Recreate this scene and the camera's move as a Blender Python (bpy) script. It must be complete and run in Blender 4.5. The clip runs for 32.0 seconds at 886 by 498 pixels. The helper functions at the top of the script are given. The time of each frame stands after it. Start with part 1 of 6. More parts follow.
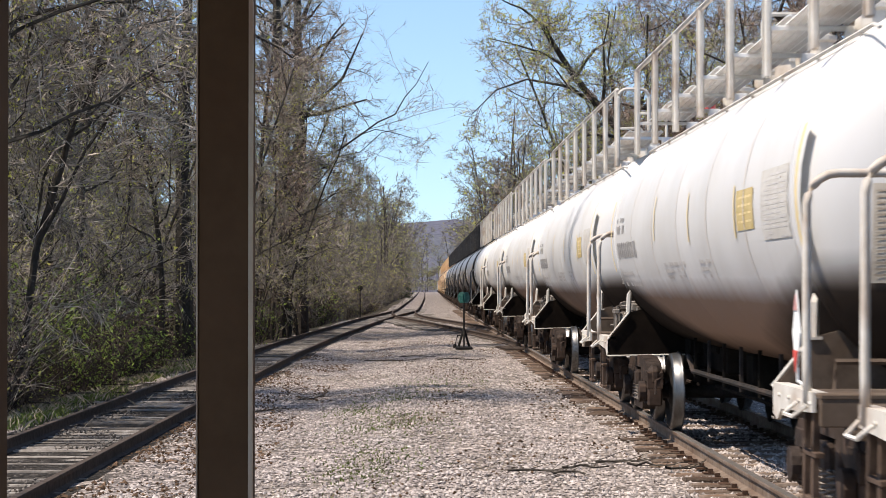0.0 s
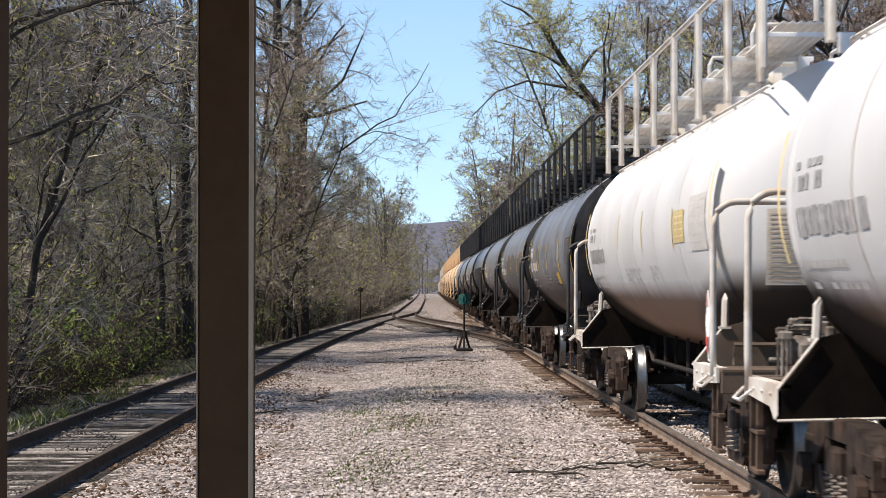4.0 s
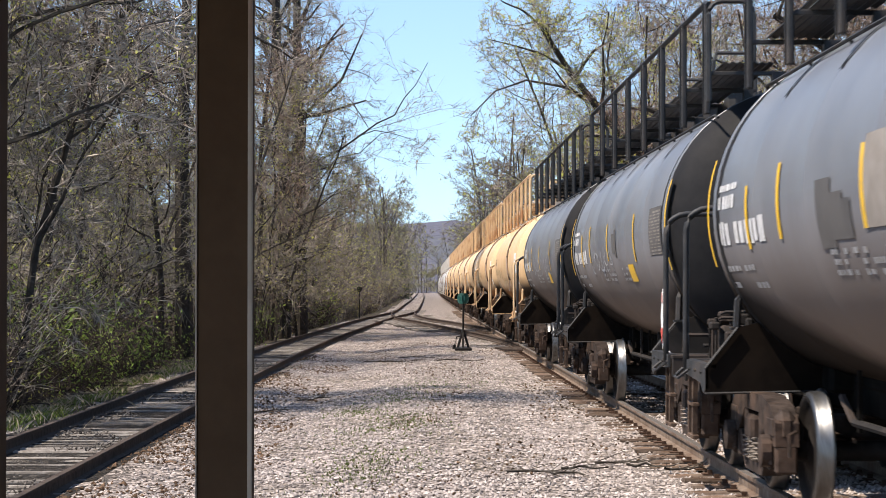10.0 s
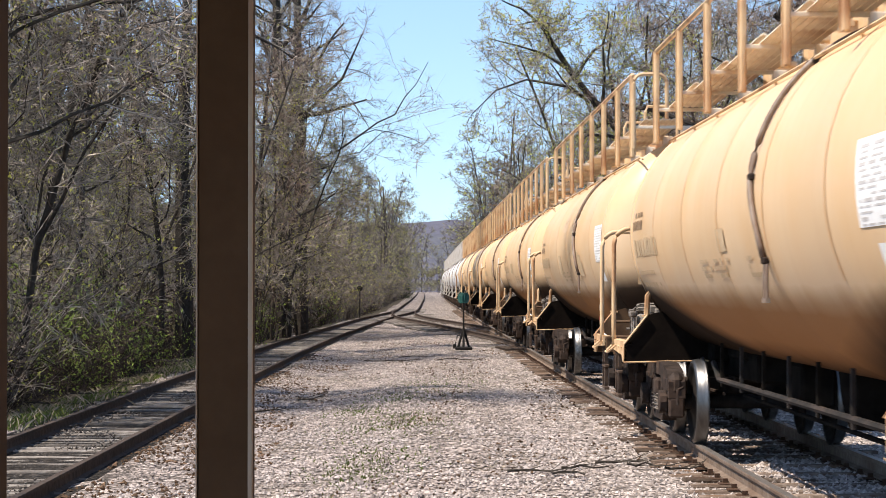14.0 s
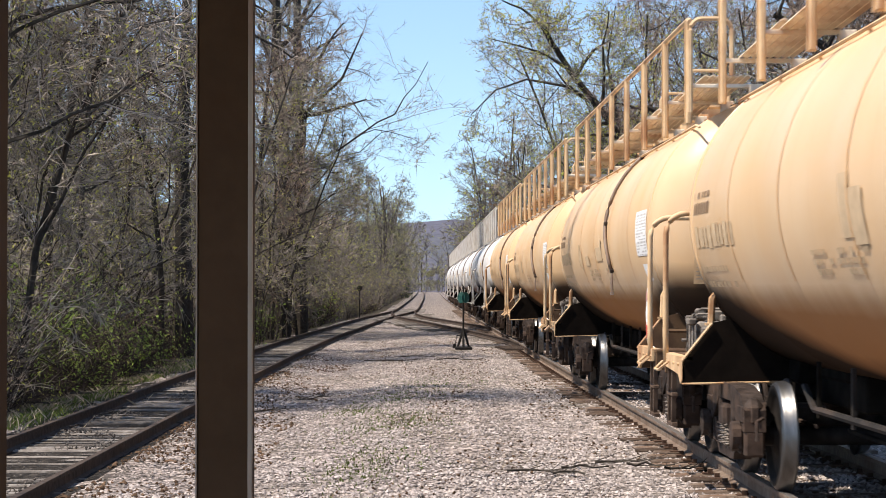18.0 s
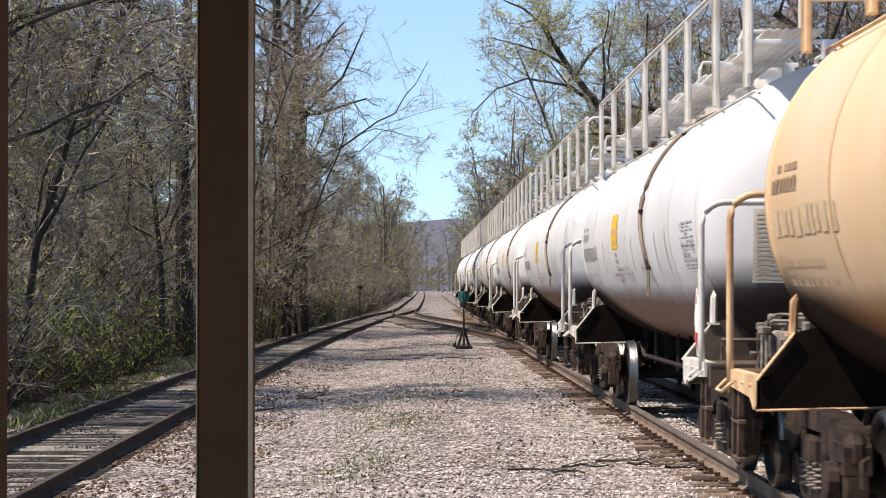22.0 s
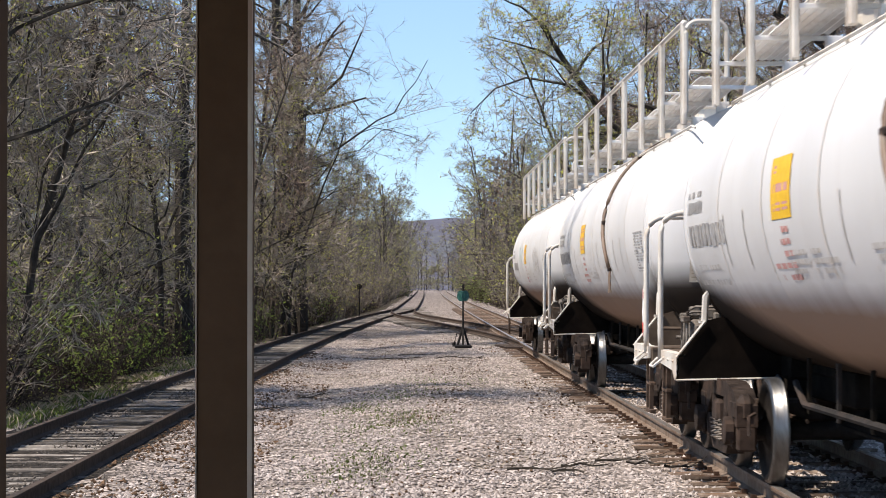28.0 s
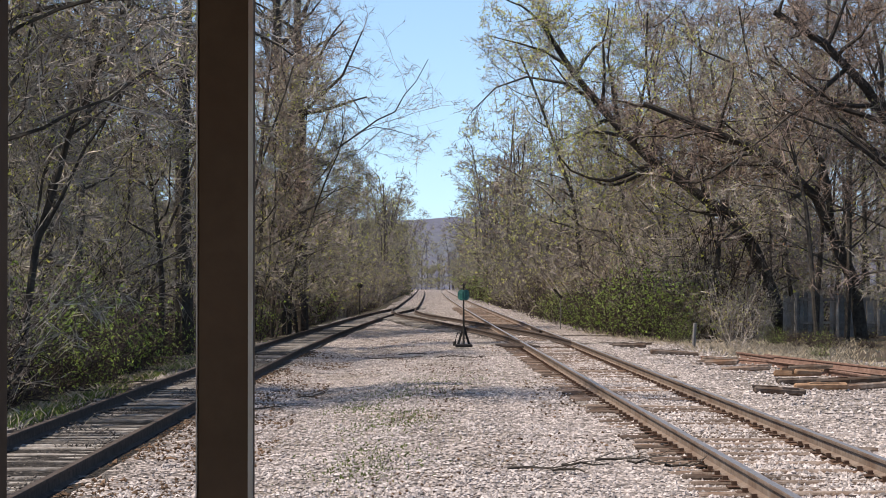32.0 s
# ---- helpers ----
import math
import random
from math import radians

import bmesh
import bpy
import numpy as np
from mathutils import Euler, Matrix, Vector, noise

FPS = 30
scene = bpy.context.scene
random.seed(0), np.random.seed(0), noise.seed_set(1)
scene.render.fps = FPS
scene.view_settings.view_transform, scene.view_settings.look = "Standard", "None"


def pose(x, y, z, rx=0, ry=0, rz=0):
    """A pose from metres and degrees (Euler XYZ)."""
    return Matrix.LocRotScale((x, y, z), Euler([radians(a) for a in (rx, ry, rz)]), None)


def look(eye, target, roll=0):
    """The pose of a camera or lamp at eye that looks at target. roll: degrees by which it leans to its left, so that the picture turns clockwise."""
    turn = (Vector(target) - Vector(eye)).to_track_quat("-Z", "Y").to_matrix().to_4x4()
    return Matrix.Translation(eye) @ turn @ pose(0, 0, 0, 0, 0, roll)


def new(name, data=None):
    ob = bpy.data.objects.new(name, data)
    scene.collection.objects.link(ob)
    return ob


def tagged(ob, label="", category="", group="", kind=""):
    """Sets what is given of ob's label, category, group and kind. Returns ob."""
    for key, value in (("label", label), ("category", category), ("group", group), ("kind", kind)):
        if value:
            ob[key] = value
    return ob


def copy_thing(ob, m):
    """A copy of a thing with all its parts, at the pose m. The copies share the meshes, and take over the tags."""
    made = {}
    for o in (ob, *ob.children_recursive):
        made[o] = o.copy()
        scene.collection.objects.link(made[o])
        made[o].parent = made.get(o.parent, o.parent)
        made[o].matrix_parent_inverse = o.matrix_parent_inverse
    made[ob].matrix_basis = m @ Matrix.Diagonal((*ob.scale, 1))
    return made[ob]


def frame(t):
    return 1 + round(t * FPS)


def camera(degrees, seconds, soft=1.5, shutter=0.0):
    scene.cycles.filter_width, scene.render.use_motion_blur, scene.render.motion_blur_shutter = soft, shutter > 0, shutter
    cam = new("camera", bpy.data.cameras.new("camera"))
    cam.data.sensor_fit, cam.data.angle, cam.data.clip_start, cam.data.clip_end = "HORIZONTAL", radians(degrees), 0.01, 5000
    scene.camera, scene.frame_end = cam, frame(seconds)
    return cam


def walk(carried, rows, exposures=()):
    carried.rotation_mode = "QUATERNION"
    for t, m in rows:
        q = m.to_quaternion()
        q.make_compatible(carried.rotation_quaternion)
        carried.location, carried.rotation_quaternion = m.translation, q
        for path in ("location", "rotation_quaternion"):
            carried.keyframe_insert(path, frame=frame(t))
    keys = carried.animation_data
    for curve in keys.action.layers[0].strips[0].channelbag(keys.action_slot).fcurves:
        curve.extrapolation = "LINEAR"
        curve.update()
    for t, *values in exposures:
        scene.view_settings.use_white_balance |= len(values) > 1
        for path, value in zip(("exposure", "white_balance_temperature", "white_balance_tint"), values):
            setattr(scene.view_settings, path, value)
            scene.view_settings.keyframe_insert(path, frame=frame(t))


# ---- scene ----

# Units: metres. Rail heads lie at z = 0.17, tie tops at z = 0. The main track runs along +y at x = 3.8.
FOCAL = 3700.0
EYE = Vector((0.0, 0.0, 1.89))
RAIL_Z = 0.17
MAIN_X = 3.8


def heading(vx, vy):
    """The camera's pose when the track's vanishing point lies vx right of and vy below its place at the end."""
    yaw = math.degrees(math.atan((784 - 738 - vx) / FOCAL))
    pitch = math.degrees(math.atan((500 + vy - 441) / FOCAL))
    return pose(EYE.x, EYE.y, EYE.z, 90 + pitch, 0, -yaw)


SWAY = [(0, 0.4, 4.4), (1, 0.2, 5.1), (2, 0.5, 6.8), (3, 0.4, 6.1), (3.5, 0.9, 6.8), (5.5, 1.1, 7.7), (6, 0.4, 7.9),
        (7, 0.5, 6.8), (8, -0.3, 6.1), (9, -1.1, 6.2), (10, -0.8, 6.1), (11, -0.5, 6.3), (12, -1.4, 5.8), (13, -1.0, 5.7),
        (14, -0.1, 4.9), (14.5, 0.2, 4.8), (16.5, -0.7, 4.6), (18, -0.4, 4.5), (19, -0.2, 3.4), (20, 0.2, 2.6),
        (21, 0.4, 2.3), (22, 0.2, 2.9), (23, -0.7, 4.7), (24, -0.7, 4.6), (25, 0.0, 3.2), (25.5, -0.7, 2.8),
        (27.5, -1.4, 1.5), (28, -1.0, 1.5), (29, -0.4, 2.1), (30, 0.1, 1.5), (31, -0.5, 0.6), (32, 0.0, 0.0)]
cam = camera(math.degrees(2 * math.atan(784 / FOCAL)), 32.0, soft=0.85, shutter=0.2)
walk(cam, [(t, heading(a, b)) for t, a, b in SWAY], exposures=[(0, 0.67, 6700, 10), (3.5, 0.67, 6700, 10), (6, 0.80, 6700, 10), (8, 0.84, 6700, 10), (12, 0.89, 6700, 10), (15.5, 0.75, 6700, 10), (26, 0.70, 6700, 10), (29, 0.67, 6700, 10), (32, 0.65, 6700, 10)])

# ---- light: clear spring sky, sun high on the left and slightly behind ----
SUN_DIR = Vector((-0.66, -0.20, 1.06)).normalized()
world = bpy.data.worlds.new("world")
scene.world = world
world.use_nodes = True
wn = world.node_tree.nodes
sky = wn.new("ShaderNodeTexSky")
sky.sky_type = "NISHITA"
sky.sun_disc = False
sky.sun_elevation = math.asin(SUN_DIR.z)
sky.sun_rotation = math.atan2(SUN_DIR.x, SUN_DIR.y)
sky.altitude = 200
sky.air_density = 1.0
sky.dust_density = 0.2
sky.ozone_density = 3.6
wn["Background"].inputs["Strength"].default_value = 0.132
# the low sky of a clear dry day is as blue as a hazier sky is higher up
geo, lift, unit = wn.new("ShaderNodeTexCoord"), wn.new("ShaderNodeVectorMath"), wn.new("ShaderNodeVectorMath")
lift.operation, unit.operation = "MULTIPLY_ADD", "NORMALIZE"
lift.inputs[1].default_value, lift.inputs[2].default_value = (1, 1, 0.9), (0, 0, 0.075)
world.node_tree.links.new(geo.outputs["Generated"], lift.inputs[0])
world.node_tree.links.new(lift.outputs["Vector"], unit.inputs[0])
world.node_tree.links.new(unit.outputs["Vector"], sky.inputs["Vector"])
world.node_tree.links.new(sky.outputs["Color"], wn["Background"].inputs["Color"])
sun = new("sun", bpy.data.lights.new("sun", "SUN"))
sun.data.energy = 4.8
sun.data.angle = radians(0.6)
sun.data.color = (1.0, 0.915, 0.825)
sun.matrix_world = look(SUN_DIR * 60, (0, 0, 0))

# ---- materials ----


def mat(name, a, b, scale=8.0, rough=0.8, metal=0.0, bump=0.2, bscale=None, stain=None, sscale=1.0, samount=0.5, vary=0.0,
        island=False, spec=None, detail=5.0):
    """A surface of two colours mixed by fine noise, with stains at a larger scale, relief, and a shift from object to object."""
    m = bpy.data.materials.new(name)
    m.use_nodes = True
    n, ln = m.node_tree.nodes, m.node_tree.links
    bs = n["Principled BSDF"]
    tc = n.new("ShaderNodeTexCoord")
    nz = n.new("ShaderNodeTexNoise")
    nz.inputs["Scale"].default_value, nz.inputs["Detail"].default_value = scale, detail
    nz.inputs["Roughness"].default_value = 0.65
    ln.new(tc.outputs["Object"], nz.inputs["Vector"])
    rp = n.new("ShaderNodeValToRGB")
    rp.color_ramp.elements[0].position, rp.color_ramp.elements[1].position = 0.34, 0.66
    rp.color_ramp.elements[0].color, rp.color_ramp.elements[1].color = (*a, 1), (*b, 1)
    ln.new(nz.outputs["Fac"], rp.inputs["Fac"])
    col = rp.outputs["Color"]
    if stain:
        n2 = n.new("ShaderNodeTexNoise")
        n2.inputs["Scale"].default_value, n2.inputs["Detail"].default_value = sscale, 6
        ln.new(tc.outputs["Object"], n2.inputs["Vector"])
        r2 = n.new("ShaderNodeMapRange")
        r2.inputs["From Min"].default_value, r2.inputs["From Max"].default_value = 0.48, 0.68
        r2.inputs["To Max"].default_value = samount
        ln.new(n2.outputs["Fac"], r2.inputs["Value"])
        mx = n.new("ShaderNodeMix")
        mx.data_type = "RGBA"
        ln.new(r2.outputs["Result"], mx.inputs["Factor"])
        ln.new(col, mx.inputs["A"])
        mx.inputs["B"].default_value = (*stain, 1)
        col = mx.outputs["Result"]
    if vary:
        if island:
            src = n.new("ShaderNodeNewGeometry").outputs["Random Per Island"]
        else:
            src = n.new("ShaderNodeObjectInfo").outputs["Random"]
        r3 = n.new("ShaderNodeMapRange")
        r3.inputs["To Min"].default_value, r3.inputs["To Max"].default_value = 1 - vary, 1 + vary
        ln.new(src, r3.inputs["Value"])
        hs = n.new("ShaderNodeHueSaturation")
        ln.new(r3.outputs["Result"], hs.inputs["Value"])
        ln.new(col, hs.inputs["Color"])
        col = hs.outputs["Color"]
    ln.new(col, bs.inputs["Base Color"])
    bs.inputs["Roughness"].default_value, bs.inputs["Metallic"].default_value = rough, metal
    bs.inputs["Specular IOR Level"].default_value = (0.35 if rough < 0.65 else 0.08) if spec is None else spec
    if bump:
        n4 = n.new("ShaderNodeTexNoise")
        n4.inputs["Scale"].default_value, n4.inputs["Detail"].default_value = bscale or scale * 2, 4
        ln.new(tc.outputs["Object"], n4.inputs["Vector"])
        bp = n.new("ShaderNodeBump")
        bp.inputs["Strength"].default_value, bp.inputs["Distance"].default_value = bump, 0.02
        ln.new(n4.outputs["Fac"], bp.inputs["Height"])
        ln.new(bp.outputs["Normal"], bs.inputs["Normal"])
    return m


def tank_paint(name, clean, faded, grime, amount, line, rough=0.42, streak=0.10, seam=6.2, fade=0.16):
    """Tank paint: faded in patches, rain streaks down the flanks, and a film of road grime on the belly up to a ragged line."""
    m = bpy.data.materials.new(name)
    m.use_nodes = True
    n, ln = m.node_tree.nodes, m.node_tree.links
    bs = n["Principled BSDF"]
    tc = n.new("ShaderNodeTexCoord")
    oi = n.new("ShaderNodeObjectInfo")
    add = n.new("ShaderNodeVectorMath")
    add.operation = "MULTIPLY_ADD"
    ln.new(oi.outputs["Random"], add.inputs[0])
    add.inputs[1].default_value = (0, 37, 0)
    ln.new(tc.outputs["Object"], add.inputs[2])
    big = n.new("ShaderNodeTexNoise")
    big.inputs["Scale"].default_value, big.inputs["Detail"].default_value = 0.7, 6
    ln.new(add.outputs["Vector"], big.inputs["Vector"])
    rp = n.new("ShaderNodeValToRGB")
    rp.color_ramp.elements[0].position, rp.color_ramp.elements[1].position = 0.35, 0.7
    rp.color_ramp.elements[0].color, rp.color_ramp.elements[1].color = (*clean, 1), (*faded, 1)
    ln.new(big.outputs["Fac"], rp.inputs["Fac"])
    mp = n.new("ShaderNodeMapping")
    mp.inputs["Scale"].default_value = (0.5, 2.6, 0.3)
    ln.new(add.outputs["Vector"], mp.inputs["Vector"])
    st = n.new("ShaderNodeTexNoise")
    st.inputs["Scale"].default_value, st.inputs["Detail"].default_value = 1.4, 5
    ln.new(mp.outputs["Vector"], st.inputs["Vector"])
    sr = n.new("ShaderNodeMapRange")
    sr.inputs["From Min"].default_value, sr.inputs["From Max"].default_value, sr.inputs["To Max"].default_value = 0.5, 0.75, streak
    ln.new(st.outputs["Fac"], sr.inputs["Value"])
    m1 = n.new("ShaderNodeMix")
    m1.data_type = "RGBA"
    ln.new(sr.outputs["Result"], m1.inputs["Factor"])
    ln.new(rp.outputs["Color"], m1.inputs["A"])
    m1.inputs["B"].default_value = (*grime, 1)
    sep = n.new("ShaderNodeSeparateXYZ")
    ln.new(tc.outputs["Object"], sep.inputs["Vector"])
    rag = n.new("ShaderNodeMath")
    rag.operation = "MULTIPLY_ADD"
    ln.new(st.outputs["Fac"], rag.inputs[0])
    rag.inputs[1].default_value = -0.07
    ln.new(sep.outputs["Z"], rag.inputs[2])
    # the heads are dirty higher up than the flanks
    ay, hd, top = n.new("ShaderNodeMath"), n.new("ShaderNodeMapRange"), n.new("ShaderNodeMath")
    ay.operation, top.operation = "ABSOLUTE", "SUBTRACT"
    ln.new(sep.outputs["Y"], ay.inputs[0])
    hd.inputs["From Min"].default_value, hd.inputs["From Max"].default_value = seam - 0.05, seam + 0.45
    hd.inputs["To Max"].default_value = 0.10
    ln.new(ay.outputs["Value"], hd.inputs["Value"])
    ln.new(rag.outputs["Value"], top.inputs[0])
    ln.new(hd.outputs["Result"], top.inputs[1])
    # a brown film up to a line along the flank; the black below climbs towards the trucks, wheel spray with the belly's
    # shade painted in
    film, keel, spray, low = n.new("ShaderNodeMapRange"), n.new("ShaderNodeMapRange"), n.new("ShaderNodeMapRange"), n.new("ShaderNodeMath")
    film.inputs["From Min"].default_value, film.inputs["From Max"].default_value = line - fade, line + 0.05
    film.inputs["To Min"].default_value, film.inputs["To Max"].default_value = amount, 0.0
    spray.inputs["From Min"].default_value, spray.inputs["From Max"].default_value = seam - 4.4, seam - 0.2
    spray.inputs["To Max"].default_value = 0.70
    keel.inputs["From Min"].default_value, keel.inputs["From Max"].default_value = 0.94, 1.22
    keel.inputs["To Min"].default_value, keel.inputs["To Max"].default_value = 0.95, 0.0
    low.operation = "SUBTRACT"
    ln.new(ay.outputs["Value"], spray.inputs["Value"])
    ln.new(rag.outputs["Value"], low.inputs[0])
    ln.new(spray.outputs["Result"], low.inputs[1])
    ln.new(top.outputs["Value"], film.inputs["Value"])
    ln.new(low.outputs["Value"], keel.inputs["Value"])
    m2, m3 = n.new("ShaderNodeMix"), n.new("ShaderNodeMix")
    m2.data_type = m3.data_type = "RGBA"
    ln.new(film.outputs["Result"], m2.inputs["Factor"])
    ln.new(m1.outputs["Result"], m2.inputs["A"])
    m2.inputs["B"].default_value = (*grime, 1)
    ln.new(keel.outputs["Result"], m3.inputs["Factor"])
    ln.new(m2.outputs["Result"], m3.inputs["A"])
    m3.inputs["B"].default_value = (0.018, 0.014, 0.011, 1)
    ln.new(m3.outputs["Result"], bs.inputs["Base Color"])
    # dirt is matt
    ro, sp = n.new("ShaderNodeMapRange"), n.new("ShaderNodeMapRange")
    ro.inputs["To Min"].default_value, ro.inputs["To Max"].default_value = rough, 0.95
    sp.inputs["To Min"].default_value, sp.inputs["To Max"].default_value = 0.35, 0.03
    for q, name in ((ro, "Roughness"), (sp, "Specular IOR Level")):
        q.inputs["From Max"].default_value = amount * 0.6
        ln.new(film.outputs["Result"], q.inputs["Value"])
        ln.new(q.outputs["Result"], bs.inputs[name])
    bp = n.new("ShaderNodeBump")
    bp.inputs["Strength"].default_value, bp.inputs["Distance"].default_value = 0.12, 0.01
    ln.new(big.outputs["Fac"], bp.inputs["Height"])
    ln.new(bp.outputs["Normal"], bs.inputs["Normal"])
    return m


M_TANK = {
    "white": tank_paint("white_tank_paint", (0.575, 0.559, 0.537), (0.51, 0.492, 0.465), (0.235, 0.138, 0.083), 0.90, 1.70, streak=0.07),
    "black": tank_paint("black_tank_paint", (0.11, 0.117, 0.132), (0.17, 0.175, 0.188), (0.165, 0.124, 0.094), 0.85, 2.25, 0.38, 0.08, seam=5.98, fade=0.75),
    "orange": tank_paint("tan_tank_paint", (0.605, 0.395, 0.210), (0.625, 0.45, 0.278), (0.32, 0.138, 0.05), 0.88, 1.64, streak=0.08, seam=6.83),
    "cream": tank_paint("clean_white_tank_paint", (0.59, 0.575, 0.556), (0.54, 0.524, 0.505), (0.235, 0.138, 0.083), 0.88, 1.64, streak=0.06, seam=6.70),
}
M_TRIM = {
    "white": mat("white_frame_paint", (0.48, 0.44, 0.38), (0.60, 0.56, 0.50), 5, 0.55, stain=(0.30, 0.20, 0.13), sscale=3, samount=0.6),
    "black": mat("black_frame_paint", (0.016, 0.016, 0.017), (0.03, 0.03, 0.03), 6, 0.6, stain=(0.06, 0.045, 0.035), sscale=3),
    "orange": mat("tan_frame_paint", (0.56, 0.37, 0.20), (0.66, 0.47, 0.27), 5, 0.6, stain=(0.30, 0.13, 0.05), sscale=2.5, samount=0.8),
    "cream": mat("clean_white_frame_paint", (0.50, 0.46, 0.40), (0.62, 0.58, 0.52), 5, 0.55, stain=(0.36, 0.25, 0.16), sscale=3, samount=0.5),
}
# lighter than the frame paint: light bounced off the tank is put into it
M_DECK = {
    "white": mat("white_bounce_lit_grating", (0.72, 0.70, 0.66), (0.80, 0.78, 0.75), 5, 0.5, stain=(0.40, 0.28, 0.18), sscale=2, samount=0.5),
    "black": M_TRIM["black"],
    "orange": mat("tan_bounce_lit_grating", (0.72, 0.60, 0.44), (0.80, 0.70, 0.55), 5, 0.55, stain=(0.36, 0.17, 0.07), sscale=2, samount=0.6),
    "cream": mat("clean_bounce_lit_grating", (0.72, 0.70, 0.66), (0.80, 0.78, 0.75), 5, 0.5, stain=(0.40, 0.28, 0.18), sscale=2, samount=0.4),
}
M_FLAP = mat("near_black_brown_plate", (0.006, 0.0048, 0.004), (0.014, 0.0105, 0.0082), 3, 0.9, stain=(0.02, 0.014, 0.010), sscale=2, samount=0.5, spec=0.02)
M_VALVE = mat("dusty_grey_valve_iron", (0.10, 0.085, 0.07), (0.26, 0.23, 0.20), 9, 0.7, stain=(0.05, 0.036, 0.028), sscale=6, samount=0.85)
M_STEP = mat("grimy_brown_step", (0.045, 0.03, 0.022), (0.11, 0.075, 0.055), 5, 0.85, stain=(0.16, 0.11, 0.08), sscale=4)
M_SILL = {
    "white": mat("grimy_white_sill", (0.07, 0.050, 0.036), (0.14, 0.108, 0.082), 3, 0.8, stain=(0.10, 0.07, 0.05), sscale=2, samount=0.8),
    "black": mat("grimy_black_sill", (0.018, 0.017, 0.016), (0.035, 0.03, 0.027), 4, 0.75, stain=(0.07, 0.05, 0.04), sscale=2),
    "orange": mat("grimy_tan_sill", (0.075, 0.043, 0.025), (0.15, 0.094, 0.054), 3, 0.8, stain=(0.10, 0.06, 0.04), sscale=2, samount=0.8),
    "cream": mat("grimy_clean_sill", (0.07, 0.049, 0.035), (0.14, 0.105, 0.078), 3, 0.8, stain=(0.08, 0.06, 0.045), sscale=2, samount=0.8),
}
M_IRON = mat("grimy_cast_iron", (0.016, 0.012, 0.010), (0.048, 0.036, 0.030), 7, 0.75, 0.1, 0.4, stain=(0.10, 0.064, 0.046), sscale=3, samount=0.55, vary=0.25)
M_TREAD = mat("worn_wheel_steel", (0.084, 0.0805, 0.077), (0.168, 0.1645, 0.161), 20, 0.38, 0.9, 0.05)
M_WHEEL = mat("wheel_plate_iron", (0.010, 0.0088, 0.008), (0.026, 0.022, 0.02), 9, 0.7, 0.2, 0.3)
M_SPRING = mat("dusty_spring_steel", (0.14, 0.115, 0.095), (0.24, 0.21, 0.18), 12, 0.6, 0.3, 0.1)
# near black: under-car grime with the shade there put into the colour
M_GAP = mat("undercar_grime_and_shade", (0.0054, 0.00495, 0.0045), (0.0135, 0.0117, 0.0099), 4, 0.92, stain=(0.0225, 0.018, 0.0135), sscale=2, spec=0.02)
M_INK = mat("faded_black_lettering", (0.20, 0.19, 0.185), (0.38, 0.36, 0.34), 12, 0.6, bump=0)
M_INKGREY = mat("faded_grey_lettering", (0.40, 0.37, 0.34), (0.55, 0.52, 0.49), 10, 0.6, bump=0)
M_INKTAN = mat("worn_brown_lettering", (0.42, 0.30, 0.18), (0.55, 0.40, 0.24), 10, 0.6, bump=0)
M_INKBROWN = mat("dark_brown_lettering", (0.20, 0.125, 0.07), (0.32, 0.21, 0.12), 10, 0.6, bump=0)
M_INKWHITE = mat("faded_white_lettering", (0.40, 0.39, 0.38), (0.62, 0.61, 0.60), 10, 0.6, bump=0)
M_YELLOW = mat("yellow_reflective_stripe", (0.62, 0.36, 0.02), (0.72, 0.44, 0.03), 12, 0.45, bump=0)
M_PINK = mat("faded_red_lettering", (0.42, 0.20, 0.18), (0.52, 0.28, 0.25), 12, 0.6, bump=0)
M_GREEN_PAINT = mat("faded_green_spray_paint", (0.345, 0.529, 0.437), (0.575, 0.713, 0.6325), 5, 0.6, bump=0)
M_SPRAY = mat("faded_white_spray_paint", (0.20, 0.20, 0.205), (0.36, 0.36, 0.365), 5, 0.6, bump=0)
M_PATCH = mat("deep_black_matt", (0.010, 0.010, 0.011), (0.019, 0.018, 0.018), 3, 0.7, bump=0.05, spec=0.12)
M_PLACARD_RED = mat("placard_red", (0.50, 0.05, 0.04), (0.60, 0.09, 0.07), 14, 0.5, bump=0)
M_PLACARD_WHITE = mat("placard_white", (0.72, 0.71, 0.68), (0.80, 0.79, 0.76), 14, 0.5, bump=0)
M_RAILTOP = mat("polished_rail_head", (0.20, 0.17, 0.15), (0.34, 0.31, 0.28), 14, 0.38, 0.6, 0.05)
M_RAIL = mat("weathered_rail_steel", (0.128, 0.092, 0.068), (0.208, 0.16, 0.124), 9, 0.8, 0.15, 0.2, stain=(0.096, 0.056, 0.036), sscale=1.5, samount=0.6)
M_RAILOLD = mat("dull_dark_rail", (0.045, 0.034, 0.028), (0.09, 0.068, 0.055), 9, 0.85, 0.1, 0.2)
M_TIE = mat("weathered_grey_tie", (0.125, 0.108, 0.092), (0.265, 0.238, 0.21), 6, 0.92, bump=0.7, bscale=30, stain=(0.07, 0.055, 0.043), sscale=2.2, samount=0.75, vary=0.45)
M_TIEMAIN = mat("brown_creosoted_tie", (0.0845, 0.0598, 0.0442), (0.2145, 0.169, 0.1365), 6, 0.92, bump=0.7, bscale=30, stain=(0.10, 0.055, 0.032), sscale=2.2, samount=0.8, vary=0.45)
M_PLATE = mat("rusty_tie_plate", (0.055, 0.0325, 0.0225), (0.1, 0.06, 0.04), 14, 0.85, 0.2, 0.3, vary=0.3)
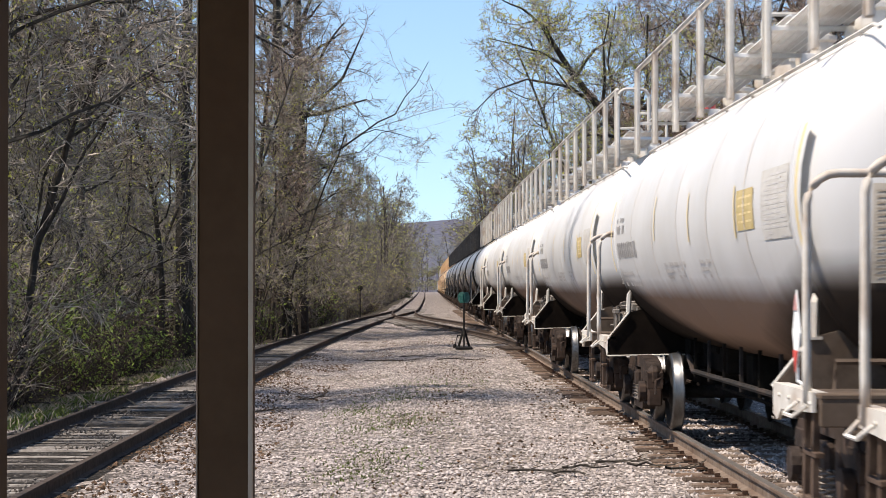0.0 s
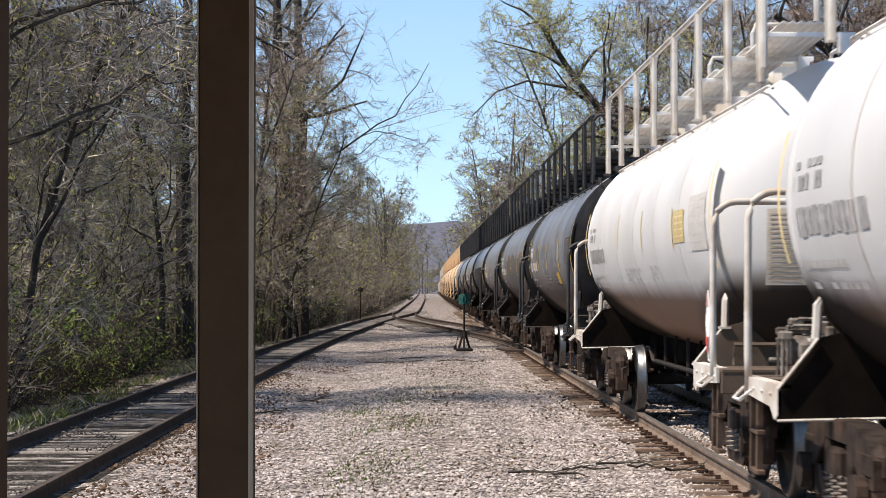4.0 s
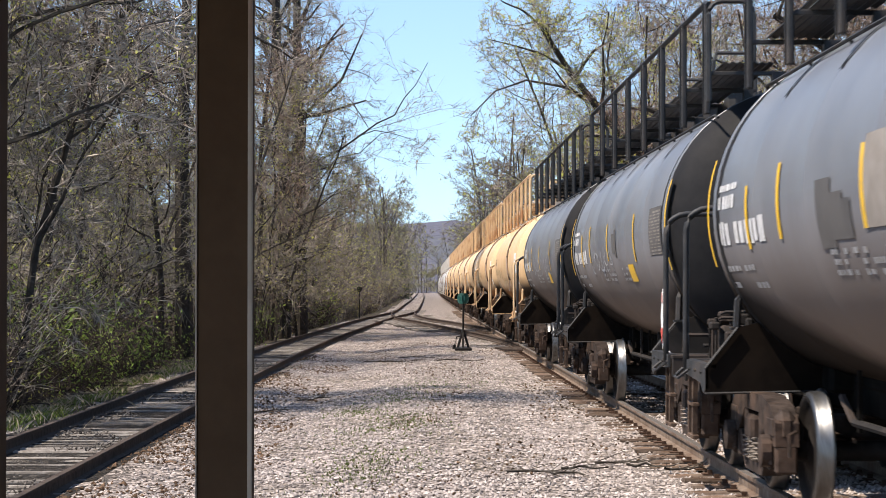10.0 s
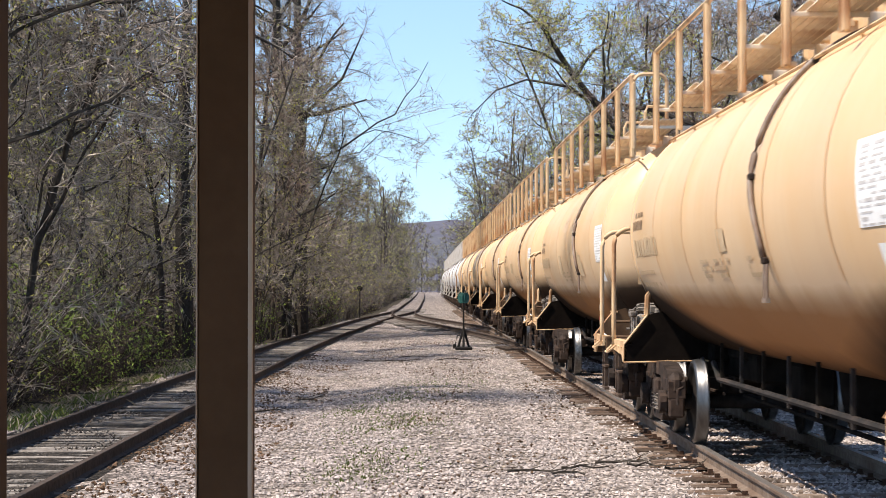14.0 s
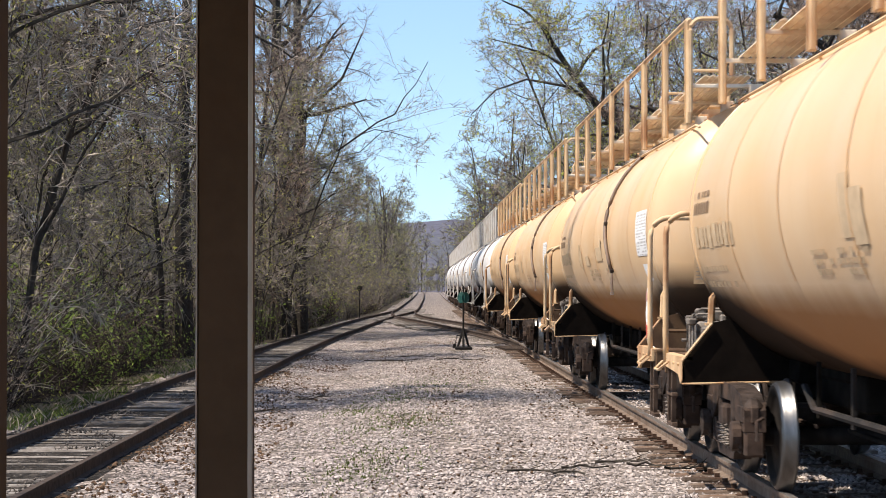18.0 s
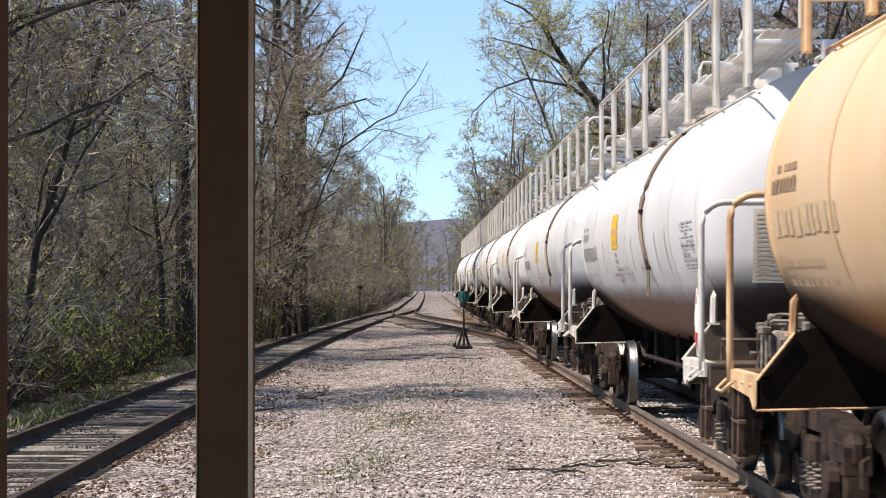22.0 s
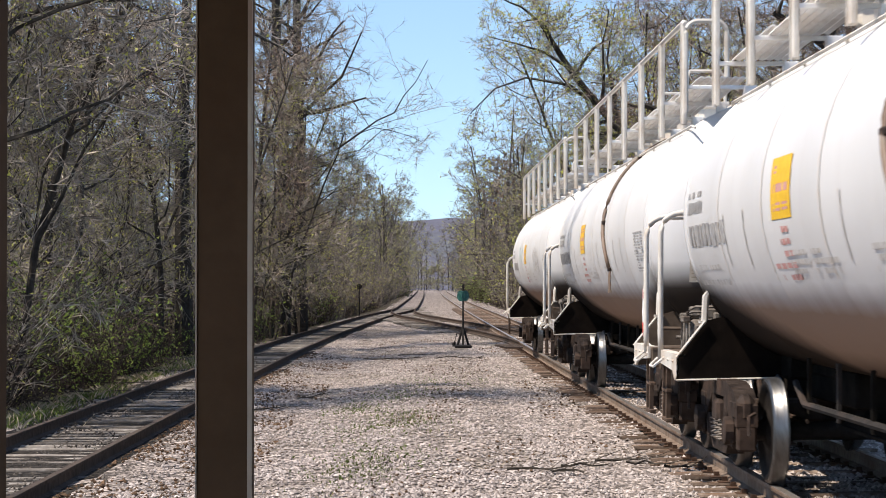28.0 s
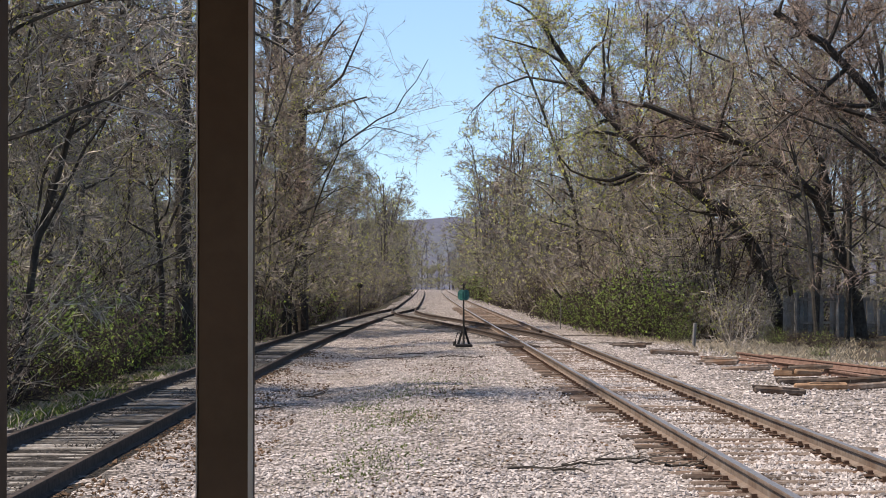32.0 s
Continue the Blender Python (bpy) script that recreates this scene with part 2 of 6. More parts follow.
M_STONE = mat("crushed_limestone_ballast", (0.255, 0.216, 0.193), (0.42, 0.366, 0.332), 2.0, 0.9, bump=0.2, bscale=40, vary=0.45, island=True)
M_GROUND = mat("packed_gravel_ground", (0.135, 0.109, 0.091), (0.43, 0.367, 0.328), 24, 0.95, bump=1.0, bscale=26, stain=(0.156, 0.128, 0.0915), sscale=0.35, samount=0.55)
M_STONEDARK = mat("dark_siding_ballast", (0.066, 0.05555, 0.04747), (0.1403, 0.1238, 0.1073), 2.0, 0.92, bump=0.2, bscale=40, vary=0.5, island=True)
M_SIDINGBED = mat("dark_siding_bed", (0.016, 0.01344, 0.0112), (0.0608, 0.0528, 0.0448), 22, 0.95, bump=1.0, bscale=26, stain=(0.016, 0.0128, 0.0096), sscale=0.6, samount=0.6)
M_SOIL = mat("leaf_litter_soil", (0.02925, 0.0221, 0.01625), (0.091, 0.0715, 0.052), 9, 0.95, bump=1.0, bscale=14, stain=(0.05, 0.055, 0.022), sscale=0.5)
M_GRASS = mat("young_spring_grass", (0.056, 0.08, 0.02), (0.128, 0.152, 0.04), 3, 0.8, bump=0, vary=0.35, island=True)
M_DRYGRASS = mat("dry_straw", (0.21, 0.172, 0.12), (0.38, 0.315, 0.225), 3, 0.9, bump=0, vary=0.35, island=True)
M_BARK = mat("dark_furrowed_bark", (0.0255, 0.02104, 0.01721), (0.06375, 0.05419, 0.04462), 9, 0.95, bump=0.8, bscale=22, stain=(0.10, 0.09, 0.07), sscale=1.2, samount=0.25)
M_TWIG = mat("grey_brown_twig", (0.145, 0.121, 0.099), (0.37, 0.318, 0.262), 3, 0.9, bump=0, vary=0.72, island=True)
M_CANE = mat("dark_bramble_cane", (0.03156, 0.02302, 0.01856), (0.07426, 0.05728, 0.04641), 3, 0.9, bump=0, vary=0.88, island=True)
M_STRIPE = mat("sun-bleached_yellow_stripe", (0.62, 0.47, 0.20), (0.70, 0.56, 0.30), 9, 0.5, bump=0)
M_OLDPAINT = mat("dull_tan_grey_overpaint", (0.17, 0.145, 0.12), (0.26, 0.23, 0.20), 3, 0.6, bump=0.05)
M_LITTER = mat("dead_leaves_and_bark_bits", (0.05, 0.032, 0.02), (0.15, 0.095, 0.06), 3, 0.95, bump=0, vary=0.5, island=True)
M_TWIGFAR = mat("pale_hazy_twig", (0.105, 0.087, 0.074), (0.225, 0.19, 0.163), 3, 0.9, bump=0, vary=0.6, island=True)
M_OVERPAINT = mat("rolled-on_dark_grey_paint", (0.060, 0.056, 0.053), (0.092, 0.085, 0.08), 2, 0.6, bump=0.05, stain=(0.10, 0.09, 0.08), sscale=1.2, samount=0.4)
M_PANELBACK = mat("faded_panel_back", (0.43, 0.40, 0.355), (0.52, 0.49, 0.44), 6, 0.6, bump=0)
M_NUMBER = mat("dull_grey_lettering", (0.19, 0.188, 0.185), (0.32, 0.315, 0.31), 10, 0.6, bump=0)
M_DULLYELLOW = mat("sun-bleached_notice_yellow", (0.40, 0.30, 0.12), (0.52, 0.40, 0.19), 9, 0.6, bump=0)
M_HEADINK = mat("grimy_head_print", (0.26, 0.215, 0.165), (0.34, 0.29, 0.23), 5, 0.7, bump=0)
M_HEADBACK = mat("dusty_head_panel", (0.36, 0.31, 0.25), (0.46, 0.41, 0.34), 5, 0.7, bump=0)
M_HEADTAN = mat("dusty_tan_head_panel", (0.42, 0.28, 0.15), (0.52, 0.36, 0.21), 5, 0.7, bump=0)
M_HOSE = mat("rust_stained_pipe", (0.132, 0.078, 0.048), (0.252, 0.204, 0.162), 4, 0.6, stain=(0.14, 0.08, 0.05), sscale=3, samount=0.8)
M_RUSTLINE = mat("rust_weep_on_paint", (0.54, 0.46, 0.38), (0.66, 0.61, 0.55), 6, 0.6, bump=0)
M_TANLINE = mat("dark_weep_on_tan", (0.55, 0.30, 0.12), (0.66, 0.40, 0.19), 6, 0.6, bump=0)
M_TWIGRED = mat("reddish_brown_twig", (0.12, 0.088, 0.070), (0.26, 0.195, 0.155), 3, 0.9, bump=0, vary=0.88, island=True)


def leaf_mat(name, a, b):
    """Young leaves: matt, and thin enough to let some light through."""
    m = mat(name, a, b, 3, 0.65, bump=0, vary=0.4, island=True)
    n, ln = m.node_tree.nodes, m.node_tree.links
    tr = n.new("ShaderNodeBsdfTranslucent")
    tr.inputs["Color"].default_value = (b[0] * 1.3, b[1] * 1.3, b[2], 1)
    ms = n.new("ShaderNodeMixShader")
    ms.inputs["Fac"].default_value = 0.35
    ln.new(n["Principled BSDF"].outputs["BSDF"], ms.inputs[1])
    ln.new(tr.outputs["BSDF"], ms.inputs[2])
    ln.new(ms.outputs["Shader"], n["Material Output"].inputs["Surface"])
    return m


M_BUD = leaf_mat("yellow_green_bud", (0.2631, 0.2811, 0.05382), (0.4784, 0.4664, 0.1316))
M_LEAF = leaf_mat("fresh_green_leaf", (0.115, 0.17, 0.035), (0.24, 0.315, 0.075))
M_REDBUD = leaf_mat("rusty_red_bud", (0.17, 0.085, 0.0425), (0.255, 0.1445, 0.0765))
M_EVER = leaf_mat("dark_evergreen_needle", (0.02, 0.035, 0.018), (0.045, 0.065, 0.03))
M_OLDWOOD = mat("weathered_grey_board", (0.1056, 0.0957, 0.0869), (0.2035, 0.1914, 0.1793), 4, 0.92, bump=0.6, bscale=20, stain=(0.101, 0.09, 0.0788), sscale=1.5, samount=0.7, vary=0.3)
M_RUST = mat("rusty_scrap_steel", (0.12, 0.07, 0.052), (0.23, 0.145, 0.11), 7, 0.9, 0.1, 0.3, stain=(0.10, 0.06, 0.045), sscale=2)
M_TIEORANGE = mat("split_rotten_tie_wood", (0.18, 0.105, 0.0638), (0.3, 0.188, 0.112), 5, 0.95, bump=0.6, bscale=25)
M_SIGNGREEN = mat("green_switch_target", (0.0072, 0.0576, 0.0468), (0.0144, 0.0864, 0.0684), 10, 0.45, bump=0, stain=(0.2, 0.3, 0.28), sscale=9, samount=0.3)
M_SIGNBLACK = mat("black_painted_iron", (0.012, 0.011, 0.010), (0.03, 0.026, 0.023), 10, 0.7)
M_POST = mat("dark_brown_painted_post", (0.0825, 0.0513, 0.0306), (0.11, 0.06935, 0.0425), 5, 0.85, bump=0.1, stain=(0.09, 0.048, 0.028), sscale=3, samount=0.4)
# pale colour that paints the light on the post's edges
M_POSTEDGE = mat("lit_post_edge", (0.42, 0.35, 0.28), (0.55, 0.48, 0.40), 8, 0.6, bump=0.1, stain=(0.26, 0.11, 0.06), sscale=4, samount=0.6)
M_CONCRETE = mat("porch_concrete", (0.24, 0.23, 0.22), (0.36, 0.35, 0.33), 6, 0.9, bump=0.3)
# pale blue-grey: distance haze is put into the hill's colour
M_HILL = mat("haze_tinted_far_hill", (0.062, 0.064, 0.085), (0.125, 0.122, 0.15), 0.30, 0.95, bump=0, stain=(0.07293, 0.09177, 0.06647), sscale=0.012, samount=0.5)



def gravel(m, scale, lo, hi):
    """Turns a ground material into packed stones: each cell has its own tone, with dark joints and relief."""
    n, ln = m.node_tree.nodes, m.node_tree.links
    bs = n["Principled BSDF"]
    old = bs.inputs["Base Color"].links[0].from_socket
    tc = n.new("ShaderNodeTexCoord")
    vo = n.new("ShaderNodeTexVoronoi")
    vo.inputs["Scale"].default_value = scale
    ln.new(tc.outputs["Object"], vo.inputs["Vector"])
    sp = n.new("ShaderNodeSeparateColor")
    ln.new(vo.outputs["Color"], sp.inputs["Color"])
    tone = n.new("ShaderNodeMapRange")
    tone.inputs["To Min"].default_value, tone.inputs["To Max"].default_value = lo, hi
    ln.new(sp.outputs["Red"], tone.inputs["Value"])
    joint = n.new("ShaderNodeMapRange")
    joint.inputs["From Min"].default_value, joint.inputs["From Max"].default_value = 0.75, 0.35
    joint.inputs["To Min"].default_value, joint.inputs["To Max"].default_value = 0.45, 1.0
    ln.new(vo.outputs["Distance"], joint.inputs["Value"])
    mul = n.new("ShaderNodeMath")
    mul.operation = "MULTIPLY"
    ln.new(tone.outputs["Result"], mul.inputs[0])
    ln.new(joint.outputs["Result"], mul.inputs[1])
    # dirt and fines lie between the stones in patches
    dirt, dm, mul2 = n.new("ShaderNodeTexNoise"), n.new("ShaderNodeMapRange"), n.new("ShaderNodeMath")
    dirt.inputs["Scale"].default_value, dirt.inputs["Detail"].default_value, dirt.inputs["Roughness"].default_value = 2.2, 9, 0.8
    ln.new(tc.outputs["Object"], dirt.inputs["Vector"])
    dm.inputs["From Min"].default_value, dm.inputs["From Max"].default_value = 0.34, 0.64
    dm.inputs["To Min"].default_value, dm.inputs["To Max"].default_value = 0.36, 1.40
    ln.new(dirt.outputs["Fac"], dm.inputs["Value"])
    mul2.operation = "MULTIPLY"
    ln.new(mul.outputs["Value"], mul2.inputs[0])
    ln.new(dm.outputs["Result"], mul2.inputs[1])
    mul = mul2
    hs = n.new("ShaderNodeHueSaturation")
    ln.new(mul.outputs["Value"], hs.inputs["Value"])
    ln.new(old, hs.inputs["Color"])
    ln.new(hs.outputs["Color"], bs.inputs["Base Color"])
    bp = n.new("ShaderNodeBump")
    bp.invert = True
    bp.inputs["Strength"].default_value, bp.inputs["Distance"].default_value = 1.0, 0.03
    ln.new(vo.outputs["Distance"], bp.inputs["Height"])
    ln.new(bp.outputs["Normal"], bs.inputs["Normal"])


gravel(M_GROUND, 19, 0.30, 2.0)
gravel(M_SIDINGBED, 17, 0.5, 1.7)

# ---- mesh helpers ----


def part(name, bm, material, parent, label="", smooth=False):
    """Links a bmesh as one mesh object under a thing or part. material: one, or a list indexed by the faces."""
    me = bpy.data.meshes.new(name)
    bm.to_mesh(me)
    bm.free()
    return link(name, me, material, parent, label, smooth)


def link(name, me, material, parent, label="", smooth=False):
    for m in material if isinstance(material, (list, tuple)) else [material]:
        me.materials.append(m)
    if smooth:
        me.polygons.foreach_set("use_smooth", [True] * len(me.polygons))
    ob = new(name, me)
    ob.parent = parent
    if label:
        tagged(ob, label)
    return ob


def raw(name, verts, faces, material, parent=None, label="", slots=None):
    me = bpy.data.meshes.new(name)
    me.from_pydata(verts, [], faces)
    ob = link(name, me, material, parent, label)
    if slots is not None:
        me.polygons.foreach_set("material_index", slots)
    return ob


def box(bm, x, y, z, sx, sy, sz, m=None, slot=0, bevel=0.0):
    """A box centred at x, y, z, with chamfered long edges when bevel is given."""
    r = bmesh.ops.create_cube(bm, size=1, matrix=(m or Matrix()) @ Matrix.Translation((x, y, z)) @ Matrix.Diagonal((sx, sy, sz, 1)))
    fs = {f for v in r["verts"] for f in v.link_faces}
    if bevel:
        es = list({e for v in r["verts"] for e in v.link_edges})
        out = bmesh.ops.bevel(bm, geom=es, offset=bevel, segments=1, affect="EDGES", profile=0.5)
        fs = set(out["faces"]) | {f for f in fs if f.is_valid}
    for f in fs:
        f.material_index = slot


def tube(bm, pts, r, n=6, slot=0, caps=True):
    """A round bar along a line of points; r is one radius or one for each point."""
    pts = [Vector(p) for p in pts]
    rs = r if isinstance(r, (list, tuple)) else [r] * len(pts)
    rings = []
    for i, p in enumerate(pts):
        d = (pts[min(i + 1, len(pts) - 1)] - pts[max(i - 1, 0)]).normalized()
        u = d.orthogonal().normalized() if abs(d.z) > 0.95 else d.cross(Vector((0, 0, 1))).normalized()
        w = d.cross(u)
        rings.append([bm.verts.new(p + (u * math.cos(a) + w * math.sin(a)) * rs[i]) for a in (2 * math.pi * k / n for k in range(n))])
    for a, b in zip(rings, rings[1:]):
        for k in range(n):
            bm.faces.new((a[k], a[(k + 1) % n], b[(k + 1) % n], b[k])).material_index = slot
    if caps:
        bm.faces.new(rings[0][::-1]).material_index = slot
        bm.faces.new(rings[-1]).material_index = slot


def plate(bm, poly, axis, at, thick, slot=0):
    """A flat plate: a polygon in the two other axes, from at to at + thick along axis."""
    def place(p, w):
        q = list(p)
        q.insert("xyz".index(axis), w)
        return bm.verts.new(q)
    a, b = [place(p, at) for p in poly], [place(p, at + thick) for p in poly]
    fs = [bm.faces.new(a), bm.faces.new(b[::-1])]
    n = len(poly)
    for i in range(n):
        fs.append(bm.faces.new((a[i], b[i], b[(i + 1) % n], a[(i + 1) % n])))
    for f in fs:
        f.material_index = slot


def lathe(bm, prof, axis="y", at=(0, 0, 0), n=32, slot=0):
    """A body turned about an axis: prof holds (along, radius)."""
    rings = []
    o = Vector(at)
    for s, r in prof:
        ring = []
        for k in range(n if r > 1e-6 else 1):
            a = 2 * math.pi * k / n
            c, d = r * math.cos(a), r * math.sin(a)
            v = {"y": (c, s, d), "x": (s, c, d), "z": (c, d, s)}[axis]
            ring.append(bm.verts.new(o + Vector(v)))
        rings.append(ring)
    for a, b in zip(rings, rings[1:]):
        for k in range(n):
            q = [a[k % len(a)], a[(k + 1) % len(a)], b[(k + 1) % len(b)], b[k % len(b)]]
            q = [v for i, v in enumerate(q) if v not in q[:i]]
            if len(q) > 2:
                bm.faces.new(q).material_index = slot


def arc(cx, cz, y, r, a0, a1, n=8):
    """Points on a circle about the tank's axis; angles in degrees from straight left (-x), upwards."""
    return [(cx - r * math.cos(radians(a0 + (a1 - a0) * k / n)), y, cz + r * math.sin(radians(a0 + (a1 - a0) * k / n))) for k in range(n + 1)]


def base(name, x, y, z, label, category, group="", kind=""):
    ob = new(name)
    ob.matrix_basis = pose(x, y, z)
    return tagged(ob, label, category, group, kind)

# ---- ground and tracks ----


def main_x(y):
    """The main track bends gently to the right far away."""
    return MAIN_X + max(0.0, y - 60.0) ** 2 / 74000.0


SIDING = [(-60, -4.46), (20, -4.4), (36, -4.33), (46, -4.26), (63, -4.08), (81, -3.73), (101, -3.05), (125, -2.05), (138, -1.25), (147, -0.82), (165, -0.58), (200, -0.32), (265, 0.1), (450, 0.8), (900, 1.5)]
CROSS = [(58, 3.8), (64, 3.74), (70.4, 3.42), (80, 2.75), (88.8, 2.05), (102, 1.0), (116, -0.2), (128, -0.72), (138, -0.88), (147, -0.80)]


def glide(pts, y):
    """A smooth line through (y, x) points."""
    if y <= pts[0][0]:
        return pts[0][1]
    if y >= pts[-1][0]:
        return pts[-1][1]
    i = max(k for k in range(len(pts) - 1) if pts[k][0] <= y)
    (y1, x1), (y2, x2) = pts[i], pts[i + 1]
    y0, x0 = pts[max(i - 1, 0)]
    y3, x3 = pts[min(i + 2, len(pts) - 1)]
    h = y2 - y1
    m1 = ((x2 - x1) / h + (x1 - x0) / max(y1 - y0, 1e-6)) / 2 if i > 0 else (x2 - x1) / h
    m2 = ((x3 - x2) / max(y3 - y2, 1e-6) + (x2 - x1) / h) / 2 if i < len(pts) - 2 else (x2 - x1) / h
    s = (y - y1) / h
    return x1 * (2 * s ** 3 - 3 * s * s + 1) + x2 * (3 * s * s - 2 * s ** 3) + h * (m1 * (s ** 3 - 2 * s * s + s) + m2 * (s ** 3 - s * s))


def siding_x(y):
    return glide(SIDING, y)


def cross_x(y):
    return glide(CROSS, y)


def siding_dz(y):
    """The side track lies a little lower than the main one until the two draw together."""
    return -0.20 if y < 90 else -0.20 + 0.20 * min(1.0, (y - 90) / 80.0)


def cross_dz(y):
    f = min(1.0, max(0.0, (y - 70) / 76.0))
    return siding_dz(146) * f


def ground_z(x, y):
    """A low embankment of ballast, falling off into the woods on both sides."""
    z = -0.035
    left, right = siding_x(y) - 1.7, main_x(y) + 2.2
    if x < left:
        d = left - x
        z -= 0.35 * min(d / 2.0, 1.0) + 0.03 * max(0.0, min(d - 4, 20))
    if x > right:
        d = x - right
        z -= 0.10 * min(d / 2.0, 1.0)
        z += 0.03 * max(0.0, min(d - 8, 30))
    if x > siding_x(y) + 0.85 and y < 110:
        z += 0.075 * max(0.0, min(1.0, (x - siding_x(y) - 0.85) / 0.25)) * max(0.0, min(1.0, (siding_x(y) + 2.4 - x) / 0.8))
    if abs(x - siding_x(y)) < 1.6:
        z += 0.030 * min(1.0, (1.6 - abs(x - siding_x(y))) / 0.3)
    f = min(1.0, max(0.0, (siding_x(y) + 4.6 - x) / 3.2))
    z += siding_dz(y) * f * f * (3 - 2 * f)
    z += (0.012 if abs(x - siding_x(y)) < 1.4 else 0.035) * noise.noise((x * 0.5, y * 0.5, 0)) + 0.012 * noise.noise((x * 2.1, y * 2.1, 3))
    if y > 250:
        z -= (y - 250) ** 2 / 400000.0
    return z


def grid_axis(stops):
    out = []
    for a, b, d in stops:
        k = max(1, round((b - a) / d))
        out += [a + (b - a) * i / k for i in range(k)]
    return out + [stops[-1][1]]


xs = grid_axis([(-2600, -120, 310), (-120, -30, 15), (-30, -9, 1.5), (-9, 9, 0.35), (9, 30, 1.5), (30, 120, 15), (120, 2600, 310)])
ys = grid_axis([(-300, -20, 20), (-20, 14, 3), (14, 70, 0.5), (70, 140, 2), (140, 420, 8), (420, 3400, 150)])
gv = [(x, y, ground_z(x, y) if abs(x) < 130 and y < 1500 else (-1.2 if y < 700 else -2.0)) for y in ys for x in xs]
nx = len(xs)
gf = [(j * nx + i, j * nx + i + 1, (j + 1) * nx + i + 1, (j + 1) * nx + i) for j in range(len(ys) - 1) for i in range(nx - 1)]
gs = []
for f in gf:
    cx, cy = (gv[f[0]][0] + gv[f[1]][0]) / 2, (gv[f[0]][1] + gv[f[3]][1]) / 2
    edge = 0.8 * noise.noise((cx * 0.8, cy * 0.25, 9))
    if -1.45 - 0.4 * edge < cx - siding_x(cy) < 0.95 + 0.35 * edge and cy < 100:
        gs.append(2)
        continue
    gs.append(0 if siding_x(cy) - 1.75 + edge < cx < max(main_x(cy) + 3.2, 11.2 - 0.075 * (cy - 55)) + edge and cy < 650 else 1)
ground = raw("ground", gv, gf, [M_GROUND, M_SOIL, M_SIDINGBED], slots=gs)
ground.data.polygons.foreach_set("use_smooth", [True] * len(gf))
tagged(ground, "packed pale gravel between two railway tracks, leaf litter beyond", "ground", kind="structure")

RAIL_PROF = [(-0.036, 0.0), (-0.038, -0.012), (-0.034, -0.038), (-0.009, -0.05), (-0.008, -0.135), (-0.068, -0.155), (-0.07, -0.17),
             (0.07, -0.17), (0.068, -0.155), (0.008, -0.135), (0.009, -0.05), (0.034, -0.038), (0.038, -0.012), (0.036, 0.0)]


def rail(parent, line, off, y0, y1, materials, z=RAIL_Z, name="rail", rise=lambda y: 0.0):
    """A rail of the usual section along line(y), off metres to its side."""
    ys2 = [y0]
    while ys2[-1] < y1:
        ys2.append(min(y1, ys2[-1] + (4 if ys2[-1] < 150 else 20)))
    v, f, sl = [], [], []
    k = len(RAIL_PROF)
    for y in ys2:
        dx = (line(y + 1) - line(y - 1)) / 2
        nrm = Vector((1, -dx, 0)).normalized()
        drop = (y - 250) ** 2 / 400000.0 if y > 250 else 0.0
        for a, h in RAIL_PROF:
            p = Vector((line(y), y, z - drop + rise(y))) + nrm * (off + a)
            v.append((p.x, p.y, p.z + h))
    for j in range(len(ys2) - 1):
        for i in range(k):
            i2 = (i + 1) % k
            f.append((j * k + i, j * k + i2, (j + 1) * k + i2, (j + 1) * k + i))
            sl.append(0 if i in (13,) else 1)
    f.append(tuple(range(k)))
    f.append(tuple(range((len(ys2) - 1) * k, len(ys2) * k))[::-1])
    sl += [1, 1]
    ob = raw(name, v, f, materials, parent, slots=sl)
    return ob


main_track = tagged(new("track_main"), "straight main railway track with worn rails on wooden ties", "track", kind="structure")
siding = tagged(new("track_siding"), "rusty side track with dark rails curving away", "track", kind="structure")
crossover = tagged(new("track_crossover"), "crossover track joining the side track to the main one", "track", kind="structure")
for s in (-1, 1):
    rail(main_track, main_x, s * 0.7535, -120, 900, [M_RAILTOP, M_RAIL])
    rail(siding, siding_x, s * 0.7535, -60, 900, [M_RAILOLD, M_RAILOLD], rise=siding_dz)
    rail(crossover, cross_x, s * 0.7535, 61.5, 143, [M_RAILOLD, M_RAILOLD], z=RAIL_Z + 0.004, rise=cross_dz)
# guard rails and frog wings of the turnouts
rail(main_track, lambda y: main_x(y), 0.66, 76, 82, [M_RAILOLD, M_RAILOLD], name="guard_rail")
rail(siding, siding_x, -0.66, 124, 131, [M_RAILOLD, M_RAILOLD], name="guard_rail", rise=siding_dz)
bm = bmesh.new()
for k in range(5):
    box(bm, 3.0 - 0.05 * k, 59.5 + 0.5 * k, 0.06, 1.0, 0.10, 0.06, bevel=0.01)
part("switch_plates", bm, M_RAILOLD, crossover)

# ---- the train ----
# A car's own space: x across, y along the track (far end +y), z above the rail heads.
TANK_R, TANK_Z = 1.35, 2.32


def on_tank(y, a, out=0.004):
    """A point on the tank's flank; a in degrees above the level of its axis, on the left side."""
    r = TANK_R + out
    return (-r * math.cos(radians(a)), y, TANK_Z + r * math.sin(radians(a)))


def decal(bm, y0, y1, a0, a1, slot=0, out=0.004, lean=0.0, ny=1):
    """A painted field lying on the tank's flank, from y0 to y1 and from angle a0 to a1."""
    na = max(1, math.ceil(abs(a1 - a0) / 4))
    g = [[bm.verts.new(on_tank(y0 + (y1 - y0) * i / ny + lean * (j / na), a0 + (a1 - a0) * j / na, out)) for j in range(na + 1)] for i in range(ny + 1)]
    for i in range(ny):
        for j in range(na):
            bm.faces.new((g[i][j], g[i + 1][j], g[i + 1][j + 1], g[i][j + 1])).material_index = slot


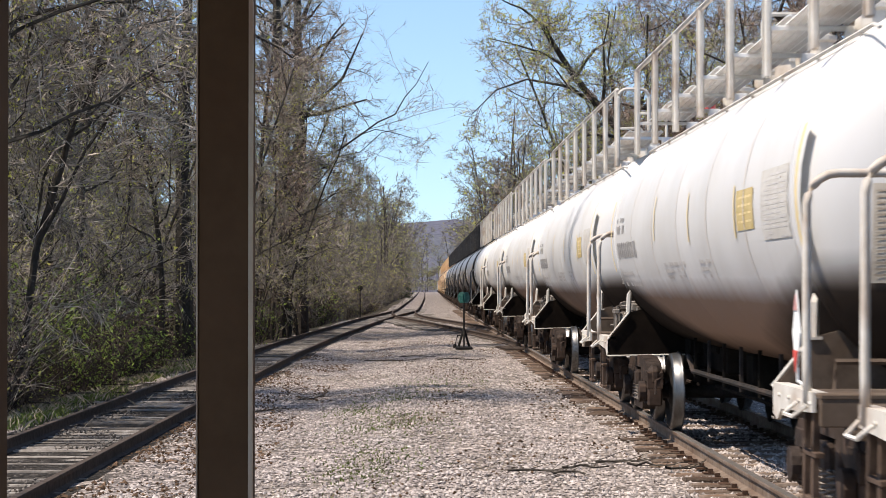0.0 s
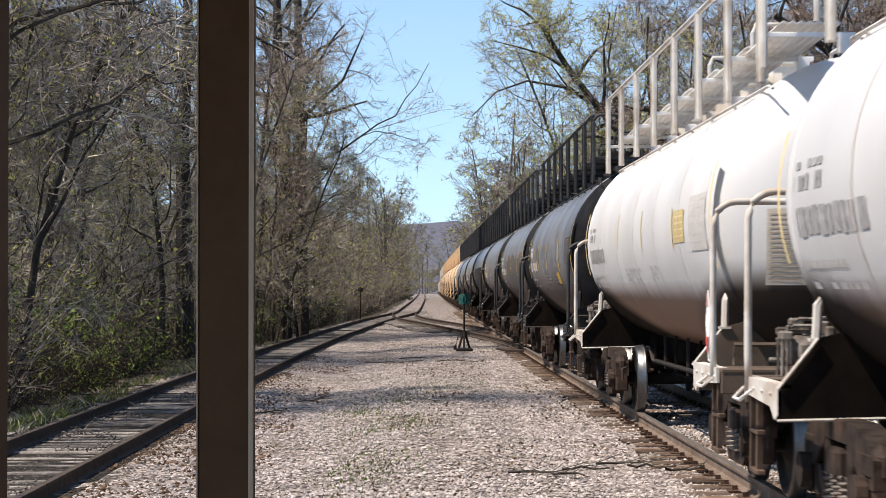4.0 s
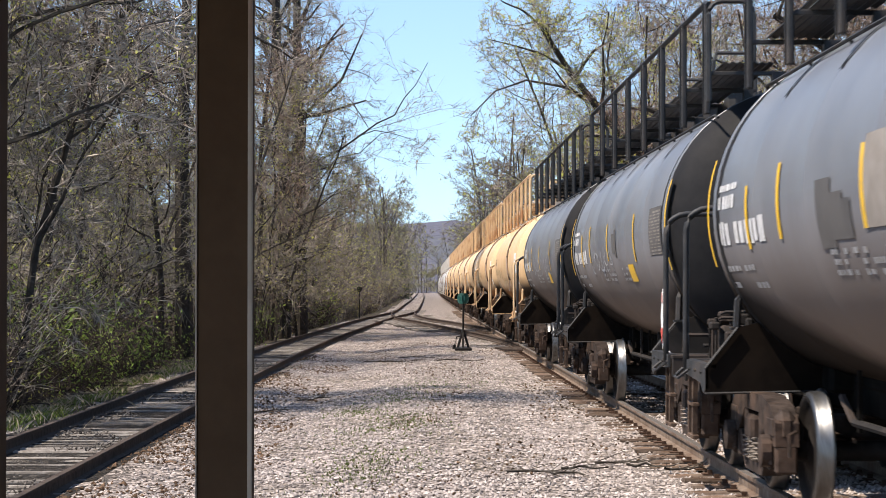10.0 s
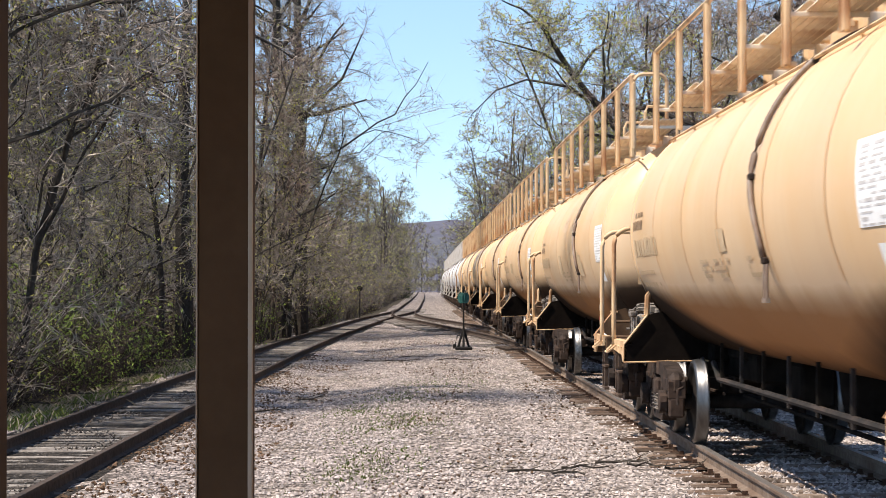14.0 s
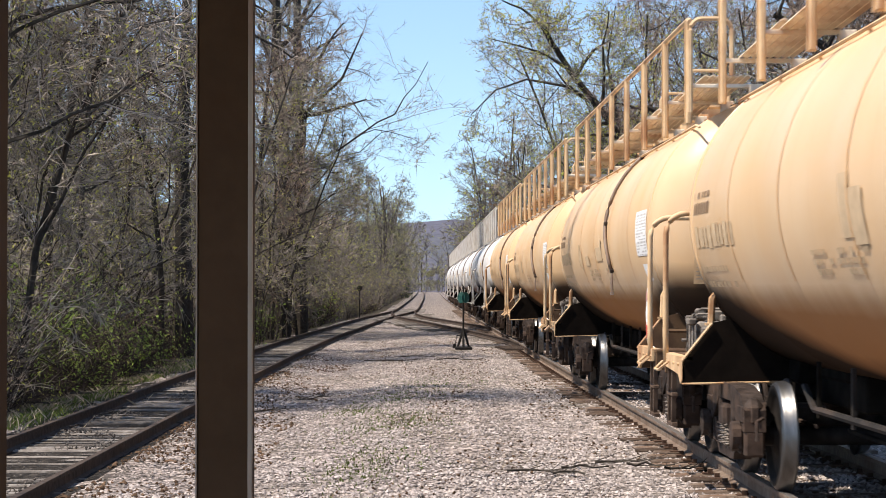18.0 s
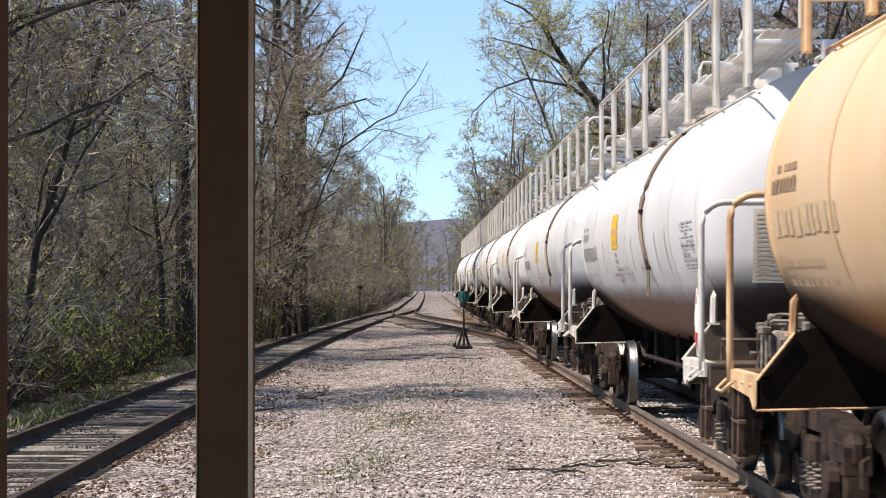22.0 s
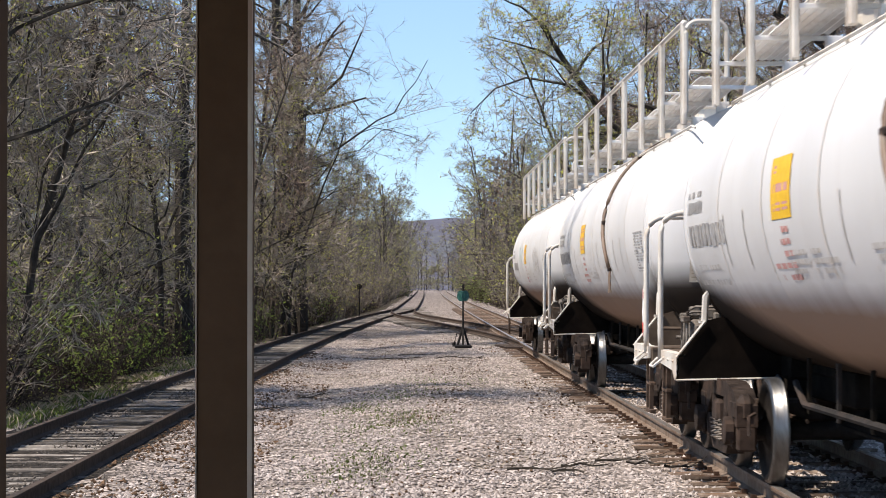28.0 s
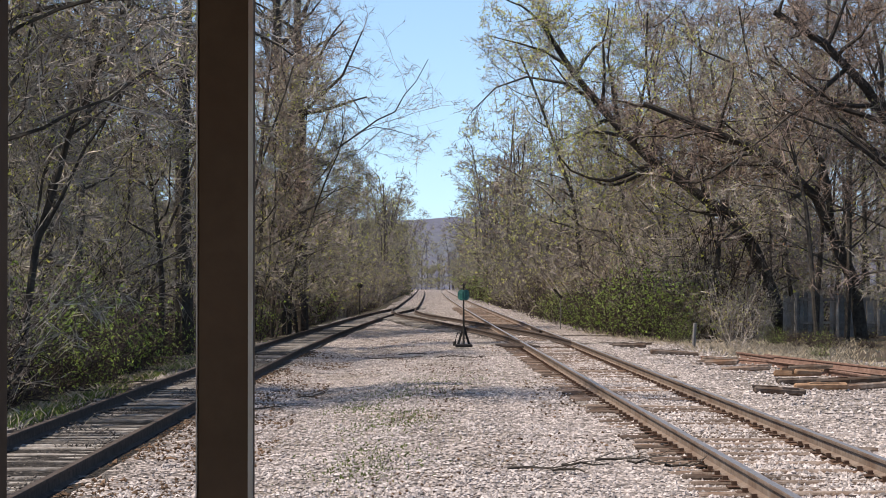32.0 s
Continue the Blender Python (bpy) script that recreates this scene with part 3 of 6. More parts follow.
def bars(bm, y0, y1, a, high, rnd, slot=0, gap=0.25, mean=0.09):
    """A line of unreadable lettering as short upright bars."""
    y = y0
    while y < y1:
        w = mean * rnd.uniform(0.6, 1.3)
        if rnd.random() > gap:
            decal(bm, y, min(y + w * 0.75, y1), a - high * rnd.uniform(0.4, 0.5), a + high * rnd.uniform(0.4, 0.5), slot)
        y += w


def make_wheelset():
    bm = bmesh.new()
    r = 0.457
    for s in (-1, 1):
        prof = [(0.0, 0.07), (-0.01, 0.12), (0.025, 0.16), (0.035, 0.36), (0.0, 0.385), (0.0, 0.425), (0.012, r - 0.012), (0.03, r), (0.10, r + 0.004),
                (0.112, r + 0.026), (0.132, r + 0.026), (0.14, 0.40), (0.10, 0.36), (0.085, 0.16), (0.11, 0.12), (0.11, 0.07)]
        for k in range(len(prof) - 1):
            lathe(bm, [(s * (-0.815 + prof[k][0]), prof[k][1]), (s * (-0.815 + prof[k + 1][0]), prof[k + 1][1])], "x", n=20,
                  slot=1 if 5 <= k <= 9 else 0)
        lathe(bm, [(s * 1.06, 0), (s * 1.06, 0.085), (s * 0.7, 0.085)], "x", n=10)
        for k in range(3):
            a = 2 * math.pi * k / 3
            box(bm, s * 1.065, 0.05 * math.cos(a), 0.05 * math.sin(a), 0.02, 0.025, 0.025)
    lathe(bm, [(-0.72, 0.08), (0.72, 0.08)], "x", n=10)
    bmesh.ops.remove_doubles(bm, verts=bm.verts, dist=0.0005)
    bmesh.ops.recalc_face_normals(bm, faces=bm.faces)
    return bm


def make_side_frame(s):
    bm = bmesh.new()
    x = s * 1.0
    top = [(-1.10, 0.50), (-1.10, 0.68), (-0.90, 0.80), (-0.5, 0.86), (0.5, 0.86), (0.90, 0.80), (1.10, 0.68), (1.10, 0.50), (0.74, 0.50), (0.36, 0.72), (-0.36, 0.72), (-0.74, 0.50)]
    plate(bm, top, "x", x - 0.09, 0.18)
    low = [(-0.74, 0.52), (-0.62, 0.40), (-0.40, 0.22), (0.40, 0.22), (0.62, 0.40), (0.74, 0.52), (0.58, 0.52), (0.36, 0.31), (-0.36, 0.31), (-0.58, 0.52)]
    plate(bm, low, "x", x - 0.08, 0.16)
    for q in (-1, 1):
        box(bm, x, q * 0.36, 0.50, 0.17, 0.14, 0.46, bevel=0.015)
        box(bm, x, q * 0.90, 0.64, 0.20, 0.42, 0.27, bevel=0.075)
        box(bm, x, q * 1.05, 0.40, 0.17, 0.10, 0.22, bevel=0.02)
        box(bm, x, q * 0.73, 0.40, 0.17, 0.10, 0.22, bevel=0.02)
        box(bm, x + s * 0.10, q * 0.89, 0.44, 0.05, 0.22, 0.20, bevel=0.02)
        lathe(bm, [(x + s * 0.10, 0.125), (x + s * 0.17, 0.125), (x + s * 0.175, 0.09), (x + s * 0.175, 0.0)], "x", at=(0, q * 0.89, 0.457), n=12)
    bmesh.ops.recalc_face_normals(bm, faces=bm.faces)
    return bm


def make_spring(s, q):
    bm = bmesh.new()
    pts = [(s * 1.06 + 0.06 * math.cos(a), q + 0.06 * math.sin(a), 0.315 + 0.19 * a / 29) for a in (1.0 * k for k in range(30))]
    tube(bm, pts, 0.014, 3, caps=False)
    return bm


def add_truck(car, y, sign):
    bm = bmesh.new()
    box(bm, 0, 0, 0.58, 2.25, 0.34, 0.20, bevel=0.03)
    box(bm, 0, 0, 0.70, 0.5, 0.5, 0.10, bevel=0.02)
    for s in (-1, 1):
        box(bm, s * 0.62, 0, 0.71, 0.18, 0.30, 0.06, bevel=0.01)
        for q in (-1, 1):
            box(bm, s * 0.62, q * 0.40, 0.42, 0.36, 0.08, 0.10, bevel=0.01)
            box(bm, s * 0.80, q * 0.40, 0.45, 0.06, 0.07, 0.26, bevel=0.01)
    for q in (-1, 1):
        box(bm, 0, q * 0.40, 0.40, 1.5, 0.05, 0.09)
    truck = part("truck", bm, M_IRON, car, "grimy cast steel freight truck")
    truck.matrix_basis = pose(0, y, 0)
    for s in (-1, 1):
        part("side_frame", make_side_frame(s), M_IRON, truck)
        for q in (-0.22, 0.0, 0.22):
            part("coil_spring", make_spring(s, q), M_SPRING, truck, "dusty coil spring")
    for q in (-0.89, 0.89):
        w = part("wheelset", make_wheelset(), [M_WHEEL, M_TREAD], truck, "iron wheel pair with bright worn treads", True)
        w.matrix_basis = pose(0, q, 0.457)
    bm = bmesh.new()
    for s in (-1, 1):
        tube(bm, [(s * 0.95, -1.2, 0.62), (s * 1.02, -1.3, 0.60), (s * 1.02, -1.32, 0.44)], 0.016, 5)
        tube(bm, [(s * 0.5, -1.15, 0.55), (s * 0.5, 1.15, 0.55)], 0.02, 5)
    part("brake_rod", bm, M_IRON, truck)
    return truck


def add_end(car, kind, q, lad):
    """One end of the car; q is +1 for the far end. lad: half the distance between the two hand rails."""
    trim, sill = M_TRIM[kind], M_SILL[kind]

    def Y(d):
        return q * (lad + d)
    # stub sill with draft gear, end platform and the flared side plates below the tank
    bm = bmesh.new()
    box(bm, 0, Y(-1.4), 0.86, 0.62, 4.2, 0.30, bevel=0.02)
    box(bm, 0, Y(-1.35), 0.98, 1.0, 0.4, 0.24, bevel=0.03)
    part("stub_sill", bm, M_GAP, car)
    # black block added to fill the shaded space under the tank's end
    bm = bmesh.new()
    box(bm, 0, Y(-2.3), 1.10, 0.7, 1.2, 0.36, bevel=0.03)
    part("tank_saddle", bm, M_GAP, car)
    bm = bmesh.new()
    box(bm, 0, Y(0.0), 1.06, 2.86, 0.62, 0.035, bevel=0.008)
    box(bm, 0, Y(0.28), 0.98, 2.86, 0.05, 0.20, bevel=0.008)
    part("end_platform", bm, sill, car)
    for s in (-1, 1):
        # channel along the side, from the step back to the body bolster
        bm = bmesh.new()
        plate(bm, [(Y(0.16), 1.08), (Y(0.16), 0.96), (Y(-0.9), 0.92), (Y(-1.06), 0.84), (Y(-1.20), 0.88), (Y(-1.20), 1.08)], "x", s * 1.44 - 0.012, 0.024)
        plate(bm, [(Y(0.16), 1.055), (Y(0.16), 1.08), (Y(-1.20), 1.08), (Y(-1.20), 1.055)], "x", s * 1.40 - 0.04, 0.08)
        for d in (0.1, -0.25, -0.6, -0.95):
            lathe(bm, [(s * 1.452, 0.0), (s * 1.452, 0.016), (s * 1.465, 0.016), (s * 1.468, 0.0)], "x", at=(0, Y(d), 1.01), n=6)
        part("side_bracket", bm, trim, car)
        # one half of the body bolster: a web under the tank, dull paint outside and near black inside
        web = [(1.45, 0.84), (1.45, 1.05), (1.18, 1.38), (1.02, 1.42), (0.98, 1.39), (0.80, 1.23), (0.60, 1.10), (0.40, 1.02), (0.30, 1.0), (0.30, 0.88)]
        for d, material, label in ((-1.17, sill, "dusty outer face of the bolster web"), (-1.20, M_FLAP, "near-black inner face of the bolster web")):
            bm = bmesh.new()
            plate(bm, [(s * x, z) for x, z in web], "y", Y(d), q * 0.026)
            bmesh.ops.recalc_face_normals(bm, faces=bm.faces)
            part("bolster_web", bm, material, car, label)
        bm = bmesh.new()
        tube(bm, [(s * 1.455, Y(-1.22), 1.05), (s * 1.19, Y(-1.22), 1.38)], 0.013, 5)
        tube(bm, [(s * 1.455, Y(-1.22), 0.845), (s * 0.5, Y(-1.22), 0.865)], 0.010, 5)
        part("web_flange", bm, trim, car)
        bm = bmesh.new()
        tube(bm, [(s * 1.47, Y(0.08), 1.0), (s * 1.55, Y(0.04), 0.93), (s * 1.55, Y(-0.24), 0.93), (s * 1.47, Y(-0.26), 1.0)], 0.014, 5)
        part("stirrup", bm, trim, car)
        # sill step hanging towards the rail
        bm = bmesh.new()
        plate(bm, [(Y(0.05), 1.0), (Y(0.05) + 0.07, 1.0), (Y(0.05) + 0.12, 0.40), (Y(0.05) + 0.05, 0.40)], "x", s * 1.40 - 0.02, 0.04)
        step = part("step_hanger", bm, M_STEP, car, "grimy brown sill step")
        bm = bmesh.new()
        plate(bm, [(Y(-0.22), 1.0), (Y(-0.22) + 0.07, 1.0), (Y(-0.22) + 0.12, 0.40), (Y(-0.22) + 0.05, 0.40)], "x", s * 1.40 - 0.02, 0.04)
        part("step_hanger", bm, M_STEP, car)
        for z in (0.42, 0.70):
            bm = bmesh.new()
            box(bm, s * 1.40, Y(-0.06), z, 0.06, 0.36, 0.035, bevel=0.006)
            part("rung", bm, M_STEP, step)
        bm = bmesh.new()
        tube(bm, [(s * 1.19, Y(-1.16), 1.36), (s * 1.18, Y(-1.18), 1.60), (s * 1.13, Y(-1.24), 1.74)], [0.032, 0.032, 0.018], 6)
        box(bm, s * 1.19, Y(-1.16), 1.37, 0.10, 0.07, 0.02)
        part("tank_strut", bm, trim, car)
    # hand rail: up from one step, round a bend and across the end of the tank to the other step
    bm = bmesh.new()
    top, bend = 2.395, 0.19
    side = [(-1.45, Y(0.01), 0.98), (-1.455, Y(0), 1.25), (-1.45, Y(0), top - bend)]
    side += [(-1.45 + bend * (1 - math.cos(a)), Y(0), top - bend + bend * math.sin(a)) for a in (math.pi / 2 * k / 5 for k in range(1, 6))]
    tube(bm, side + [(-x, y, z) for x, y, z in side[::-1]], 0.027, 8)
    part("hand_rail", bm, trim, car, smooth=True)
    # brake valve gear on the platform
    bm = bmesh.new()
    if q > 0:
        r = random.Random(6)
        lathe(bm, [(-0.17, 0.0), (-0.17, 0.09), (-0.13, 0.115), (0.13, 0.115), (0.17, 0.09), (0.17, 0)], "x", at=(-1.06, Y(-0.42), 1.27), n=12)
        for k in range(13):
            box(bm, -1.06 + r.uniform(-0.24, 0.16), Y(-0.46 + r.uniform(-0.30, 0.26)), 1.13 + 0.36 * r.random() ** 1.2, r.uniform(0.06, 0.13), r.uniform(0.06, 0.14), r.uniform(0.05, 0.12), bevel=0.015)
        for k in range(4):
            lathe(bm, [(0.0, 0.03), (0.10, 0.03), (0.11, 0.048), (0.14, 0.048), (0.15, 0.0)], "z", at=(-1.22 + 0.12 * k, Y(-0.22 - 0.14 * k), 1.28 + 0.03 * k), n=8)
        for k in range(3):
            y0, z0 = -0.15 - 0.2 * k, 1.40 + 0.05 * k
            tube(bm, [(-1.27, Y(y0), 1.10), (-1.27, Y(y0 - 0.02), z0 - 0.05), (-1.20, Y(y0 - 0.08), z0), (-0.98, Y(y0 - 0.16), z0), (-0.94, Y(y0 - 0.2), 1.15)], 0.015, 5)
        tube(bm, [(-1.30, Y(0.02), 1.20), (-0.4, Y(0.02), 1.20)], 0.018, 5)
        part("brake_valve", bm, M_VALVE if kind != "black" else M_SILL["black"], car, "pipes and brake valve on the end platform")
    else:
        tube(bm, [(-1.30, Y(0.10), 1.10), (-1.30, Y(0.10), 1.26), (0.6, Y(0.10), 1.26), (0.6, Y(0.10), 1.10)], 0.02, 5)
        box(bm, 0.2, Y(-0.2), 1.18, 0.5, 0.3, 0.2, bevel=0.03)
        part("brake_gear", bm, sill, car)
    bm = bmesh.new()
    box(bm, 0, Y(0.5), 0.82, 0.20, 0.8, 0.20, bevel=0.03)
    box(bm, 0.06, Y(0.80), 0.82, 0.26, 0.22, 0.30, bevel=0.05)
    tube(bm, [(-0.35, Y(0.3), 0.74), (-0.36, Y(0.55), 0.50), (-0.30, Y(0.74), 0.42)], 0.025, 5)
    part("coupler", bm, M_IRON, car, "rusty knuckle coupler with an air hose")


def tank_car(kind, lad, label, seed):
    """A tank car whose end hand rails stand lad metres either side of its middle."""
    rnd = random.Random(seed)
    car = base("tank_car", 0, 0, 0, label, "tank car", "tank cars of the train")
    trim, sill = M_TRIM[kind], M_SILL[kind]
    seam = lad - 1.0
    # tank shell with faint girth welds and domed heads
    prof = [(-(seam + 0.62 * math.sin(a)), TANK_R * math.cos(a)) for a in (math.pi / 2 * k / 8 for k in range(8, -1, -1))]
    n_ring = 6
    for k in range(1, n_ring):
        y = -seam + 2 * seam * k / n_ring
        for d, r in ((-0.04, 0.0), (-0.015, 0.003), (0.015, 0.003), (0.04, 0.0)):
            prof.append((y + d, TANK_R + r))
    prof += [(seam + 0.62 * math.sin(a), TANK_R * math.cos(a)) for a in (math.pi / 2 * k / 8 for k in range(9))]
    prof = [(y, max(r, 0.0)) for y, r in prof]
    prof[0], prof[-1] = (prof[0][0], 0.0), (prof[-1][0], 0.0)
    bm = bmesh.new()
    lathe(bm, prof, "y", at=(0, 0, TANK_Z), n=48)
    bmesh.ops.recalc_face_normals(bm, faces=bm.faces)
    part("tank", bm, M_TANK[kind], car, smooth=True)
    for s in (-1, 1):
        bm = bmesh.new()
        lathe(bm, [(-0.05, TANK_R), (-0.045, TANK_R + 0.012), (0.045, TANK_R + 0.012), (0.05, TANK_R)], "y", at=(0, s * (seam - 0.06), TANK_Z), n=48)
        part("head_ring", bm, M_TANK[kind], car, smooth=True)
    if kind == "black":
        # the heads and the edge of the shell are a deeper black
        for s in (-1, 1):
            bm = bmesh.new()
            lathe(bm, [(s * (seam - 0.30), TANK_R + 0.004), (s * (seam - 0.13), TANK_R + 0.005)], "y", at=(0, 0, TANK_Z), n=48)
            lathe(bm, [(s * (seam + 0.03 + 0.62 * math.sin(a)), (TANK_R + 0.004) * math.cos(a)) for a in (math.pi / 2 * k / 8 for k in range(8))] + [(s * (seam + 0.65), 0.0)], "y", at=(0, 0, TANK_Z), n=48)
            bmesh.ops.recalc_face_normals(bm, faces=bm.faces)
            part("head_paint", bm, M_PATCH, car, "deep black head", True)
    for q in (-1, 1):
        add_end(car, kind, q, lad)
        add_truck(car, q * (lad - 1.3), q)
    # roof walkway: ribbed panels on brackets, with a hand rail on posts
    wz, px = 3.80, -1.06
    y0, y1 = -lad - 0.15, lad - 1.05
    npost = round((y1 - y0) / 2.0)
    step = (y1 - y0) / npost
    bm = bmesh.new()
    corner = 0.16
    tube(bm, [(px, y0 + 0.03, 4.36), (px, y0 + corner, 4.39), (px, y1, 4.39)], 0.028, 6)
    turn = [(px + 0.12 * (1 - math.cos(a)), y0 + 0.03, 4.27 + 0.12 * math.sin(a)) for a in (math.pi / 2 * k / 4 for k in range(5))]
    over = [(px + 0.42 - 0.12 * (1 - math.cos(a)), y0 + 0.03, 4.27 + 0.12 * math.sin(a)) for a in (math.pi / 2 * k / 4 for k in range(4, -1, -1))]
    tube(bm, [(px, y0 + 0.03, 3.45)] + turn + over + [(px + 0.42, y0 + 0.03, 3.82)], 0.026, 6)
    part("walkway_hand_rail", bm, trim, car)
    for k in range(npost + 1):
        y = y0 + corner * (k == 0) + step * k
        bm = bmesh.new()
        box(bm, px, y, 3.865, 0.045, 0.072, 1.05, bevel=0.010)
        box(bm, px, y + 0.04, 3.865, 0.075, 0.012, 1.05)
        part("walkway_post", bm, trim, car)
        bm = bmesh.new()
        box(bm, -0.68, y, 3.725, 0.74, 0.04, 0.04, bevel=0.006)
        box(bm, -0.40, y, 3.66, 0.10, 0.08, 0.16)
        part("walkway_bracket", bm, M_DECK[kind], car)
        if k < npost:
            bm = bmesh.new()
            m = pose(0, y + step / 2, wz, -1.7, 0, 0)
            wave = [(-0.92 + 0.035 * j, 0.009 * (j % 2) * 2 - 0.009) for j in range(15)]
            ring = [m @ Vector((a, e, h)) for e in (-step / 2 - 0.02, step / 2 + 0.02) for a, h in wave + [(a2, h2 - 0.012) for a2, h2 in wave[::-1]]]
            vs = [bm.verts.new(q) for q in ring]
            nw = len(wave) * 2
            for j in range(nw):
                bm.faces.new((vs[j], vs[(j + 1) % nw], vs[nw + (j + 1) % nw], vs[nw + j]))
            bm.faces.new(vs[:nw][::-1])
            bm.faces.new(vs[nw:])
            part("walkway_panel", bm, M_DECK[kind], car, "ribbed steel grating")
    bm = bmesh.new()
    sy0, sy1 = -lad + 0.6, lad - 0.8
    tube(bm, [on_tank(sy0, 50, 0.0), on_tank(sy0 + 0.08, 50, 0.035), on_tank(sy1 - 0.08, 50, 0.035), on_tank(sy1, 50, 0.0)], 0.014, 6)
    part("safety_rail", bm, trim, car)
    for k in range(9):
        y = sy0 + 0.5 + (sy1 - sy0 - 1.0) * k / 8
        bm = bmesh.new()
        tube(bm, [on_tank(y, 50, 0.0), on_tank(y, 50, 0.035)], 0.014, 4)
        part("rail_bracket", bm, trim, car)
    # manway and fittings in the middle of the walkway
    bm = bmesh.new()
    lathe(bm, [(3.55, 0.42), (3.86, 0.42), (3.87, 0.46), (3.92, 0.46), (3.95, 0.38), (3.97, 0.0)], "z", at=(0.05, 0.2, 0), n=18)
    for k in range(8):
        a = 2 * math.pi * k / 8
        box(bm, 0.05 + 0.44 * math.cos(a), 0.2 + 0.44 * math.sin(a), 3.90, 0.05, 0.05, 0.14)
    part("manway", bm, trim, car, smooth=False)
    for y, r in ((1.3, 0.14), (-0.9, 0.12), (-1.5, 0.10), (3.4, 0.15), (-3.6, 0.15)):
        bm = bmesh.new()
        lathe(bm, [(3.60, r), (3.84, r), (3.86, r * 1.3), (3.90, r * 1.3), (3.92, r * 0.7), (4.02, r * 0.5), (4.03, 0)], "z", at=(-0.25, y, 0), n=10)
        part("top_valve", bm, trim, car)
    for y in (-1.4, 1.9):
        bm = bmesh.new()
        tube(bm, [(-0.2, y, 3.68), (-0.2, y, 4.45), (-0.15, y + 0.1, 4.55), (0.25, y + 0.1, 4.55), (0.32, y + 0.1, 4.45), (0.32, y + 0.1, 3.68)], 0.024, 6)
        part("manway_hoop", bm, trim, car)
    for s in (-1, 1):
        bm = bmesh.new()
        tube(bm, [(0.75, s * 0.9, 3.45), (0.75, s * 0.9, 4.28), (0.75, s * (lad - 1.6), 4.28), (0.75, s * (lad - 1.6), 3.45)], 0.024, 5)
        part("far_hand_rail", bm, trim, car)
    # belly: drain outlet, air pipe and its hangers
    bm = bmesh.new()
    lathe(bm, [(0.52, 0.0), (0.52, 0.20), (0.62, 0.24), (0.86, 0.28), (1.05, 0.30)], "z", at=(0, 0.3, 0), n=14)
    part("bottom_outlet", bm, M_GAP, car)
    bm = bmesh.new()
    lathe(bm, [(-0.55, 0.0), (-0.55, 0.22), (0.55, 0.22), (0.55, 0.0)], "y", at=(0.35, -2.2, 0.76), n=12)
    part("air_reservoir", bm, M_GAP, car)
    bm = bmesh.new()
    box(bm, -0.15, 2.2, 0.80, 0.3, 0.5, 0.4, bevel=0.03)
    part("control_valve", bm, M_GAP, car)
    bm = bmesh.new()
    tube(bm, [(-0.66, -lad + 1.9, 0.90), (-0.66, -lad + 2.3, 0.76), (-0.66, lad - 3.2, 0.74), (-0.66, lad - 2.8, 0.9)], 0.03, 6)
    part("air_pipe", bm, M_SILL["black"], car)
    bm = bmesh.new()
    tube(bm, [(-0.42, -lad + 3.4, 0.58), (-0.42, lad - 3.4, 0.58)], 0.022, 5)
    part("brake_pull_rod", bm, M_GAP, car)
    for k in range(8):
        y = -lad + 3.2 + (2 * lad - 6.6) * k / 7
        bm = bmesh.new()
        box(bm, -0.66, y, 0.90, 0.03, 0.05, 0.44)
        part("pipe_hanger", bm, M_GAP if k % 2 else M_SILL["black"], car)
    # flammable placard on a bent stalk near one end
    bm = bmesh.new()
    plate(bm, [(-lad + 0.48, 1.42 - 0.27), (-lad + 0.35, 1.42), (-lad + 0.48, 1.42 + 0.27), (-lad + 0.61, 1.42)], "x", -1.43, 0.008)
    tube(bm, [(-1.42, -lad + 0.48, 1.2), (-1.42, -lad + 0.48, 1.12), (-1.30, -lad + 0.40, 1.02)], 0.012, 4)
    placard = part("placard", bm, M_PLACARD_WHITE, car, "white diamond hazard placard with a red lower corner")
    bm = bmesh.new()
    plate(bm, [(-lad + 0.40, 1.31), (-lad + 0.56, 1.31), (-lad + 0.48, 1.17)], "x", -1.437, 0.004)
    part("placard_corner", bm, M_PLACARD_RED, placard, "red lower corner")
    bm = bmesh.new()
    plate(bm, [(-lad + 0.42, 1.56), (-lad + 0.54, 1.56), (-lad + 0.48, 1.66)], "x", -1.437, 0.004)
    part("placard_corner", bm, M_PINK, placard)
    livery(car, kind, lad, rnd)
    return car


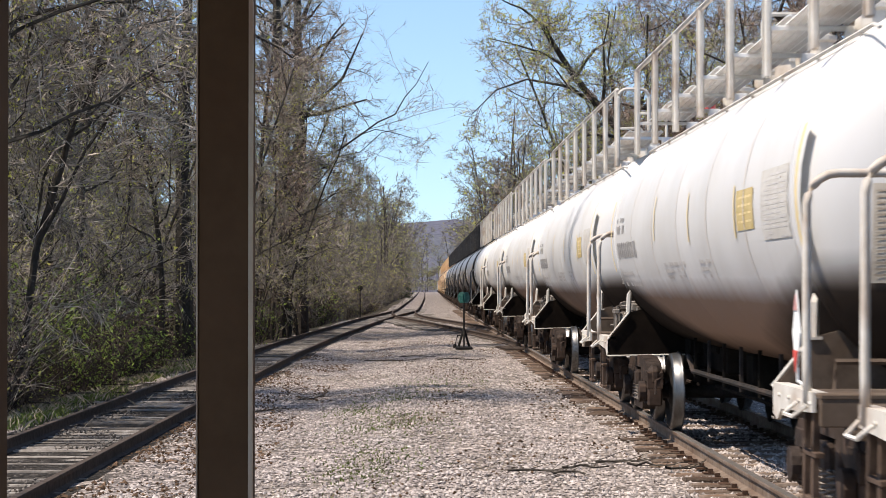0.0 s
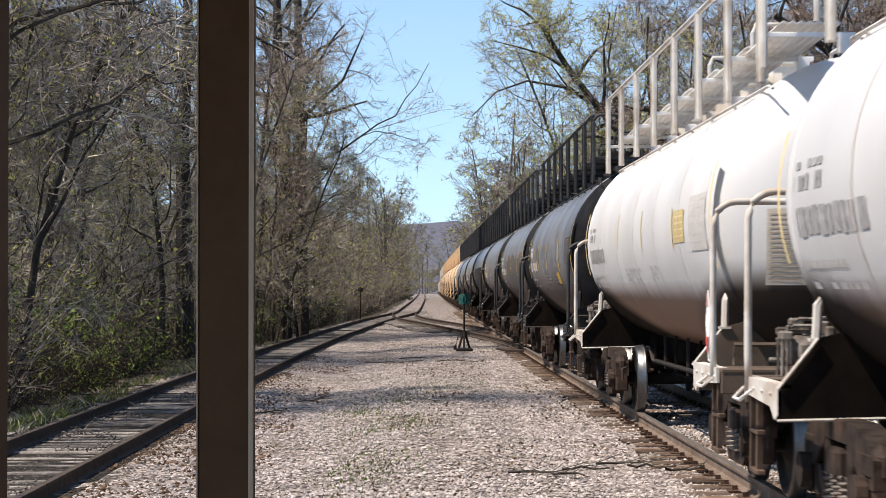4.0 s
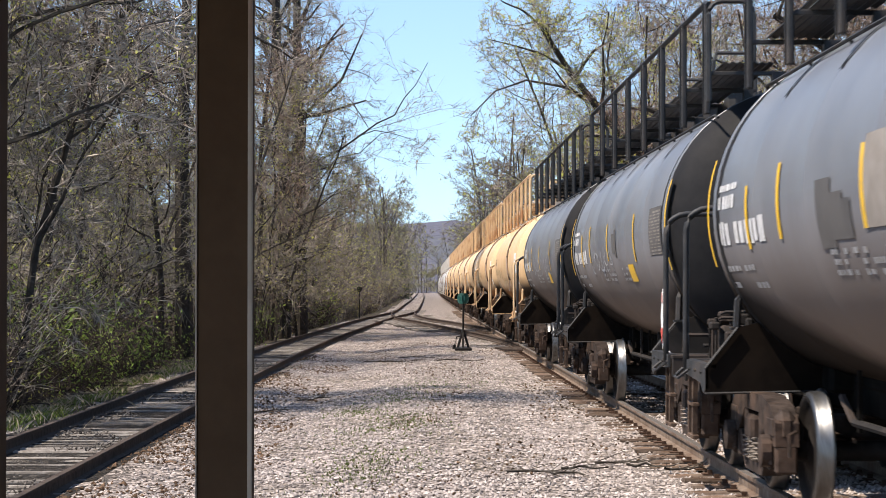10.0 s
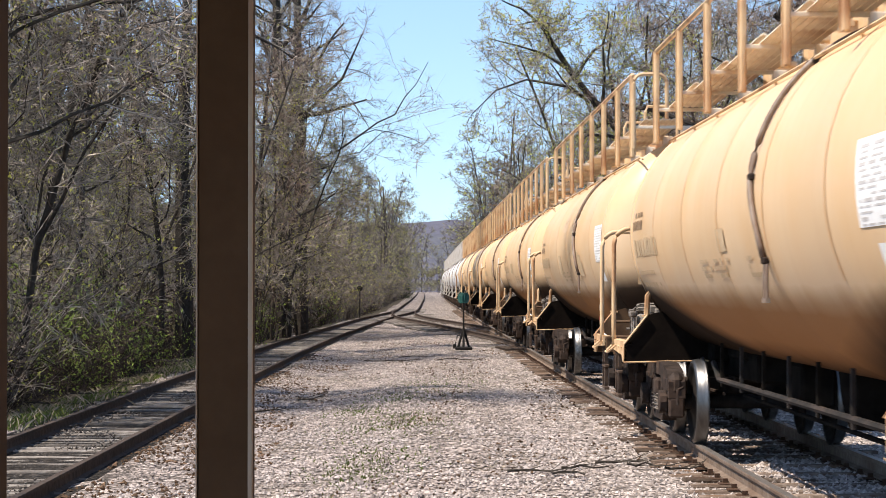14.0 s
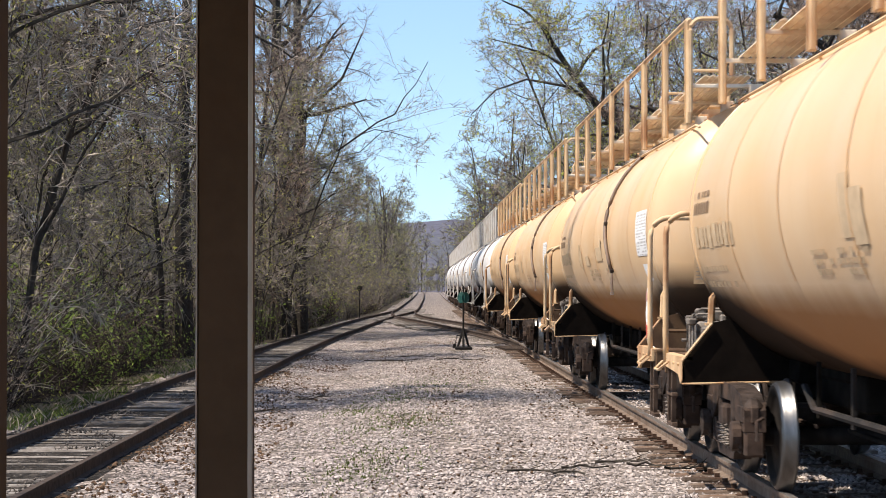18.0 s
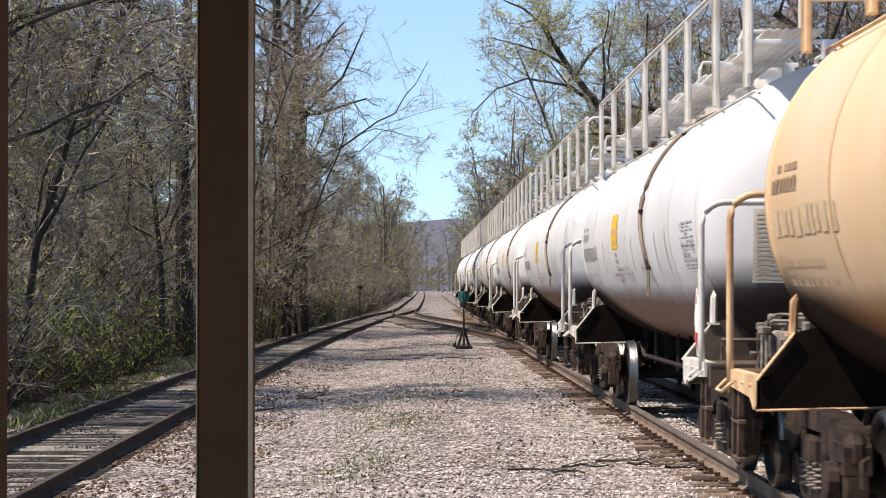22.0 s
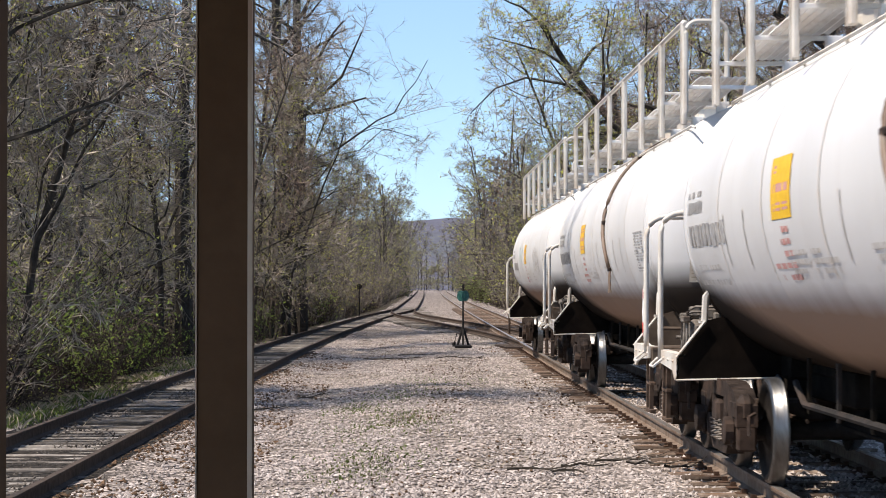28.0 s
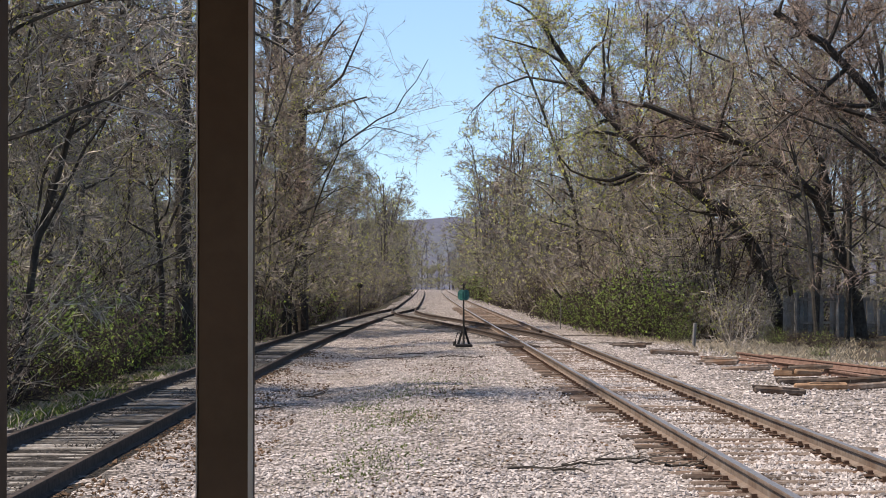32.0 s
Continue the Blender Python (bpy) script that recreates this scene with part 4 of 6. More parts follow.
def livery(car, kind, lad, rnd):
    """Lettering, stripes and panels as the four kinds of car carry them."""
    far, near = lad - 1.2, -lad + 1.2
    seam = lad - 1.0
    light = kind in ("white", "cream")
    ink = {"white": M_INK, "cream": M_INK, "black": M_INKWHITE, "orange": M_INKBROWN}[kind]
    soft = {"white": M_INKGREY, "cream": M_INKGREY, "black": M_NUMBER, "orange": M_INKTAN}[kind]
    bm = bmesh.new()
    # emblem and number near the far end
    bars(bm, far - 0.95, far - 0.05, 7.5, 2.4, rnd, 0, 0.2, 0.16)
    bars(bm, far - 0.95, far - 0.05, 2.6, 4.8, rnd, 0, 0.15, 0.12)
    tagged(part("emblem", bm, ink, car, "weathered emblem, too worn to read"), kind="stuff")
    bm = bmesh.new()
    bars(bm, far - 2.2, far - 0.1, -8.0, 8.6, rnd, 0, 0.05, 0.25)
    tagged(part("car_number", bm, {"white": M_INK, "cream": M_INK, "black": M_INKWHITE, "orange": M_INKTAN}[kind], car, "weathered lettering, too worn to read"), kind="stuff")
    bm = bmesh.new()
    bars(bm, far - 1.5, far - 0.1, -20, 2.2, rnd, 0, 0.2, 0.16)
    bars(bm, far - 1.7, far - 0.1, -26, 2.4, rnd, 0, 0.2, 0.22)
    tagged(part("small_lettering", bm, soft, car), kind="stuff")
    for y in (1.4, 0.6, -1.2):
        bm = bmesh.new()
        for k in range(3):
            bars(bm, y - rnd.uniform(0.4, 0.9), y, -17 - 2.8 * k, 1.7, rnd, 0, 0.25, 0.13)
        tagged(part("small_lettering", bm, soft, car), kind="stuff")
    # data panel near the near end
    bm = bmesh.new()
    if kind == "white":
        near -= 0.10
    if kind != "cream":
        decal(bm, near + 0.12, near + 1.2, -12, 9, 1, 0.003)
    for k in range(14):
        bars(bm, near + 0.2, near + 1.12, (-1.5 if kind == "cream" else 7) - 1.42 * k, 0.55 if k % 3 else 0.9, rnd, 0, 0.12, 0.3)
    if kind == "orange":
        decal(bm, near + 0.35, near + 0.85, -24, -16, 1, 0.003)
    back = {"white": M_PANELBACK, "cream": M_INKGREY, "black": M_OVERPAINT, "orange": M_PLACARD_WHITE}[kind]
    line = {"white": M_INKGREY, "cream": M_INK, "black": M_OLDPAINT, "orange": M_INKGREY}[kind]
    tagged(part("data_panel", bm, [line, back], car, "stencilled data panel with rows of fine print"), kind="stuff")
    # panel of fine print on the head
    def on_head(x, z, out):
        f = max(0.0, 1 - (x * x + z * z) / TANK_R ** 2)
        return (x, -(seam + 0.62 * math.sqrt(f)) - out, TANK_Z + z)
    bm = bmesh.new()
    cols = [[bm.verts.new(on_head(-0.93 + 0.085 * i, 0.04 - 0.09 * k, 0.005)) for i in range(5)] for k in range(8)]
    for a, b in zip(cols, cols[1:]):
        for i in range(4):
            bm.faces.new((a[i], a[i + 1], b[i + 1], b[i]))
    panel = part("head_panel", bm, {"white": M_HEADBACK, "cream": M_HEADBACK, "black": M_PATCH, "orange": M_HEADTAN}[kind], car, "dusty panel on the tank head", True)
    bm = bmesh.new()
    for k in range(15):
        z, x0, x1 = 0.0 - 0.038 * k, -0.91, -0.91 + 0.22 + 0.07 * rnd.random()
        v = [bm.verts.new(on_head(x, z + d, 0.010)) for d in (0, -0.012) for x in (x0, (x0 + x1) / 2, x1)]
        bm.faces.new((v[0], v[1], v[4], v[3]))
        bm.faces.new((v[1], v[2], v[5], v[4]))
    tagged(part("head_print", bm, M_NUMBER if kind == "black" else M_HEADINK, panel), kind="stuff")
    # weeps below the girth welds and valves
    for k in range(1, 6):
        y = -seam + 2 * seam * k / 6
        bm = bmesh.new()
        w = 0.03 if kind != "black" else 0.09
        decal(bm, y - w / 2, y + w / 2, 35 if kind == "black" else -25, 72, 0, 0.009, 0.02)
        part("weld_streak", bm, {"white": M_RUSTLINE, "cream": M_RUSTLINE, "orange": M_TANLINE, "black": M_PATCH}[kind], car)
    if kind in ("white", "black"):
        # a tall stripe at each end of the shell and short ones between
        marks = [(lad - 0.80, 0.085, -19, 19), (-lad + 0.80, 0.085, -19, 19)]
        marks += [(-lad + 3.52, 0.06, -10, 7), (-lad + 6.3, 0.055, -9, 10), (-lad + 9.0, 0.055, -6, 13)] if kind == "white" else \
                 [(lad - 2.75, 0.10, -14, 6), (lad - 4.1, 0.10, -12, 10), (0.2, 0.09, -12, 8), (-lad + 3.9, 0.10, -14, 9)]
        for y, w, lo, hi in marks:
            bm = bmesh.new()
            decal(bm, y, y + w, lo, hi, 0, 0.0145 if abs(y) > lad - 1.2 else 0.0085, ny=1)
            part("reflective_stripe", bm, M_STRIPE if kind == "white" else M_YELLOW, car, "yellow reflective stripe")
        if kind == "white":
            bm = bmesh.new()
            decal(bm, -lad + 2.65, -lad + 3.45, -8, 5, 0, 0.004)
            for k in range(4):
                bars(bm, -lad + 2.75, -lad + 3.35, 2.5 - 2.6 * k, 0.8, rnd, 1, 0.2, 0.2)
            part("notice_panel", bm, [M_DULLYELLOW, M_STRIPE], car, "faded yellow notice panel")
        else:
            bm = bmesh.new()
            decal(bm, -2.6, -2.0, -24, -15, 0, 0.005)
            part("yellow_patch", bm, M_YELLOW, car)
    if kind == "cream":
        bm = bmesh.new()
        y = far - (5.95 if lad > 7.8 else 5.2)
        decal(bm, y, y + 0.75, -7, 11, 0, 0.004)
        for k in range(3):
            bars(bm, y + 0.1, y + 0.65, -3.5 + 5.5 * k, 2.6, rnd, 1, 0.1, 0.3)
        part("notice_panel", bm, [M_YELLOW, M_PINK], car, "orange-yellow notice panel with faded print")
        bm = bmesh.new()
        for k, w in enumerate((0.25, 0.35, 0.3, 0.8, 0.65)):
            bars(bm, y + 0.2, y + 0.2 + w, -10 - 3.6 * k, 1.9, rnd, 0, 0.05, 0.2)
        part("red_lettering", bm, M_PINK, car, "faded red print below the panel")
        bm = bmesh.new()
        for y in (far - 3.2, far - 2.2, -0.6, -3.0, -3.9):
            decal(bm, y, y + 0.045, -20, -2, 0, 0.004)
        part("faded_stripe", bm, M_INKGREY, car)
    if kind == "orange" or kind == "cream" and lad < 7.8:
        # hose clamped round the flank, ending in a lever
        y = -2.1
        bm = bmesh.new()
        def swing(a):
            f = min(1.0, max(0.0, (a + 14) / 26))
            return y + 0.3 * f * f * (3 - 2 * f)
        pts = [on_tank(swing(a), a, 0.025) for a in range(75, -20, -4)]
        tube(bm, pts, 0.024, 6)
        hose = part("steam_hose", bm, M_HOSE, car, "pipe clamped round the tank's flank", True)
        for a in (50, 8, -18):
            bm = bmesh.new()
            box(bm, *on_tank(swing(a), a, 0.02), 0.05, 0.10, 0.05, bevel=0.01)
            part("hose_clamp", bm, M_IRON, hose)
        bm = bmesh.new()
        hx, hy, hz = on_tank(y, -19, 0.03)
        for d in (0.0, -0.09):
            tube(bm, [(hx, hy + d, hz), (hx - 0.005, hy + d * 1.1, hz - 0.12), (hx, hy + d * 1.2, hz - 0.25)], 0.013, 6)
        box(bm, hx, hy - 0.05, hz - 0.26, 0.035, 0.17, 0.035)
        part("hose_lever", bm, M_HOSE, hose)


KINDS = {
    "white": "white tank car with brown grime on its belly and yellow stripes",
    "black": "matt black tank car with yellow stripes and painted-over graffiti",
    "orange": "tan orange tank car with faded lettering and rusty hand rails",
    "cream": "clean white tank car with a yellow notice panel and curved hose",
}
# each car's kind, half the distance between its end hand rails, and where the near one stands at the start
NEAR = [("white", 7.20, y) for y in (-3.47, 12.58, 28.57, 44.52, 60.68, 76.84)] + \
       [("black", 6.98, y) for y in (92.79, 108.10, 123.49, 138.67, 153.87, 169.30, 184.25)] + \
       [("orange", 7.83, y) for y in (199.97, 217.14, 234.39, 251.76, 268.90, 285.88, 303.10, 320.01)] + \
       [("cream", lad, y) for lad, y in ((7.40, 337.25), (7.68, 353.63), (7.78, 370.39), (7.68, 387.44), (7.40, 404.30), (7.78, 420.35), (7.83, 437.36))]


def car_pose(y):
    """A car with its middle at y along the main track."""
    turn = math.degrees(math.atan((main_x(y + 6) - main_x(y - 6)) / 12))
    drop = (y - 250) ** 2 / 400000.0 if y > 250 else 0.0
    return pose(main_x(y), y, RAIL_Z - drop, 0, 0, -turn)




def skyline(car, y0, y1, lo, hi, step, material, seed, label):
    """A field painted over old graffiti: straight sides and a stepped top edge."""
    r = random.Random(seed)
    bm = bmesh.new()
    grid, y = {}, y1

    def corner(v, a):
        if (v, a) not in grid:
            grid[v, a] = bm.verts.new(on_tank(v, a, 0.0065))
        return grid[v, a]
    while y > y0:
        w = min(step * r.uniform(0.6, 1.6), y - y0)
        a0, a1 = 2 * round((lo + r.uniform(-2, 2)) / 2), 2 * round((hi + r.uniform(-4, 4)) / 2)
        for a in range(a0, a1, 2):
            bm.faces.new((corner(y - w, a), corner(y, a), corner(y, a + 2), corner(y - w, a + 2)))
        y -= w
    part("paint_patch", bm, material, car, label, True)


def scrawl(car, y0, y1, mid, amp, turns, material, seed, thick=0.022):
    """A looping spray-paint line across the flank."""
    r = random.Random(seed)
    bm = bmesh.new()
    deg = math.degrees(1 / TANK_R)
    wide = (y1 - y0) / turns
    for g in range(turns * 2):
        # each letter is a hook and a slanting stroke
        cy, ca, ry, ra = y1 - wide * (g // 2 + 0.5), mid + r.uniform(-0.25, 0.25) * amp, wide * r.uniform(0.25, 0.5), amp * r.uniform(0.5, 1.0)
        a0, da = r.uniform(0, 6.28), r.choice((-1, 1)) * r.uniform(2.2, 5.0)
        slant = r.uniform(-0.5, 0.5)
        line = []
        for k in range(17):
            f = k / 16
            if g % 2:
                y, a = cy + ry * math.cos(a0 + da * f), ca + ra * math.sin(a0 + da * f)
            else:
                y, a = cy + ry * (slant + 0.8 * (f - 0.5) * slant + 0.2 * math.sin(5 * f + a0)), ca + ra * (1 - 2 * f)
            line.append((y, a))
        rings = []
        for k, (y, a) in enumerate(line):
            p, q = line[max(k - 1, 0)], line[min(k + 1, 16)]
            d = Vector((q[0] - p[0], (q[1] - p[1]) / deg)).normalized() * thick * (0.5 + 0.5 * math.sin(math.pi * min(1, (k + 1) / 12)))
            rings.append((bm.verts.new(on_tank(y - d.y, a + d.x * deg, 0.0075)), bm.verts.new(on_tank(y + d.y, a - d.x * deg, 0.0075))))
        for p, q in zip(rings, rings[1:]):
            bm.faces.new((p[0], p[1], q[1], q[0]))
    tagged(part("graffiti", bm, material, car, "faded spray-paint scrawl, not readable"), kind="stuff")


def individual(i, kind, car, lad):
    """Marks that set single cars apart."""
    far = lad - 1.2
    if kind == "black":
        j = i - 6
        if j == 0:
            scrawl(car, 0.2, 2.4, 2, 13, 4, M_SPRAY, 1)
            scrawl(car, -3.6, -0.6, 6, 16, 5, M_SPRAY, 2, 0.03)
            skyline(car, 3.1, 3.5, -4, 6, 0.4, M_OVERPAINT, 1, "small dark paint patch")
        elif j == 1:
            skyline(car, -4.6, 2.6, -30, 8, 0.6, M_OVERPAINT, 2, "dark paint rolled over old graffiti")
            scrawl(car, -1.0, 0.4, 24, 6, 2, M_SPRAY, 12)
        elif j == 2:
            scrawl(car, -2.0, 2.6, -6, 12, 7, M_SPRAY, 3)
            scrawl(car, -4.4, -1.0, -20, 6, 6, M_SPRAY, 4)
        elif j == 3:
            skyline(car, -4.8, 4.1, -34, 4, 9.0, M_OVERPAINT, 5, "dark paint rolled over old graffiti")
        elif j == 4:
            skyline(car, -2.0, 0.2, -14, 10, 1.0, M_OLDPAINT, 6, "dull tan block of paint over graffiti")
            skyline(car, 0.6, 1.6, -14, 0, 0.5, M_OVERPAINT, 7, "dark paint patch")
            skyline(car, -4.4, -2.2, -22, -4, 0.8, M_OLDPAINT, 8, "faded tan block of old graffiti")
        elif j == 5:
            scrawl(car, -0.4, 3.0, -12, 7, 5, M_SPRAY, 9, 0.016)
            skyline(car, -0.9, -0.4, -8, 4, 0.3, M_OVERPAINT, 9, "small dark paint patch")
        elif j == 6:
            scrawl(car, -0.5, 3.2, -8, 8, 5, M_SPRAY, 10, 0.016)
            scrawl(car, -3.4, -1.2, -10, 9, 4, M_SPRAY, 11)
    if kind == "orange":
        r = random.Random(300 + i)
        for k in range(r.randint(1, 3)):
            y = r.uniform(-3.5, 3.5)
            skyline(car, y, y + r.uniform(0.3, 1.0), r.uniform(-22, -12), r.uniform(-8, 0), 0.4, M_INKTAN, k, "worn patch of older paint")
    if kind == "cream" and i == len(NEAR) - 1:
        scrawl(car, far - 4.5, far - 3.0, 2, 10, 4, M_GREEN_PAINT, 20, 0.022)
        scrawl(car, far - 10.8, far - 8.6, -8, 13, 6, M_INKGREY, 21, 0.022)
        scrawl(car, far - 10.6, far - 8.8, -6, 12, 5, M_INK, 22, 0.012)
    if kind == "white" and i in (1, 4):
        bm = bmesh.new()
        lathe(bm, [(3.80, 0.10), (4.10, 0.08), (4.20, 0.02), (4.2, 0)], "z", at=(-0.35, far - 1.0, 0), n=8)
        part("warning_cone", bm, M_PLACARD_RED, car, "small red cone on the walkway")


masters, cars = {}, []
for i, (kind, lad, y) in enumerate(NEAR):
    if (kind, lad) not in masters:
        car = masters[kind, lad] = tank_car(kind, lad, KINDS[kind], 10 + i)
    else:
        car = copy_thing(masters[kind, lad], Matrix())
    car.matrix_basis = car_pose(y + lad)
    cars.append((car, y + lad))
for i, ((kind, lad, y), (car, _)) in enumerate(zip(NEAR, cars)):
    individual(i, kind, car, lad)

# ---- woods ----


class Plant:
    """Collects tapered stems, hair-thin twigs and small leaves into two meshes: trunk (wood) and crown."""

    def __init__(self, seed):
        self.rnd = random.Random(seed)
        self.wood = ([], [], [])
        self.crown = ([], [], [])

    def stem(self, pts, r0, r1, n, slot, crown=False):
        v, f, s = self.crown if crown else self.wood
        k = len(pts)
        start = len(v)
        if n == 2:
            u = (pts[-1] - pts[0]).cross(Vector((self.rnd.uniform(-1, 1), self.rnd.uniform(-1, 1), 0.4))).normalized()
            for i, p in enumerate(pts):
                a = u * (r0 + (r1 - r0) * i / (k - 1))
                v += [(p.x - a.x, p.y - a.y, p.z - a.z), (p.x + a.x, p.y + a.y, p.z + a.z)]
            for i in range(k - 1):
                j = start + 2 * i
                f.append((j, j + 1, j + 3, j + 2))
                s.append(slot)
            return
        for i, p in enumerate(pts):
            d = pts[min(i + 1, k - 1)] - pts[max(i - 1, 0)]
            u = d.cross(Vector((0.31, 0.95, 0.05))).normalized()
            w = d.normalized().cross(u)
            r = r0 + (r1 - r0) * i / (k - 1)
            for j in range(n):
                a = 2 * math.pi * j / n
                q = p + u * (r * math.cos(a)) + w * (r * math.sin(a))
                v.append((q.x, q.y, q.z))
        for i in range(k - 1):
            for j in range(n):
                j2 = (j + 1) % n
                f.append((start + i * n + j, start + i * n + j2, start + (i + 1) * n + j2, start + (i + 1) * n + j))
                s.append(slot)

    def twig(self, p, d, w, slot):
        v, f, s = self.crown
        u = d.cross(Vector((self.rnd.uniform(-1, 1), self.rnd.uniform(-1, 1), 0.3))).normalized() * w
        i = len(v)
        e = p + d
        v += [(p.x - u.x, p.y - u.y, p.z - u.z), (p.x + u.x, p.y + u.y, p.z + u.z), (e.x, e.y, e.z)]
        f.append((i, i + 1, i + 2))
        s.append(slot)

    def leaf(self, p, size, slot):
        v, f, s = self.crown
        r = self.rnd
        a = Vector((r.uniform(-1, 1), r.uniform(-1, 1), r.uniform(-1, 1))) * size
        b = Vector((r.uniform(-1, 1), r.uniform(-1, 1), r.uniform(-1, 1))) * size * 0.7
        i = len(v)
        for q in (p - b * 0.6, p + b * 0.6, p + a):
            v.append((q.x, q.y, q.z))
        f.append((i, i + 1, i + 2))
        s.append(slot)

    def bough(self, p, d, length, r, level, cfg):
        rnd = self.rnd
        k = cfg["segs"][level]
        pts = [p.copy()]
        d = d.normalized()
        for i in range(k):
            d = (d + Vector((rnd.gauss(0, 1), rnd.gauss(0, 1), rnd.gauss(0, 1))) * cfg["bend"][level] + Vector((0, 0, cfg["up"][level]))).normalized()
            pts.append(pts[-1] + d * (length / k))
        self.limb(pts, length, r, level, cfg)

    def limb(self, pts, length, r, level, cfg):
        """A stem along given points, and all that grows from it."""
        rnd = self.rnd
        last = level >= cfg["levels"] - 1
        self.stem(pts, r, r * (0.25 if level else 0.35) if not last else r * 0.3, cfg["sides"][level], 0 if level < 2 else 1, crown=level >= 2)
        lo = cfg["bare"][level]
        k = len(pts) - 1

        def along(f):
            i = min(int(f * k), k - 1)
            return pts[i].lerp(pts[i + 1], f * k - i), (pts[i + 1] - pts[i]).normalized()
        if not last:
            n = cfg["kids"][level]
            for j in range(n):
                f = lo + (1 - lo) * (j + rnd.random()) / n
                q, d = along(min(f, 0.999))
                side = d.cross(Vector((rnd.gauss(0, 1), rnd.gauss(0, 1), rnd.gauss(0, 1)))).normalized()
                ang = radians(rnd.uniform(*cfg["angle"]))
                e = d * math.cos(ang) + side * math.sin(ang)
                ln = length * cfg["ratio"][level] * (1.15 - 0.65 * f) * rnd.uniform(0.7, 1.25)
                self.bough(q, e, ln, max(r * cfg["thin"] * (1.1 - 0.6 * f), cfg["least"]), level + 1, cfg)
        if level >= cfg["levels"] - 2:
            n = cfg["twigs"][0] if last else cfg["twigs"][1]
            for j in range(n):
                q, d = along(rnd.uniform(0.15, 0.999))
                e = (d * 0.7 + Vector((rnd.gauss(0, 1), rnd.gauss(0, 1), rnd.gauss(0.15, 1))) * 0.55).normalized() * rnd.uniform(0.15, 0.5) * cfg["fine"]
                self.twig(q, e, cfg["hair"], 1)
                for _ in range(cfg["leaves"]):
                    if rnd.random() < cfg["leafy"]:
                        self.leaf(q + e * rnd.uniform(0.4, 1.0), cfg["leaf"] * rnd.uniform(0.6, 1.4), 2)

    def build(self, name, mats, label, category, group):
        ob = base(name, 0, 0, 0, label, category, group)
        for nm, (v, f, s) in (("trunk", self.wood), ("crown", self.crown)):
            if f:
                raw(nm, v, f, list(mats), ob, slots=s)
        return ob


CFG = {"levels": 4, "segs": (9, 6, 4, 2), "sides": (7, 4, 3, 2), "bend": (0.06, 0.20, 0.26, 0.28), "up": (0.02, 0.05, 0.02, 0.0),
       "bare": (0.28, 0.2, 0.15, 0.1), "kids": (13, 6, 5, 0), "angle": (32, 78), "ratio": (0.36, 0.5, 0.5), "thin": 0.42, "least": 0.007,
       "twigs": (6, 4), "fine": 1.25, "hair": 0.0105, "leaves": 1, "leafy": 0.25, "leaf": 0.05}


def cfg(**kw):
    return {**CFG, **kw}


def tree(seed, height, r, mats, label, **kw):
    p = Plant(seed)
    c = cfg(**kw)
    lean = Vector((p.rnd.gauss(0, 0.05), p.rnd.gauss(0, 0.05), 1))
    p.bough(Vector((0, 0, -0.2)), lean, height, r, 0, c)
    return p.build("tree", mats, label, "tree", "trees of the woods")


def bush(seed, stems, high, mats, leafy, leaf=0.05, twigs=9, spread=0.5, hair=0.009):
    """A thicket of arching canes from one root, with side twigs."""
    p = Plant(seed)
    rnd = p.rnd
    for k in range(stems):
        a = rnd.uniform(0, 2 * math.pi)
        q = Vector((math.cos(a), math.sin(a), 0)) * rnd.uniform(0, 0.6) + Vector((0, 0, -0.15))
        d = Vector((math.cos(a) * spread * rnd.random(), math.sin(a) * spread * rnd.random(), 1)).normalized()
        ln = high * rnd.uniform(0.5, 1.15)
        pts = [q]
        for i in range(5):
            d = (d + Vector((rnd.gauss(0, 0.16), rnd.gauss(0, 0.16), -0.05 * i * spread))).normalized()
            pts.append(pts[-1] + d * ln / 5)
        p.stem(pts, rnd.uniform(0.008, 0.018), 0.004, 3, 1, crown=True)
        for j in range(twigs):
            f = rnd.uniform(0.15, 0.99) * 5
            i = min(int(f), 4)
            q2 = pts[i].lerp(pts[i + 1], f - i)
            e = Vector((rnd.gauss(0, 1), rnd.gauss(0, 1), rnd.gauss(0.5, 0.8))).normalized() * rnd.uniform(0.25, 0.9)
            p.twig(q2, e, hair, 1)
            for m in range(2):
                q3 = q2 + e * rnd.uniform(0.3, 0.9)
                e2 = (e * 0.5 + Vector((rnd.gauss(0, 1), rnd.gauss(0, 1), rnd.gauss(0.2, 1))) * 0.3).normalized() * rnd.uniform(0.15, 0.45)
                p.twig(q3, e2, hair * 0.75, 1)
                if rnd.random() < leafy:
                    p.leaf(q3 + e2 * rnd.random(), leaf * rnd.uniform(0.6, 1.5), 2)
                if rnd.random() < leafy * 0.7:
                    p.leaf(q3 + e2, leaf * rnd.uniform(0.6, 1.5), 2)
    me = bpy.data.meshes.new("bush")
    v, f, s = p.crown
    me.from_pydata(v, [], f)
    for m in mats:
        me.materials.append(m)
    me.polygons.foreach_set("material_index", s)
    return me


